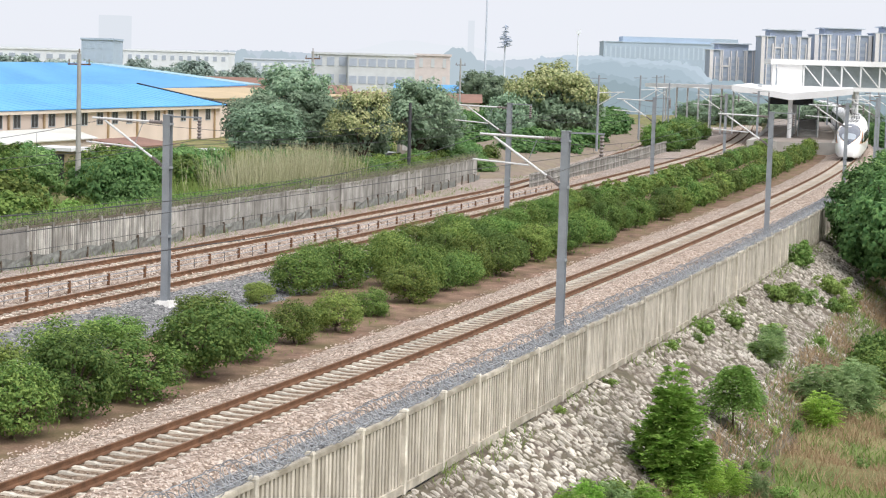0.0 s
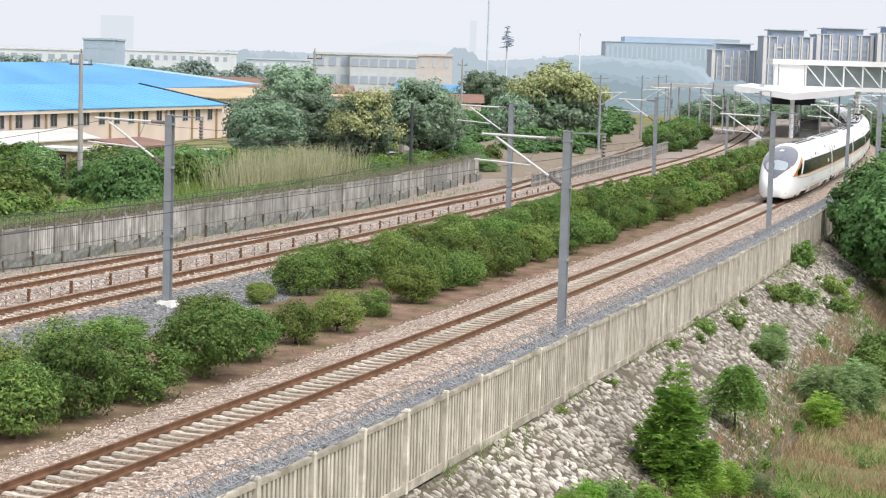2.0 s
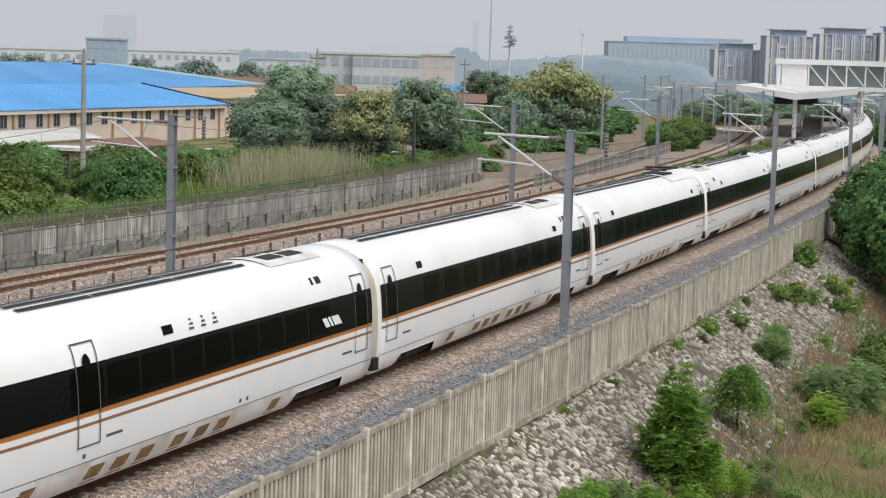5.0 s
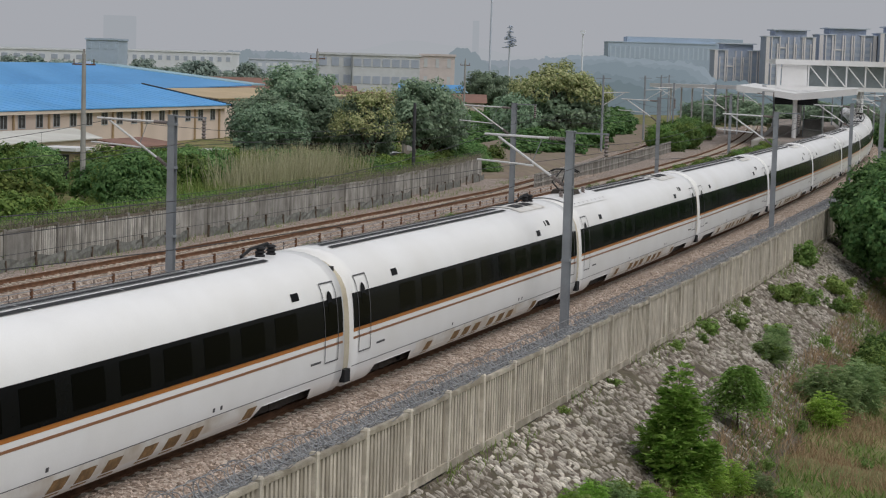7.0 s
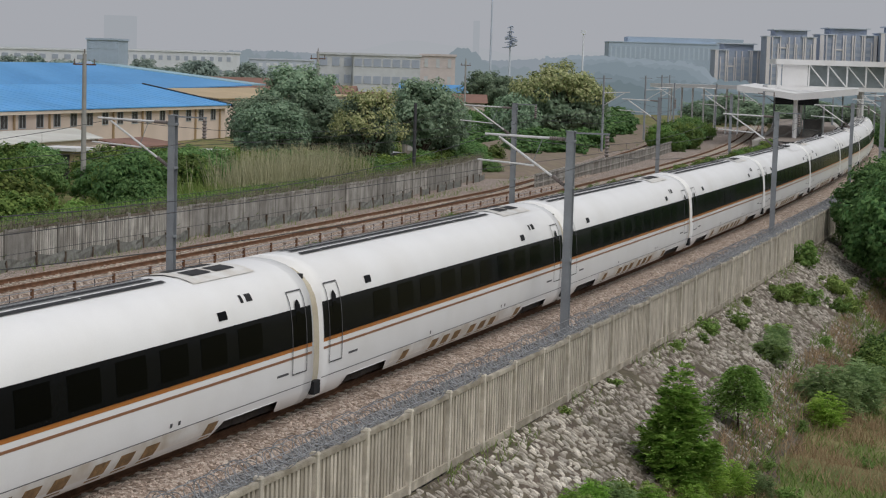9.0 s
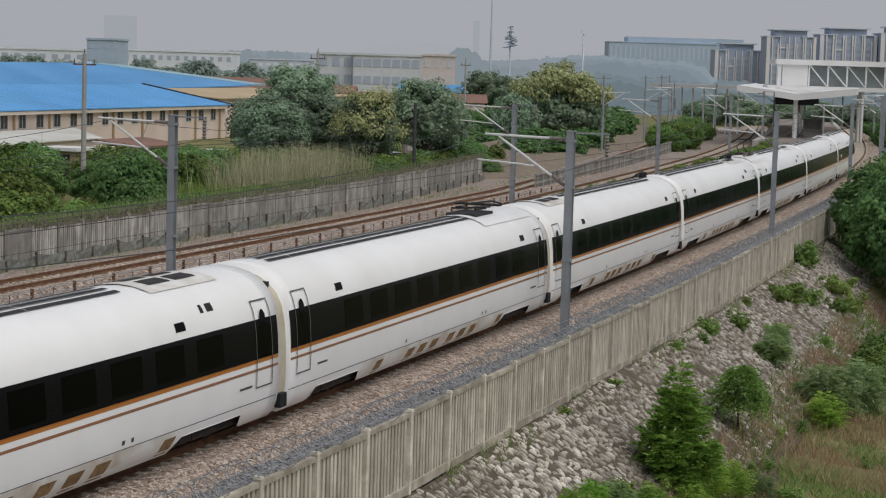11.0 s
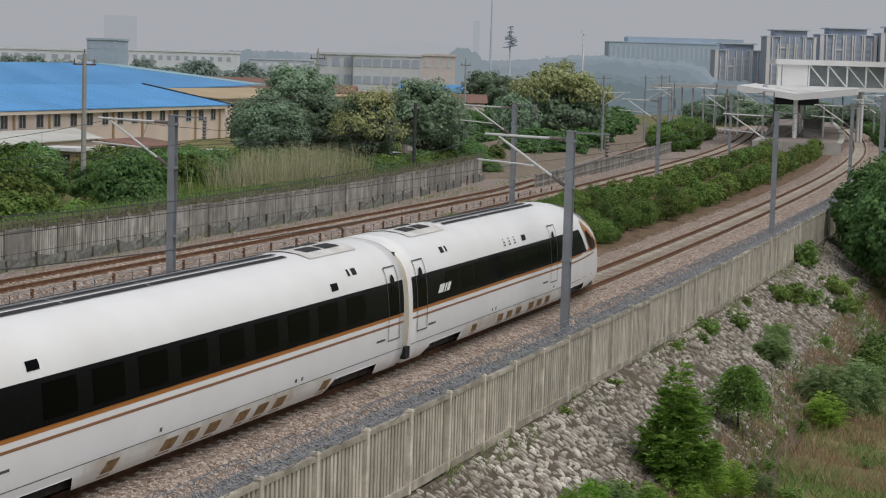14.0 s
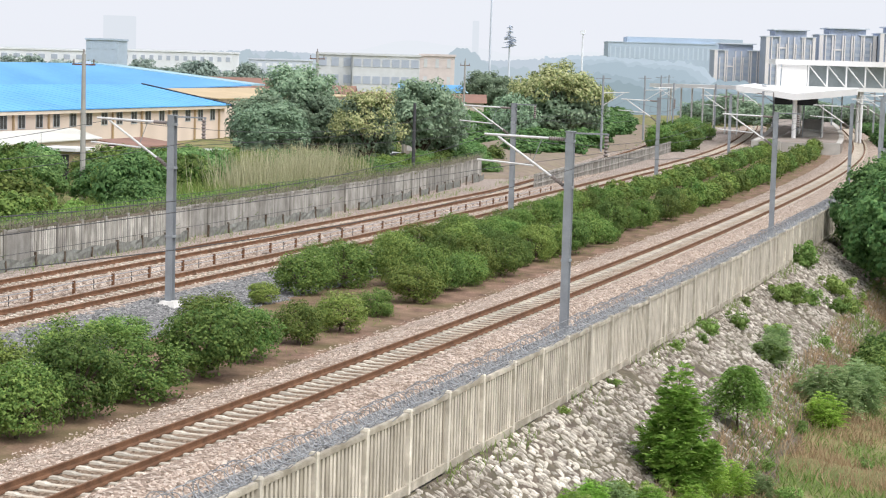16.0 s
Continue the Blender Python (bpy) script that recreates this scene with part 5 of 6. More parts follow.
M["sheet_white"] = mat("pale_sheet", (.62, .62, .58), .7, vary=.08, scale=.3, fine=4, coords="World", dirt=(.45, .43, .38), dirt_scale=.2, dirt_amount=.5)
build_factory()


def block(name, label, category, x0, x1, y, z1, depth, wall, bays, floors, window, group="", sill=.35, z0=-1.0, wide=.6, tall=.5, roof=None):
    """A plain building facing the camera, with its windows as parts."""
    b = thing(name, label, category, group)
    w = part("wall", Mesh().box((x0, y, z0), (x1, y + depth, z1)), wall, b)
    part("roof", Mesh().box((x0 - .3, y - .3, z1), (x1 + .3, y + depth + .3, z1 + .5)), roof or wall, b)
    pw, ph = (x1 - x0) / bays, (z1 - z0) / floors
    d = Mesh().box((-pw * wide / 2, -.12, 0), (pw * wide / 2, .05, ph * tall)).data("window", window)
    for i in range(bays):
        for j in range(floors):
            part("window", d, None, w, at=pose(x0 + pw * (i + .5), y, z0 + ph * (j + sill)))
    return b


# distant blocks: their pale blue-grey is haze painted into the walls
block("school_block", "three-storey block with bands of windows, paled by painted haze", "building", -30.5, -22, 450, 10.9, 14, M["school_wall"], 3, 3, M["haze_window"])
block("school_block", "three-storey block with bands of windows, paled by painted haze", "building", -22, -6.5, 447, 10.9, 16, M["school_wall"], 7, 3, M["haze_window"], wide=.78, tall=.45)
block("school_block", "three-storey block with few windows, paled by painted haze", "building", -6.5, 1.6, 448, 11.2, 14, M["school_end"], 3, 3, M["school_wall"], wide=.3)
block("office_block", "flat-roofed block far off, blue-grey with painted haze", "building", -97.5, -89, 520, 13.2, 16, M["far_blue"], 4, 4, M["far_blue"], wide=.4)
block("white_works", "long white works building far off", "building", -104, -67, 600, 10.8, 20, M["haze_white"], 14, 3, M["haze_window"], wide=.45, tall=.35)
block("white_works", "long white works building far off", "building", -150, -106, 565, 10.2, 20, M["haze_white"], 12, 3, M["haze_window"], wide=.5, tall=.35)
block("pale_works", "low works building far off, paled by painted haze", "building", -66, -46, 640, 9.2, 20, M["haze_grey"], 8, 3, M["haze_white"], wide=.5, tall=.35)
for x, y, w, z, col in ((-12, 330, 12, 4.2, "red_roof"), (1.5, 310, 9, 4.6, "red_roof"), (-3, 350, 11, 5.6, "blue_dull"), (-20, 300, 9, 3.9, "blue"), (4, 380, 10, 5.2, "teal"), (-28, 345, 22, 5.0, "red_roof"), (-44, 360, 20, 5.8, "red_roof")):
    b = thing("workshop", "low workshop with a shallow sheet roof", "building", "workshops beyond the trees")
    part("wall", Mesh().box((x - w / 2, y, -1), (x + w / 2, y + 12, z - 1.3)), M["cream_trim"], b)
    part("roof", Mesh().add([(x - w / 2 - .5, y - .5, z - 1.3), (x + w / 2 + .5, y - .5, z - 1.3), (x + w / 2 + .5, y + 6, z), (x - w / 2 - .5, y + 6, z), (x + w / 2 + .5, y + 12.5, z - 1.3), (x - w / 2 - .5, y + 12.5, z - 1.3)],
                            [(0, 1, 2, 3), (3, 2, 4, 5), (0, 3, 5), (1, 4, 2), (0, 5, 4, 1)]), M[col], b, "sheet roof")


def apartment(x0, x1, y, z1, seed):
    """A tower block: slate walls, pale pilasters, both tinted with haze; stepped top with thin overhanging roofs."""
    b = thing("apartment_block", "tall apartment block with pilasters, haze tinted into its slate-grey walls", "apartment building", "apartment blocks beyond the station")
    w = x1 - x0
    wall = part("wall", Mesh().box((x0, y, -6), (x1, y + 16, z1 - 3)), M["apt_wall"], b, "facade tinted slate-grey with haze")
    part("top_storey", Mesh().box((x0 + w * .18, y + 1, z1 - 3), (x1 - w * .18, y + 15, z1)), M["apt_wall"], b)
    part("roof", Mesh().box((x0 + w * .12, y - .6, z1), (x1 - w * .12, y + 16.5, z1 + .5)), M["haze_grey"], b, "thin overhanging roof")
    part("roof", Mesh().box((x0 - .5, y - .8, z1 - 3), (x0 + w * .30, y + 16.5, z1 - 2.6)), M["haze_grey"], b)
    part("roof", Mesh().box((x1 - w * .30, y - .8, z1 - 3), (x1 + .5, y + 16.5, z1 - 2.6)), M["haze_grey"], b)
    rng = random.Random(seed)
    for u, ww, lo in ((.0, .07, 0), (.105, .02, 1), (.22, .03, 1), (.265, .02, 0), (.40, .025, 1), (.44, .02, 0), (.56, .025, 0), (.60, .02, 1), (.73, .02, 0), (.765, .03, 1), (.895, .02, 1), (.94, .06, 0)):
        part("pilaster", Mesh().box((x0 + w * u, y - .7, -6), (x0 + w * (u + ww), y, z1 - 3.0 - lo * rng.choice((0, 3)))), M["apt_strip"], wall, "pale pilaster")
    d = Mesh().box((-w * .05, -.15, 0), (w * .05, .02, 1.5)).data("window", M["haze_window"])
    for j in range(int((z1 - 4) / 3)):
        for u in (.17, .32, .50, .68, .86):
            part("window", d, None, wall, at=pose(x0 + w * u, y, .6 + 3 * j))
        if j % 3 == 1:
            part("balcony", Mesh().box((x0 + w * .24, y - .5, .2 + 3 * j), (x0 + w * .4, y, .9 + 3 * j)), M["apt_strip"], wall)


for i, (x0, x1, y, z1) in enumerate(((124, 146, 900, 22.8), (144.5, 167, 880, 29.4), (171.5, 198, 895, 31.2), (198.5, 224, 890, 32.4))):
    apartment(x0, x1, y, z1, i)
lb = block("long_office", "long building with tall window bays far off, haze-tinted blue-grey", "building", 91, 152, 1100, 25.0, 30, M["far_blue"], 22, 1, M["far_blue_glass"], z0=-1, sill=.66, wide=.3, tall=.26)
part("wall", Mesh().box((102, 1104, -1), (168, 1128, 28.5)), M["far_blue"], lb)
# hills and haze at the horizon: flat sheets whose glow is the haze tone
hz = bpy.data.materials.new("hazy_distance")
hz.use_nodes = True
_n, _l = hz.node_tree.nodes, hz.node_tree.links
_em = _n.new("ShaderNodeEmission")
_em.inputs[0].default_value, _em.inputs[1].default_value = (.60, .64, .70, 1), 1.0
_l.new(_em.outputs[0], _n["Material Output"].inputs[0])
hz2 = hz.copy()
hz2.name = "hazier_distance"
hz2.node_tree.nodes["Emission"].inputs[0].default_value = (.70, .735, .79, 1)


def ridge(name, mat_, y, x0, x1, base, humps, label):
    xs = np.linspace(x0, x1, 120)
    zs = [base + sum(h * math.exp(-((x - c) / w) ** 2) for c, w, h in humps) + 6 * noise.noise((x * .01, y, 0)) for x in xs]
    m = Mesh().sheet([[(x, y, -60) for x in xs], [(x, y, z) for x, z in zip(xs, zs)]])
    tagged(part(name, m, mat_), label, "hills", kind="structure")


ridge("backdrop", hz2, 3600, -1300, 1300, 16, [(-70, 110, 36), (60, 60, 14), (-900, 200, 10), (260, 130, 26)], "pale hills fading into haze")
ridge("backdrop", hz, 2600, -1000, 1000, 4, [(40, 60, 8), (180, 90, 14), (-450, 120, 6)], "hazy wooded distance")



def treeline(mat_, y, x0, x1, base, humps, seed, label, rough=1.0):
    """The outline of woods so far off that they are one tone of haze."""
    n = int((x1 - x0) / .7)
    xs = np.linspace(x0, x1, n)
    zs = [base + sum(h * math.exp(-((x - c) / w) ** 2) for c, w, h in humps) + rough * (1.4 * noise.noise((x * .12, seed, 0)) + 1.5 * noise.noise((x * .35, seed, 2)) + 1.5 * noise.noise((x * .8, seed, 4))) for x in xs]
    m = Mesh().sheet([[(x, y, -20) for x in xs], [(x, y, z) for x, z in zip(xs, zs)]])
    tagged(part("backdrop", m, mat_), label, "woods", kind="structure")


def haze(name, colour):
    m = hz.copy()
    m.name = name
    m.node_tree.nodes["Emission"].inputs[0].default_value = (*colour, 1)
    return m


# woods as flat glowing sheets, haze put into their emission colour
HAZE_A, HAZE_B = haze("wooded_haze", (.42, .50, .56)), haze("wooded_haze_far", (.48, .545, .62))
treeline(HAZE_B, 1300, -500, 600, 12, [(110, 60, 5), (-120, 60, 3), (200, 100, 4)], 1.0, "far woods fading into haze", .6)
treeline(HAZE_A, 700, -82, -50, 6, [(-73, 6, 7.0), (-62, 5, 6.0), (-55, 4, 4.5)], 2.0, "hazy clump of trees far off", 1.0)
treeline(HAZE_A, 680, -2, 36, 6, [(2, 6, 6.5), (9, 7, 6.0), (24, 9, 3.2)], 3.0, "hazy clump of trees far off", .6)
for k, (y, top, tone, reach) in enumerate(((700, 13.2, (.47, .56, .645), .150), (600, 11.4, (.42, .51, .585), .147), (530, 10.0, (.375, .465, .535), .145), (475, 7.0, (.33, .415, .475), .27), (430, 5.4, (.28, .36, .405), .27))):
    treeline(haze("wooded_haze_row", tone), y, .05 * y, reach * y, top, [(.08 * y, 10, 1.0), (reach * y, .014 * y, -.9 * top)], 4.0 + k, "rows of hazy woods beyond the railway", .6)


# towers glow evenly in a haze tone instead of being lit
tw = thing("distant_tower", "pale office tower lost in haze", "building")
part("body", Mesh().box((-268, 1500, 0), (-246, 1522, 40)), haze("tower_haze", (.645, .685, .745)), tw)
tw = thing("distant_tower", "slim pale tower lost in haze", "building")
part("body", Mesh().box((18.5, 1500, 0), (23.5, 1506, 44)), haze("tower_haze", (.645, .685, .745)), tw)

# ---- poles and masts ----
def power_pole(x, y, top, lean=0.0):
    p = thing("power_pole", "slender grey concrete power pole with a crossarm", "pole", "power poles", at=pose(x, y, 0, 0, lean))
    part("column", Mesh().tube([(0, 0, -.8), (0, 0, top)], [.20, .13], 10), M["pole_concrete"], p, "tapered concrete column")
    part("crossarm", Mesh().box((-.75, -.05, top - .75), (.75, .05, top - .65)), M["rail"], p)
    for q in (-.65, 0, .65):
        part("insulator", Mesh().tube([(q, 0, top - .65 if q else top), (q, 0, top - .35 if q else top + .3)], .05, 6), M["insulator"], p)


power_pole(-23.75, 126, 9.3)
power_pole(-12.85, 190, 10.2)
power_pole(2.6, 290, 10.0)
dp = thing("dark_pole", "thin dark utility pole behind the old wall", "pole")
part("column", Mesh().tube([(-2.6, 158, -.6), (-2.6, 158, 6.1)], [.16, .12], 8), M["cable"], dp, "dark tarred column")
mm = thing("radio_mast", "tall thin white mast", "mast")
part("column", Mesh().tube([(8.2, 380, -1), (8.3, 380, 32)], [.28, .14], 10), M["haze_grey"], mm)
ct = thing("tree_shaped_mast", "phone mast disguised as a conifer", "mast")
part("column", Mesh().tube([(19, 600, -1), (19, 600, 22)], [.4, .2], 8), M["haze_grey"], ct)
cr = Mesh()
rng_c = random.Random(2)
for k in range(70):
    z = rng_c.uniform(15.2, 22)
    a, r = rng_c.uniform(0, 6.28), (22.6 - z) * .28 + rng_c.uniform(.3, .9)
    cr.tube([(19, 600, z), (19 + r * math.cos(a), 600 + r * math.sin(a), z - .25)], [.28, .1], 5)
part("branch_tuft", cr, M["haze_window"], ct, "artificial branches, greyed with haze")
tm = thing("lamp_mast", "thin pale mast with a lamp head", "mast")
part("column", Mesh().tube([(34.7, 500, -1), (34.7, 500, 18.6)], [.3, .18], 8), M["haze_white"], tm)
part("lamp_head", Mesh().box((34.1, 499.6, 18.2), (35.3, 500.4, 19.2)), M["haze_white"], tm)

# ---- station ----
def build_station():
    plat = thing("platform", "curved brown station platform with concrete edges", "platform", kind="structure")
    rows = []
    for s in np.arange(214, 430, 4.0):
        a, b = -13.1, -2.1
        rows.append([along(s, a, -.6), along(s, a, .82), along(s, a, .9), along(s, -7.6, .92), along(s, b, .9), along(s, b, .82), along(s, b, -.6)])
    part("body", Mesh().sheet(rows), M["platform"], plat, "brown paved platform")
    n = rows[0]
    part("end_wall", Mesh().add(n, [tuple(range(7))]), M["concrete"], plat, "concrete end wall")
    for o in (-12.8, -2.4):
        part("kerb", swept(214, 430, 4.0, [(o - .35, .92), (o - .35, .96), (o + .35, .96), (o + .35, .92)]), M["concrete"], plat, "pale platform edge")
    for s, o0, o1 in ((213.2, -13.0, -9.4), (213.2, -5.2, -2.2)):
        part("end_block", Mesh().box((0, 0, -.6), (.5, o1 - o0, 1.05)), M["concrete"], plat, "concrete end block", at=on_line(s, o1))
    can = thing("platform_canopy", "white winged platform canopy on white columns", "canopy")
    rows = []
    for s in np.arange(229, 300, 6.0):
        rows.append([along(s, -16.3, 7.75), along(s, -8.6, 6.85), along(s, -.5, 7.75), along(s, -.5, 6.95), along(s, -4, 6.45), along(s, -8.6, 5.95), along(s, -13, 6.6), along(s, -16.3, 6.95), along(s, -16.3, 7.75)])
    part("roof", Mesh().sheet(rows), M["station_white"], can, "white folded roof")
    part("fascia", Mesh().add([q for q in rows[0][:-1]], [tuple(range(8))]), M["station_white"], can, "white end fascia")
    for s in np.arange(231, 300, 10.0):
        part("column", Mesh().tube([along(s, -8.6, .9), along(s, -8.6, 6.1)], .30, 14), M["station_white"], can, "round white column")
    part("ceiling_box", Mesh().box((0, -2.8, 5.3), (8, 2.8, 6.2)), M["black_trim"], can, "dark underside box", at=on_line(234, -8.6))
    st = thing("platform_stairs", "enclosed stairs from the platform to the footbridge", "stairs")
    for k in range(14):
        part("step", Mesh().box((k * .32, -1.2, .9), (k * .32 + .34, 1.2, 1.08 + k * .17)), M["concrete"], st, at=on_line(238, -6.4))
    for y in (-1.3, 1.2):
        part("side_wall", Mesh().box((0, y, .9), (.1, y + .1, 3.4)).box((0.1, y, .9), (6.5, y + .1, 5.2)), M["station_glass"], st, at=on_line(238, -6.4))
    for k in range(5):
        part("post", Mesh().box((k * 1.5, -1.45, .9), (k * 1.5 + .12, -1.32, 5.4)), M["station_white"], st, at=on_line(238, -6.4))
    # footbridge across the near track
    fb = thing("footbridge", "white covered footbridge with a diagonal lattice side", "footbridge")
    L = 46.0
    m = pose(47.3, 276, 0, 0, 0, 2.5)
    def fp(name, box, mat_, lab=""):
        return part(name, Mesh().box(*box), mat_, fb, lab, at=m)
    fp("floor_beam", ((-1.6, 0, 7.15), (L, 3.4, 7.75)), M["station_white"], "white floor beam")
    fp("roof", ((-.6, -.5, 10.75), (L, 3.9, 11.5)), M["station_white"], "white roof beam")
    fp("end_panel", ((.45, -.06, 7.75), (4.1, .04, 10.75)), M["station_white"], "white end panel")
    fp("end_post", ((-.25, -.15, 7.5), (.25, .2, 10.9)), M["station_white"])
    glz = fp("glazing", ((4.2, 1.6, 7.75), (L, 1.68, 10.75)), M["station_glass"], "grey glazing")
    for k in range(15):
        x = 4.3 + k * 2.75
        fp("post", ((x - .1, -.1, 7.75), (x + .1, .1, 10.75)), M["station_white"])
        part("diagonal", Mesh().tube([(x + .1, 0, 10.7), (x + 2.65, 0, 7.8)], .10, 6), M["station_white"], fb, at=m)
    for x in (12.4, 26, 40):
        part("pier", Mesh().tube([(x, .8, -1), (x, .8, 7.2)], .24, 14), M["station_white"], fb, "round white pier", at=m)
        part("pier", Mesh().tube([(x, 2.8, -1), (x, 2.8, 7.2)], .24, 14), M["station_white"], fb, "round white pier", at=m)
    # long canopy on the other side
    fc = thing("side_canopy", "long thin white platform roof on grey columns", "canopy")
    part("roof", slab([(34.6, 330, 7.2), (45.5, 300, 7.4), (50, 302, 7.4), (41, 336, 7.2)], .62), M["station_white"], fc, "thin white roof")
    for k in range(8):
        u = (k + .5) / 8
        part("column", Mesh().tube([(36 + 10.4 * u, 333 - 32 * u, -.6), (36 + 10.4 * u, 333 - 32 * u, 6.9)], .14, 8), M["station_white"], fc)
    # extra masts by the platforms
    for x, y in ((41.8, 300), (60.5, 262), (61.5, 300), (66, 330), (33.5, 285)):
        e = thing("platform_mast", "slim grey mast beside the station tracks", "mast", "masts by the station", at=pose(x, y, 0))
        part("column", Mesh().tube([(0, 0, -.8), (0, 0, 7.6)], .13, 8), M["mast"], e)
        part("arm", Mesh().tube([(0, 0, 6.8), (-3.1, -.6, 6.9)], .05, 6), M["tube"], e, "pale steel tube")
        part("strut", Mesh().tube([(0, 0, 5.4), (-2.4, -.5, 6.85)], .045, 6), M["tube"], e, "pale steel tube")


build_station()


# earth track, parked car behind the wall
def build_lane():
    rng = np.random.default_rng(31)
    rows = []
    for s in np.arange(114, 300, 1.5):
        up = min(1.0, (s - 114) / 24)
        rows.append([along(s + rng.uniform(-.12, .12), min(o + drift_far(s), wall_offset(s) - .5 if s < 132 else 0), -.75 + (z + .75) * up + rng.uniform(-.06, .06)) for o, z in ((-39, -.5), (-37.5, .3), (-35, .95), (-32.5, .8), (-30.6, .35), (-28.2, .1), (-25.8, .15), (-24.0, -.1), (-23.0, -.5))])
    b = part("dirt_lane", Mesh().sheet(rows), M["pale_soil"], smooth=True)
    tagged(b, "pale dirt bank beside the far track", "dirt", kind="structure")
    c = thing("parked_car", "white car parked under the trees", "car", at=pose(-4.7, 171, .0, 0, 0, 35))
    part("body", Mesh().sheet([[(x, y, z) for x, z in ((-2.1, .3), (-2.1, .75), (-1.9, .85), (-1.3, .9), (-.7, 1.38), (.6, 1.42), (1.2, .95), (2.0, .82), (2.15, .6), (2.15, .3))] for y in (-.85, -.8, 0, .8, .85)]), M["white_car"], c, "white body", smooth=True)
    for x in (-1.3, 1.35):
        for y in (-.8, .8):
            part("wheel", Mesh().tube([(x, y - .1, .31), (x, y + .1, .31)], .31, 16), M["black_trim"], c, "black wheel")
    part("windows", Mesh().box((-.75, -.83, .95), (.75, .83, 1.3), taper=.9), M["dark_pane"], c)


M["pale_soil"] = mat("pale_earth", (.235, .185, .15), .95, vary=.2, scale=.8, fine=12, bump=.5, coords="World", dirt=(.16, .15, .07), dirt_scale=.4, dirt_amount=.5)
M["white_car"] = mat("white_car_paint", (.75, .75, .75), .3, vary=.03, spec=.5)
build_lane()


# ---- the train ----
M["white"] = mat("train_white", (.91, .91, .91), .26, vary=.02, scale=.8, fine=25, spec=.5, dirt=(.72, .69, .63), dirt_scale=.35, dirt_amount=.22)
M["skirt"] = mat("train_skirt", (.80, .79, .76), .35, vary=.04, scale=1.2, fine=25, spec=.5, dirt=(.42, .33, .22), dirt_scale=1.1, dirt_amount=.65, dirt_edge=.12)
M["glass"] = mat("dark_glass", (.0055, .006, .0068), .22, vary=.1, spec=.045)
M["pane"] = mat("window_pane", (.0012, .0014, .0016), .18, vary=.1, spec=.035)
# cab glazing: the sky's reflection is put into both base colours
M["shield"] = mat("sky_toned_cab_glass", (.135, .145, .175), .10, vary=.1, spec=.7)
M["screen"] = mat("pale_reflection_cab_glass", (.34, .38, .42), .08, vary=.1, spec=.7)
M["orange"] = mat("orange_paint", (.47, .175, .035), .35, vary=.06, spec=.5)
M["gold"] = mat("gold_paint", (.62, .36, .11), .35, vary=.06, spec=.5)
M["brown"] = mat("brown_paint", (.30, .14, .07), .35, vary=.06, spec=.5)
M["black"] = mat("black_rubber", (.018, .018, .02), .7, vary=.2)
M["under"] = mat("dusty_underframe", (.05, .042, .036), .85, vary=.3, scale=3, fine=20, bump=.3)
M["gang"] = mat("cream_gangway", (.58, .53, .42), .6, vary=.12, scale=1.5, fine=20, dirt=(.30, .24, .16), dirt_scale=1.5, dirt_amount=.6)
M["grille"] = mat("rusty_grille", (.30, .185, .085), .8, vary=.35, scale=5, fine=60, bump=.5, dirt=(.14, .09, .05), dirt_scale=4, dirt_amount=.7)
M["roof_grey"] = mat("roof_strip", (.035, .035, .038), .7, vary=.2, spec=.2)
M["line"] = mat("thin_seam", (.09, .09, .095), .6, vary=.1)
M["lamp_glass"] = mat("headlamp_glass", (.85, .86, .88), .15, vary=.03, spec=.6)

PROF = [(1.36, .22), (1.50, .36), (1.61, .62), (1.665, 1.0), (1.68, 1.45), (1.672, 1.95), (1.645, 2.4), (1.60, 2.78), (1.515, 3.13), (1.36, 3.43), (1.12, 3.69), (.81, 3.87), (.43, 3.975), (.0, 4.01)]
PW, PZ = np.array([q[0] for q in PROF]), np.array([q[1] for q in PROF])
HEAD, MID = 26.5, 25.0
TIP_D = [0, .25, .6, 1.1, 1.8, 2.7, 3.8, 5.2, 7.0, 9.0, 11.0]
TIP_TOP = [1.25, 1.62, 1.98, 2.38, 2.80, 3.17, 3.48, 3.75, 3.94, 4.01, 4.01]
TIP_W = [.55, .80, .98, 1.14, 1.28, 1.40, 1.50, 1.59, 1.65, 1.68, 1.68]
TIP_BOT = [.34, .25, .22, .22, .22, .22, .22, .22, .22, .22, .22]


def section(d):
    """Top, half width and foot of the body at a distance from the nose's tip."""
    return float(np.interp(d, TIP_D, TIP_TOP)), float(np.interp(d, TIP_D, TIP_W)), float(np.interp(d, TIP_D, TIP_BOT))


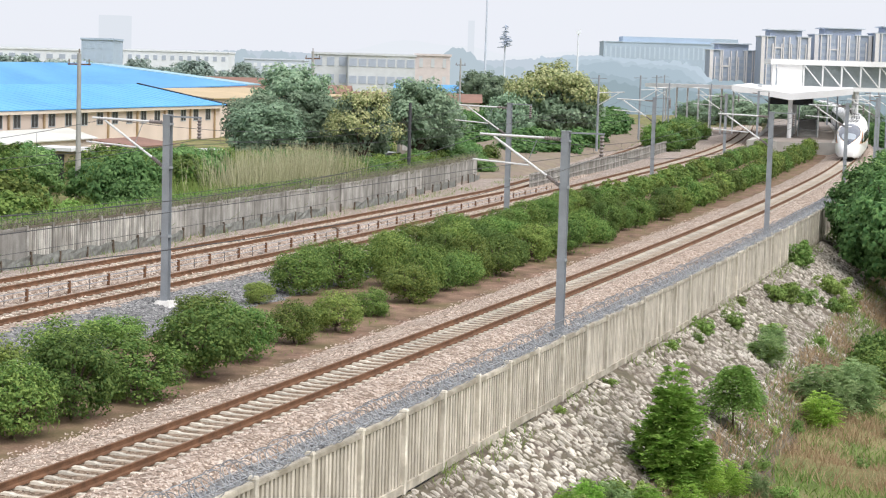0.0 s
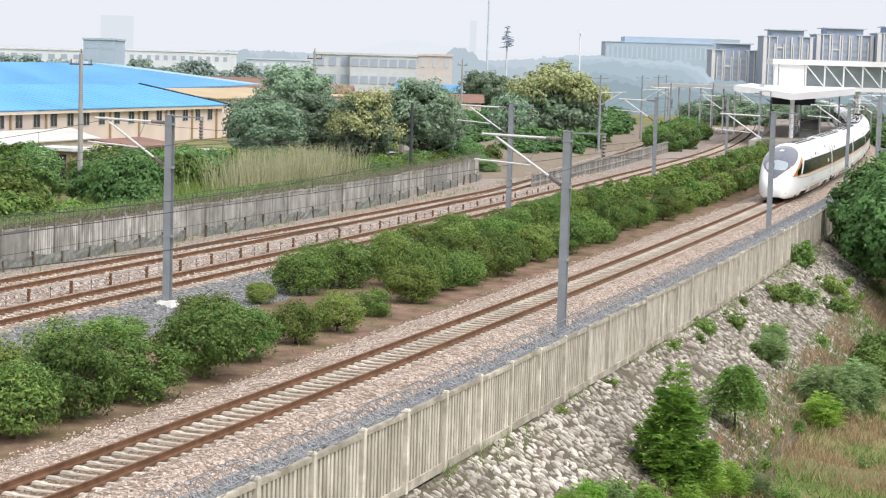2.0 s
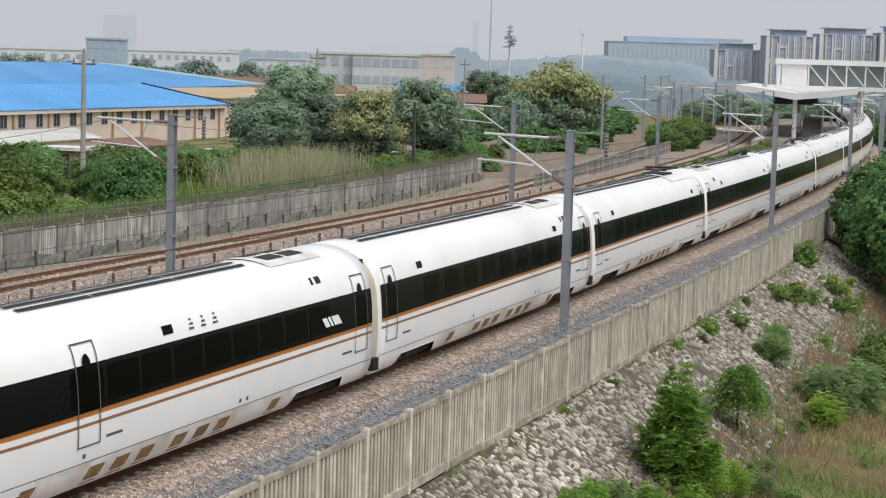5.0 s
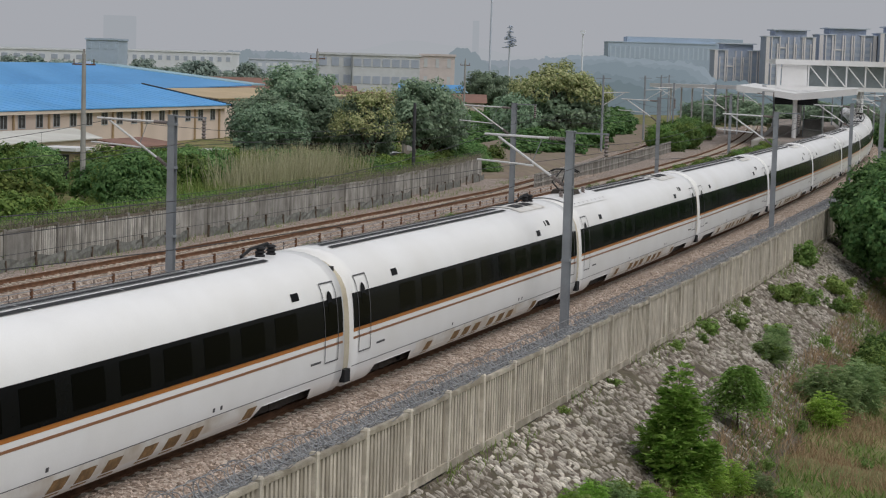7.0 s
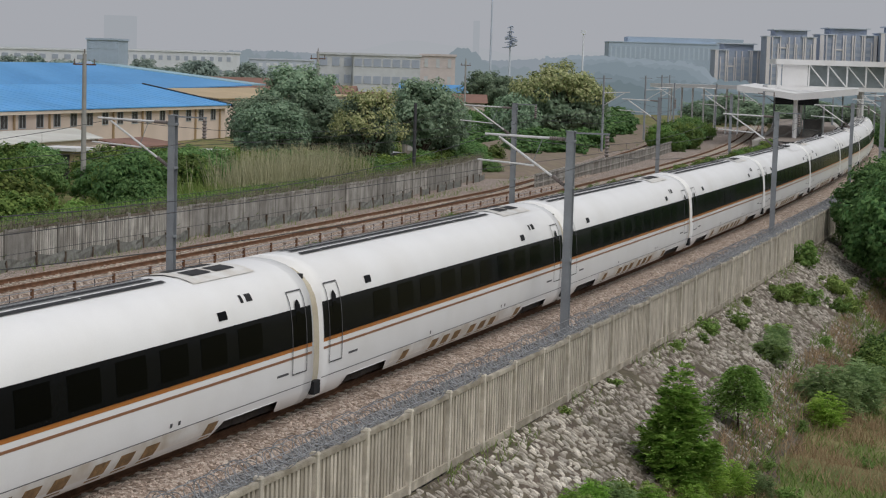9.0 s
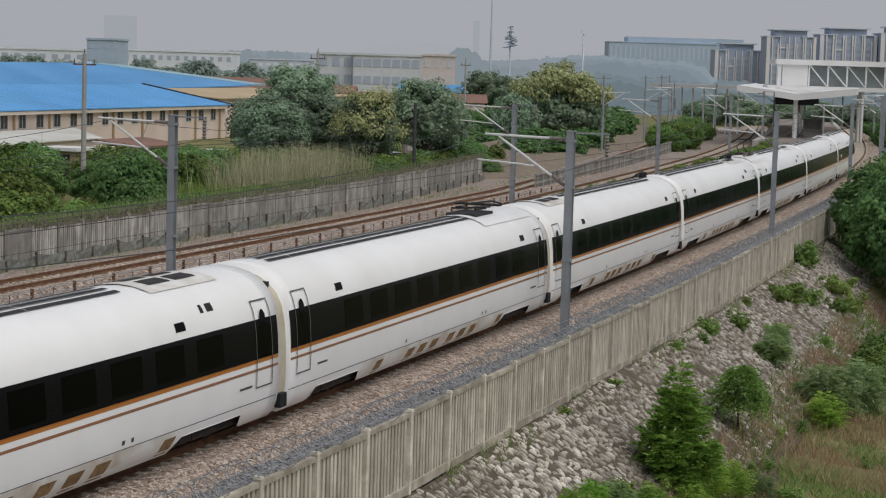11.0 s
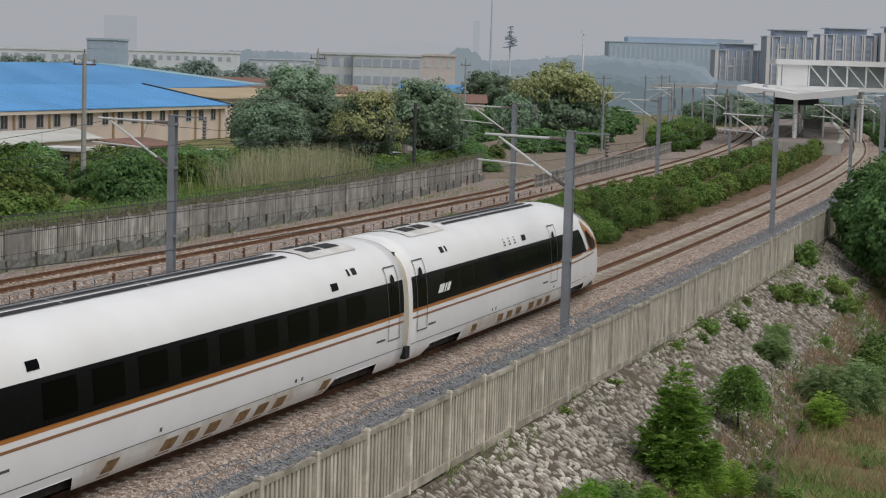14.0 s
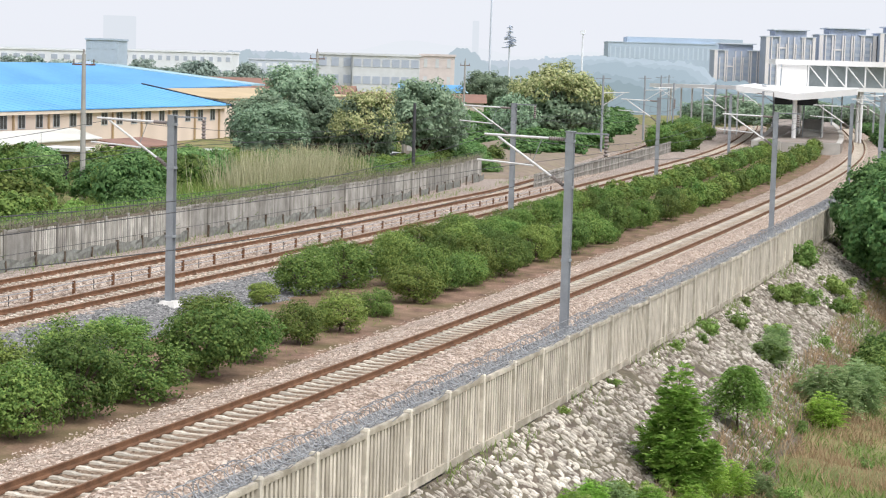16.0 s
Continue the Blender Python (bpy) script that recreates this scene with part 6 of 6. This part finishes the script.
class Hull:
    """The body's skin, in the car's space: x ahead, y to the left, z from the rail."""

    def __init__(self, length, nosed):
        self.length, self.nosed = length, nosed
        self.x0, self.x1 = -length / 2 + .28, length / 2 - (0 if nosed else .28)

    def scale(self, x):
        return section(self.length / 2 - x) if self.nosed else (4.01, 1.68, .22)

    def half(self, x, z):
        t, w, b = self.scale(x)
        zz = .22 + (z - b) / max(t - b, .01) * (4.01 - .22)
        return float(np.interp(zz, PZ, PW)) * w / 1.68

    def roof(self, x, y):
        t, w, b = self.scale(x)
        zz = float(np.interp(abs(y) * 1.68 / w, PW[::-1][:10], PZ[::-1][:10]))
        return b + (zz - .22) / (4.01 - .22) * (t - b)

    def strip(self, xa, xb, lo, hi, side, lift=.006, nx=2, nz=3):
        """A patch on the flank between two heights, which may change along it."""
        lo = lo if callable(lo) else (lambda x, c=lo: c)
        hi = hi if callable(hi) else (lambda x, c=hi: c)
        rows = []
        for i in range(nx + 1):
            x = xa + (xb - xa) * i / nx
            rows.append([(x, side * (self.half(x, z) + lift), z) for z in np.linspace(lo(x), hi(x), nz + 1)])
        if side > 0:
            rows = rows[::-1]
        return Mesh().sheet(rows[::-1])

    def slant(self, xa, xb, lo, hi, side, shift, lift=.008):
        """A leaning patch on the flank: its upper edge is shifted along the car."""
        rows = []
        for x in (xa, xb):
            rows.append([(x + shift * (z - lo) / (hi - lo), side * (self.half(x, z) + lift), z) for z in np.linspace(lo, hi, 4)])
        if side > 0:
            rows = rows[::-1]
        return Mesh().sheet(rows[::-1])

    def top(self, xa, xb, ya, yb, lift=.012, nx=2, ny=2):
        rows = [[(x, y, self.roof(x, y) + lift) for y in np.linspace(ya, yb, ny + 1)] for x in np.linspace(xa, xb, nx + 1)]
        return Mesh().sheet(rows[::-1])


def body_mesh(h):
    """The skin from end to end, cut open over the bogies."""
    xs = set(np.linspace(h.x0, h.x1, 40).tolist())
    if h.nosed:
        xs |= {h.length / 2 - d for d in (0.0, .06, .15, .25, .4, .6, .85, 1.1, 1.45, 1.8, 2.2, 2.7, 3.2, 3.8, 4.5, 5.2, 6.0, 7.0, 8.0, 9.0)}
    cuts = [(-h.length / 2 + 3.9, 1.9), (h.length / 2 - (6.2 if h.nosed else 3.9), 1.9)]
    for c, w in cuts:
        xs |= {c - w, c - w + .35, c + w - .35, c + w}
    xs = sorted(xs)
    rows = []
    for x in xs:
        foot = 0.0
        for c, w in cuts:
            foot = max(foot, .58 * min(1, max(0, (w - abs(x - c)) / .35)))
        t, w, b = h.scale(x)
        ring = []
        for pw, pz in PROF:
            z = b + (pz - .22) / 3.79 * (t - b)
            hw = pw * w / 1.68
            if z < foot:
                z, hw = foot, h.half(x, foot)
            ring.append((x, hw, z))
        full = ring + [(x, -y, z) for x, y, z in ring[-2::-1]]
        rows.append(full)
    m = Mesh().sheet(rows)
    n = len(rows[0])
    m.f.append(tuple(range(n))[::-1])
    k = (len(rows) - 1) * n
    m.f.append(tuple(range(k, k + n)))
    return m


def build_car(nosed, raised=False, folded=False, rear_gear=0, louvre=True, gangway=True):
    length = HEAD if nosed else MID
    h = Hull(length, nosed)
    car = thing("train_car", "white high-speed train car with a dark window band and orange stripe", "train car", "cars of the train")
    if nosed:
        tagged(car, "white streamlined driving car with a domed black cab window")
    part("body", body_mesh(h), M["white"], car, "glossy white body", smooth=True)
    e0 = h.x0 + .12
    e1 = (length / 2 - 4.7) if nosed else h.x1 - .12
    for side in (1, -1):
        def lo(x):
            return 1.87
        def hi(x):
            return 2.85 if not nosed else min(2.85, 1.87 + max(0.0, (e1 - x)) * .75 + .02)
        band = part("window_band", h.strip(e0, e1, lo, hi, side, .02, 66 if nosed else 24, 6), M["glass"], car, "glossy black window band", smooth=True)
        n = 9
        for i in range(n):
            a = e0 + 3.1 + i * (e1 - e0 - (6.2 if not nosed else 7.6)) / n
            part("window", h.strip(a, a + 1.35, 1.99, 2.74, side, .026, 1, 5), M["pane"], band)
        def rise(base):
            return lambda x: base + (max(0.0, x - (length / 2 - 7.0)) * .02 if nosed else 0)
        ex = length / 2 - 2.3 if nosed else e1
        part("orange_stripe", h.strip(e0, ex, rise(1.765), rise(1.866), side, .006, 20, 1), M["orange"], car, "orange stripe")
        part("brown_stripe", h.strip(e0, ex - (.6 if nosed else 0), rise(1.565), rise(1.63), side, .006, 20, 1), M["brown"], car, "thin brown stripe")
        doors = [h.x0 + .95] + ([length / 2 - 10.1] if nosed else [h.x1 - .95])
        for d in doors:
            door = part("door", h.strip(d - .42, d + .42, 1.88, 2.845, side, .027, 1, 6), M["pane"], car, "entrance door")
            for a, b, lo2, hi2 in ((d - .47, d - .43, 1.18, 3.28), (d + .43, d + .47, 1.18, 3.28), (d - .47, d + .47, 3.28, 3.315), (d - .47, d + .47, 1.145, 1.18)):
                part("seam", h.strip(a, b, lo2, hi2, side, .031, 1, 10), M["line"], door)
            part("door_window", h.strip(d - .16, d + .16, 2.5, lambda x, c=d: 3.08 - 5.5 * (x - c) ** 2, side, .033, 8, 6), M["pane"], door, "arched dark door window")
        for x in ([] if nosed else [h.x0 + (3.1 if rear_gear == 1 or folded else 5.2), h.x1 - (5.2 if rear_gear == 1 else 3.7)]):
            part("sign_window", h.strip(x - .24, x + .24, 3.02, 3.22, side, .012, 1, 2), M["pane"], car, "small dark display window")
        if louvre and not folded:
            lx = h.x1 - 3.6 if rear_gear == 1 else h.x0 + 3.5
            for x, w in ((lx, .17), (lx + .42, .08)):
                part("side_louvre", h.strip(x - w, x + w, 3.30, 3.48, side, .010, 1, 2), M["black"], car, "small dark louvre")
        if nosed:
            part("sign_window", h.strip(length / 2 - 14.1, length / 2 - 13.6, 3.02, 3.22, side, .012, 1, 2), M["pane"], car, "small dark display window")
            for k in range(3):
                x = length / 2 - 15.0 - k * .62
                for q in range(3):
                    part("mark", h.strip(x - .13 + .03 * q, x + .13 - .05 * q, 3.0 + .10 * q, 3.05 + .10 * q, side, .012, 1, 1), M["line"], car, "grey bar-like mark")
            # plain white marks on the band
            x = h.x0 + 2.4
            for a, b, l2, h2 in ((.0, .50, 2.12, 2.38), (.58, .74, 2.12, 2.38), (.82, 1.12, 2.12, 2.38)):
                part("white_mark", h.slant(x + a + (l2 - 2.12), x + b + (l2 - 2.12), l2, h2, side, h2 - l2, .034), M["white"], car, "white slanting mark")
        for k in range(6):
            x = -3.2 + k * 1.12 + (.5 if k > 2 else 0)
            part("skirt_grille", h.slant(x - .36, x + .30, .30, .66, side, -.22, .012), M["grille"], car, "rust-brown skirt grille")
        for x in (-6.2, 5.6):
            part("skirt_grille", h.slant(x - .30, x + .26, .30, .66, side, -.22, .012), M["grille"], car, "rust-brown skirt grille")
        sk0, sk1 = -length / 2 + 5.85, length / 2 - (8.15 if nosed else 5.85)
        part("skirt", h.strip(sk0, sk1, .25, .785, side, .004, 12, 3), M["skirt"], car, "stained white skirt", smooth=True)
        part("skirt_seam", h.strip(h.x0 + .1, (length / 2 - 3.0) if nosed else h.x1 - .1, .79, .81, side, .005, 12, 1), M["line"], car)
        for x in (-4.6, -4.2, 3.3):
            part("hatch", h.strip(x - .06, x + .06, .9, 1.0, side, .009, 1, 1), M["line"], car)
        for a in (h.x0 + 1.95, h.x1 - (11.2 if nosed else 2.3)):
            part("number_marks", h.strip(a - .35, a + .35, 1.2, 1.26, side, .008, 1, 1), M["line"], car, "small grey lettering-like bars")
    # roof
    ra, rb = h.x0 + 6.2, (length / 2 - 9.2 if nosed else h.x1 - 1.2)
    if rear_gear == 1:
        ra, rb = h.x0 + 2.6, h.x1 - 6.2
    if raised:
        rb = h.x1 - 6.6
    for y in (.14, -.14, .46, -.46):
        part("roof_strip", h.top(ra, rb, y - .075, y + .075, .03, 2, 1), M["roof_grey"], car, "long dark roof strip")
    for x in np.arange(ra + 3.9, rb - .5, 3.9):
        part("roof_joint", h.top(x, x + .03, -.6, .6, .036, 1, 8), M["white"], car)
    if not folded:
        ux = h.x1 - 7.6 if rear_gear == 1 else h.x0
        unit = part("roof_unit", h.top(ux + 2.0, ux + 5.4, -.85, .85, .03, 1, 10), M["skirt"], car, "off-white roof cooling unit")
        for k in range(2):
            for ya, yb in ((-.52, -.10), (.10, .52)):
                x = ux + 2.5 + k * 1.3
                part("fan_grille", h.top(x, x + 1.05, ya, yb, .045, 1, 4), M["roof_grey"], unit, "dark roof grille")
    if folded:
        well = part("pantograph_well", h.top(h.x0 + .5, h.x0 + 6.2, -1.1, 1.1, .04, 2, 12), M["white"], car, "recessed roof fairing")
        part("well_floor", Mesh().box((h.x0 + 3.6, -.55, 3.99), (h.x0 + 5.6, .55, 4.085)), M["roof_grey"], well)
        arm = Mesh()
        for y in (-.42, .42):
            arm.tube([(h.x0 + 3.4, y * .5, 4.14), (h.x0 + 5.3, y, 4.24)], .035, 6)
            arm.tube([(h.x0 + 3.6, y, 4.22), (h.x0 + 5.4, y * .6, 4.30)], .03, 6)
        arm.tube([(h.x0 + 3.5, -.85, 4.3), (h.x0 + 3.5, .85, 4.3)], .035, 6).tube([(h.x0 + 3.8, -.85, 4.3), (h.x0 + 3.8, .85, 4.3)], .035, 6)
        part("folded_pantograph", arm, M["black"], car, "folded dark pantograph")
        for x in (1.2, 1.9, 2.7):
            part("roof_insulator", Mesh().tube([(h.x0 + x, -.35, 3.98 + .04 * i) for i in range(7)], [.10 if i % 2 else .06 for i in range(7)], 10), M["insulator"], car)
        part("roof_cable", Mesh().tube([(h.x0 + 3.3, -.35, 4.3), (h.x0 + 2.2, -.4, 4.26), (h.x0 + 1.0, -.35, 4.24), (h.x0 + .2, -.2, 4.12)], .035, 6), M["black"], car, "black roof cable")
    if rear_gear:
        for x in (1.3, 2.0):
            part("roof_insulator", Mesh().tube([(h.x0 + x, 0, 3.98 + .05 * i) for i in range(7)], [.15 if i % 2 else .09 for i in range(7)], 10), M["black"], car)
        part("roof_cable", Mesh().tube([(h.x0 + 3.4, .1, 4.12), (h.x0 + 2.6, 0, 4.26), (h.x0 + 1.3, -.1, 4.30), (h.x0 + .6, -.5, 4.12), (h.x0 + .5, -.8, 3.9)], .045, 6), M["black"], car, "black roof cable")
    if raised:
        fair = part("pantograph_fairing", h.top(h.x1 - 6.4, h.x1 - .1, -1.15, 1.15, .05, 2, 12), M["white"], car, "white roof fairing")
        for k in range(9):
            for y in (-1.05, 1.05):
                part("bolt", h.top(h.x1 - 6.1 + k * .7, h.x1 - 6.02 + k * .7, y - .03, y + .03, .06, 1, 1), M["line"], fair)
        pan = Mesh()
        for y in (-.3, .3):
            pan.tube([(h.x1 - 3.6, y, 4.18), (h.x1 - 2.2, y * .7, 4.58)], .035, 6)
            pan.tube([(h.x1 - 2.2, y * .7, 4.58), (h.x1 - 3.2, y * .3, 5.02)], .025, 6)
        for q in (0, .35):
            pan.tube([(h.x1 - 3.2 - q, -.62, 4.94), (h.x1 - 3.2 - q, -.42, 5.05), (h.x1 - 3.2 - q, .42, 5.05), (h.x1 - 3.2 - q, .62, 4.94)], .028, 6)
        part("raised_pantograph", pan, M["black"], car, "raised dark pantograph")
        part("pantograph_base", Mesh().box((h.x1 - 4.2, -.5, 4.02), (h.x1 - 3.0, .5, 4.2), taper=.85), M["under"], car, "dark pantograph base")
        for x in (-1.4, -2.3, -5.0):
            part("roof_insulator", Mesh().tube([(h.x1 + x, .4, 3.98 + .04 * i) for i in range(8)], [.11 if i % 2 else .06 for i in range(8)], 10), M["insulator"], car)
    # gangway behind, bogies and underframe
    if gangway:
        rows = []
        for x in (-length / 2 - .27, -length / 2 - .12, -length / 2 + .12, -length / 2 + .27):
            k = .955 if abs(x + length / 2) > .2 else .94
            full = [(x, w * k, .55 + (z - .55) * k) for w, z in PROF if z > .5] + [(x, -w * k, .55 + (z - .55) * k) for w, z in PROF[::-1] if z > .5]
            rows.append(full)
        gang = part("gangway", Mesh().sheet(rows[::-1]), M["gang"], car, "stained cream gangway bellows", smooth=True)
        for side in (1, -1):
            part("step_box", Mesh().box((-length / 2 - .2, side * 1.6 - .08, .42), (-length / 2 + .2, side * 1.6 + .08, .78)), M["black"], gang)
            part("roof_hook", Mesh().box((-length / 2 - .2, side * 1.02 - .09, 3.42), (-length / 2 + .16, side * 1.02 + .09, 3.60)), M["black"], gang)
    part("underframe", Mesh().box((h.x0 + .1, -1.3, .28), (h.x1 - (2.6 if nosed else .1), 1.3, .95)), M["under"], car, "dusty dark underframe")
    for c in (-length / 2 + 3.9, length / 2 - (6.2 if nosed else 3.9)):
        bogie = part("bogie", Mesh().box((c - 1.75, -1.28, .42), (c + 1.75, 1.28, .62)).box((c - .5, -1.32, .28), (c + .5, 1.32, .5)), M["under"], car, "dusty dark bogie frame")
        for x in (c - 1.25, c + 1.25):
            for side in (.7525, -.7525):
                wl_ = Mesh().tube([(x, side - .065, .43), (x, side + .065, .43)], .43, 24)
                part("wheel", wl_, M["under"], bogie, "dark steel wheel")
            part("axle_box", Mesh().box((x - .2, -1.3, .3), (x + .2, -1.05, .58)), M["black"], bogie)
            part("axle_box", Mesh().box((x - .2, 1.05, .3), (x + .2, 1.3, .58)), M["black"], bogie)
    if nosed:
        T = length / 2
        def dome(d0, d1, wide, lift, power=.6, skew=.8, n=26, m=14, centre=0.0):
            rows = []
            for i in range(n + 1):
                u = i / n
                d = d0 + (d1 - d0) * u
                half = wide * (max(0.0, math.sin(math.pi * min(1, max(0, u ** skew)))) ** power if power else (math.sin(math.pi / 2 * u / .4) ** .62 if u < .4 else math.sqrt(max(0.0, 1 - ((u - .4) / .6) ** 2))))
                t, w, b = section(d)
                row = []
                for j in range(m + 1):
                    v = centre + half * (2 * j / m - 1)
                    # arc over the roof: 0 at the middle, 1 at the waist
                    a = abs(v)
                    idx = np.linspace(0, 1, 10)
                    pw, pz = float(np.interp(a, idx, PW[::-1][:10])), float(np.interp(a, idx, PZ[::-1][:10]))
                    z = b + (pz - .22) / 3.79 * (t - b)
                    # push out along the slope
                    t2 = section(d + .1)[0]
                    sl = math.atan2(t2 - t, .1)
                    row.append((T - d + lift * math.sin(sl), math.copysign(pw * w / 1.68 + lift * min(1, a * 1.3), v) if a > 1e-6 else 0, z + lift * math.cos(sl)))
                rows.append(row)
            return Mesh().sheet(rows)
        def rim(d0, d1, wide, edge, side, lift, n=60):
            rows = []
            for i in range(3, n - 1):
                u = i / n
                half = wide * (math.sin(math.pi / 2 * u / .4) ** .62 if u < .4 else math.sqrt(max(0.0, 1 - ((u - .4) / .6) ** 2)))
                d = d0 + (d1 - d0) * u
                t, w, b = section(d)
                row = []
                for a in (half - .004, half + edge):
                    idx = np.linspace(0, 1, 10)
                    pw, pz = float(np.interp(a, idx, PW[::-1][:10])), float(np.interp(a, idx, PZ[::-1][:10]))
                    row.append((T - d, side * (pw * w / 1.68 + lift * min(1, a * 1.3)), b + (pz - .22) / 3.79 * (t - b) + lift))
                rows.append(row if side > 0 else row[::-1])
            return Mesh().sheet(rows)
        for side in (1, -1):
            part("gold_rim", rim(.28, 6.4, .46, .018, side, .018), M["gold"], car, "gold line round the cab glazing", smooth=True)
        cab = part("cab_dome", dome(.28, 6.4, .46, .02, 0, 1, 70, 20), M["shield"], car, "domed cab glazing, sky reflection in its blue-grey colour", smooth=True)
        part("windscreen", dome(.98, 2.15, .31, .035, .14, 1.0, 18, 10), M["screen"], cab, "windscreen with a pale reflection in its colour", smooth=True)
        part("wiper", dome(1.0, 1.7, .014, .05, .3, 1, 6, 2, -.07), M["black"], cab)
        part("roof_lamp", dome(4.0, 4.6, .05, .035, .4, 1, 6, 6), M["lamp_glass"], cab, "white marker lamp", smooth=True)
        for q in (-.45, .45):
            part("headlamp", dome(1.45, 2.1, .04, .035, .5, 1, 8, 6, q), M["lamp_glass"], cab, "white headlamp lens", smooth=True)
        part("nose_mark", dome(.62, .74, .06, .035, .3, 1, 4, 6), M["line"], cab)
        part("nose_seam", Mesh().add([(T - .30 + .03, y, .62) for y in (-.9, .9)] + [(T - .30 + .03, y, .64) for y in (-.9, .9)], [(0, 1, 3, 2)]), M["line"], car)
        def eye(x, up):
            d = T - x
            u = (d - 3.75) / 1.05
            return float(np.interp(d, [2.7, 3.75, 4.8], [2.0, 2.13, 2.66])) + up * (.25 * math.sqrt(max(0.0, 1 - u * u)) + .002)
        for side in (1, -1):
            # orange flame with the cab side window in it
            fl = part("orange_flash", h.strip(T - 5.3, T - 1.5, lambda x: 1.80 + max(0, (T - 3.9 - x)) * .80, lambda x: 1.81 + max(0.0, (T - 1.5 - x)) * .365, side, .022, 24, 6), M["orange"], car, "orange flame-shaped patch", smooth=True)
            part("cab_window", h.strip(T - 4.8, T - 2.7, lambda x: eye(x, -1), lambda x: eye(x, 1), side, .04, 24, 6), M["pane"], fl, "dark slanting cab window", smooth=True)
    return car


CARS = []
kinds = {}
PLAN = ["head"] + ["plain", "folded", "bushing", "rear", "raised", "plain", "plain", "plain", "plain", "folded", "bushing", "rear", "raised", "plain"] + ["tail"]
for kind in PLAN:
    if kind not in kinds:
        kinds[kind] = build_car(kind in ("head", "tail"), kind == "raised", kind == "folded", {"bushing": 1, "rear": 2}.get(kind, 0), gangway=kind != "tail")
        CARS.append(kinds[kind])
    else:
        CARS.append(copy_thing(kinds[kind], Matrix()))


def front_at(t):
    """Where along the line the train's nose is."""
    return 35.7 - 38.6 * (t - 4.0)


def motions():
    steps = [i * .25 for i in range(65)]
    for i, car in enumerate(CARS):
        length = HEAD if i in (0, 15) else MID
        rear = HEAD + MID * i if i < 15 else 2 * HEAD + MID * 14
        middle = rear - length / 2
        rows = []
        for t in steps:
            s = front_at(t) + middle
            a, b = along(s - 8.6), along(s + 8.6)
            d = a - b
            turn = math.atan2(d.y, d.x) + (math.pi if i == 15 else 0)
            rows.append((t, Matrix.Translation((a + b) / 2) @ Matrix.Rotation(turn, 4, "Z")))
        walk(car, rows)


motions()
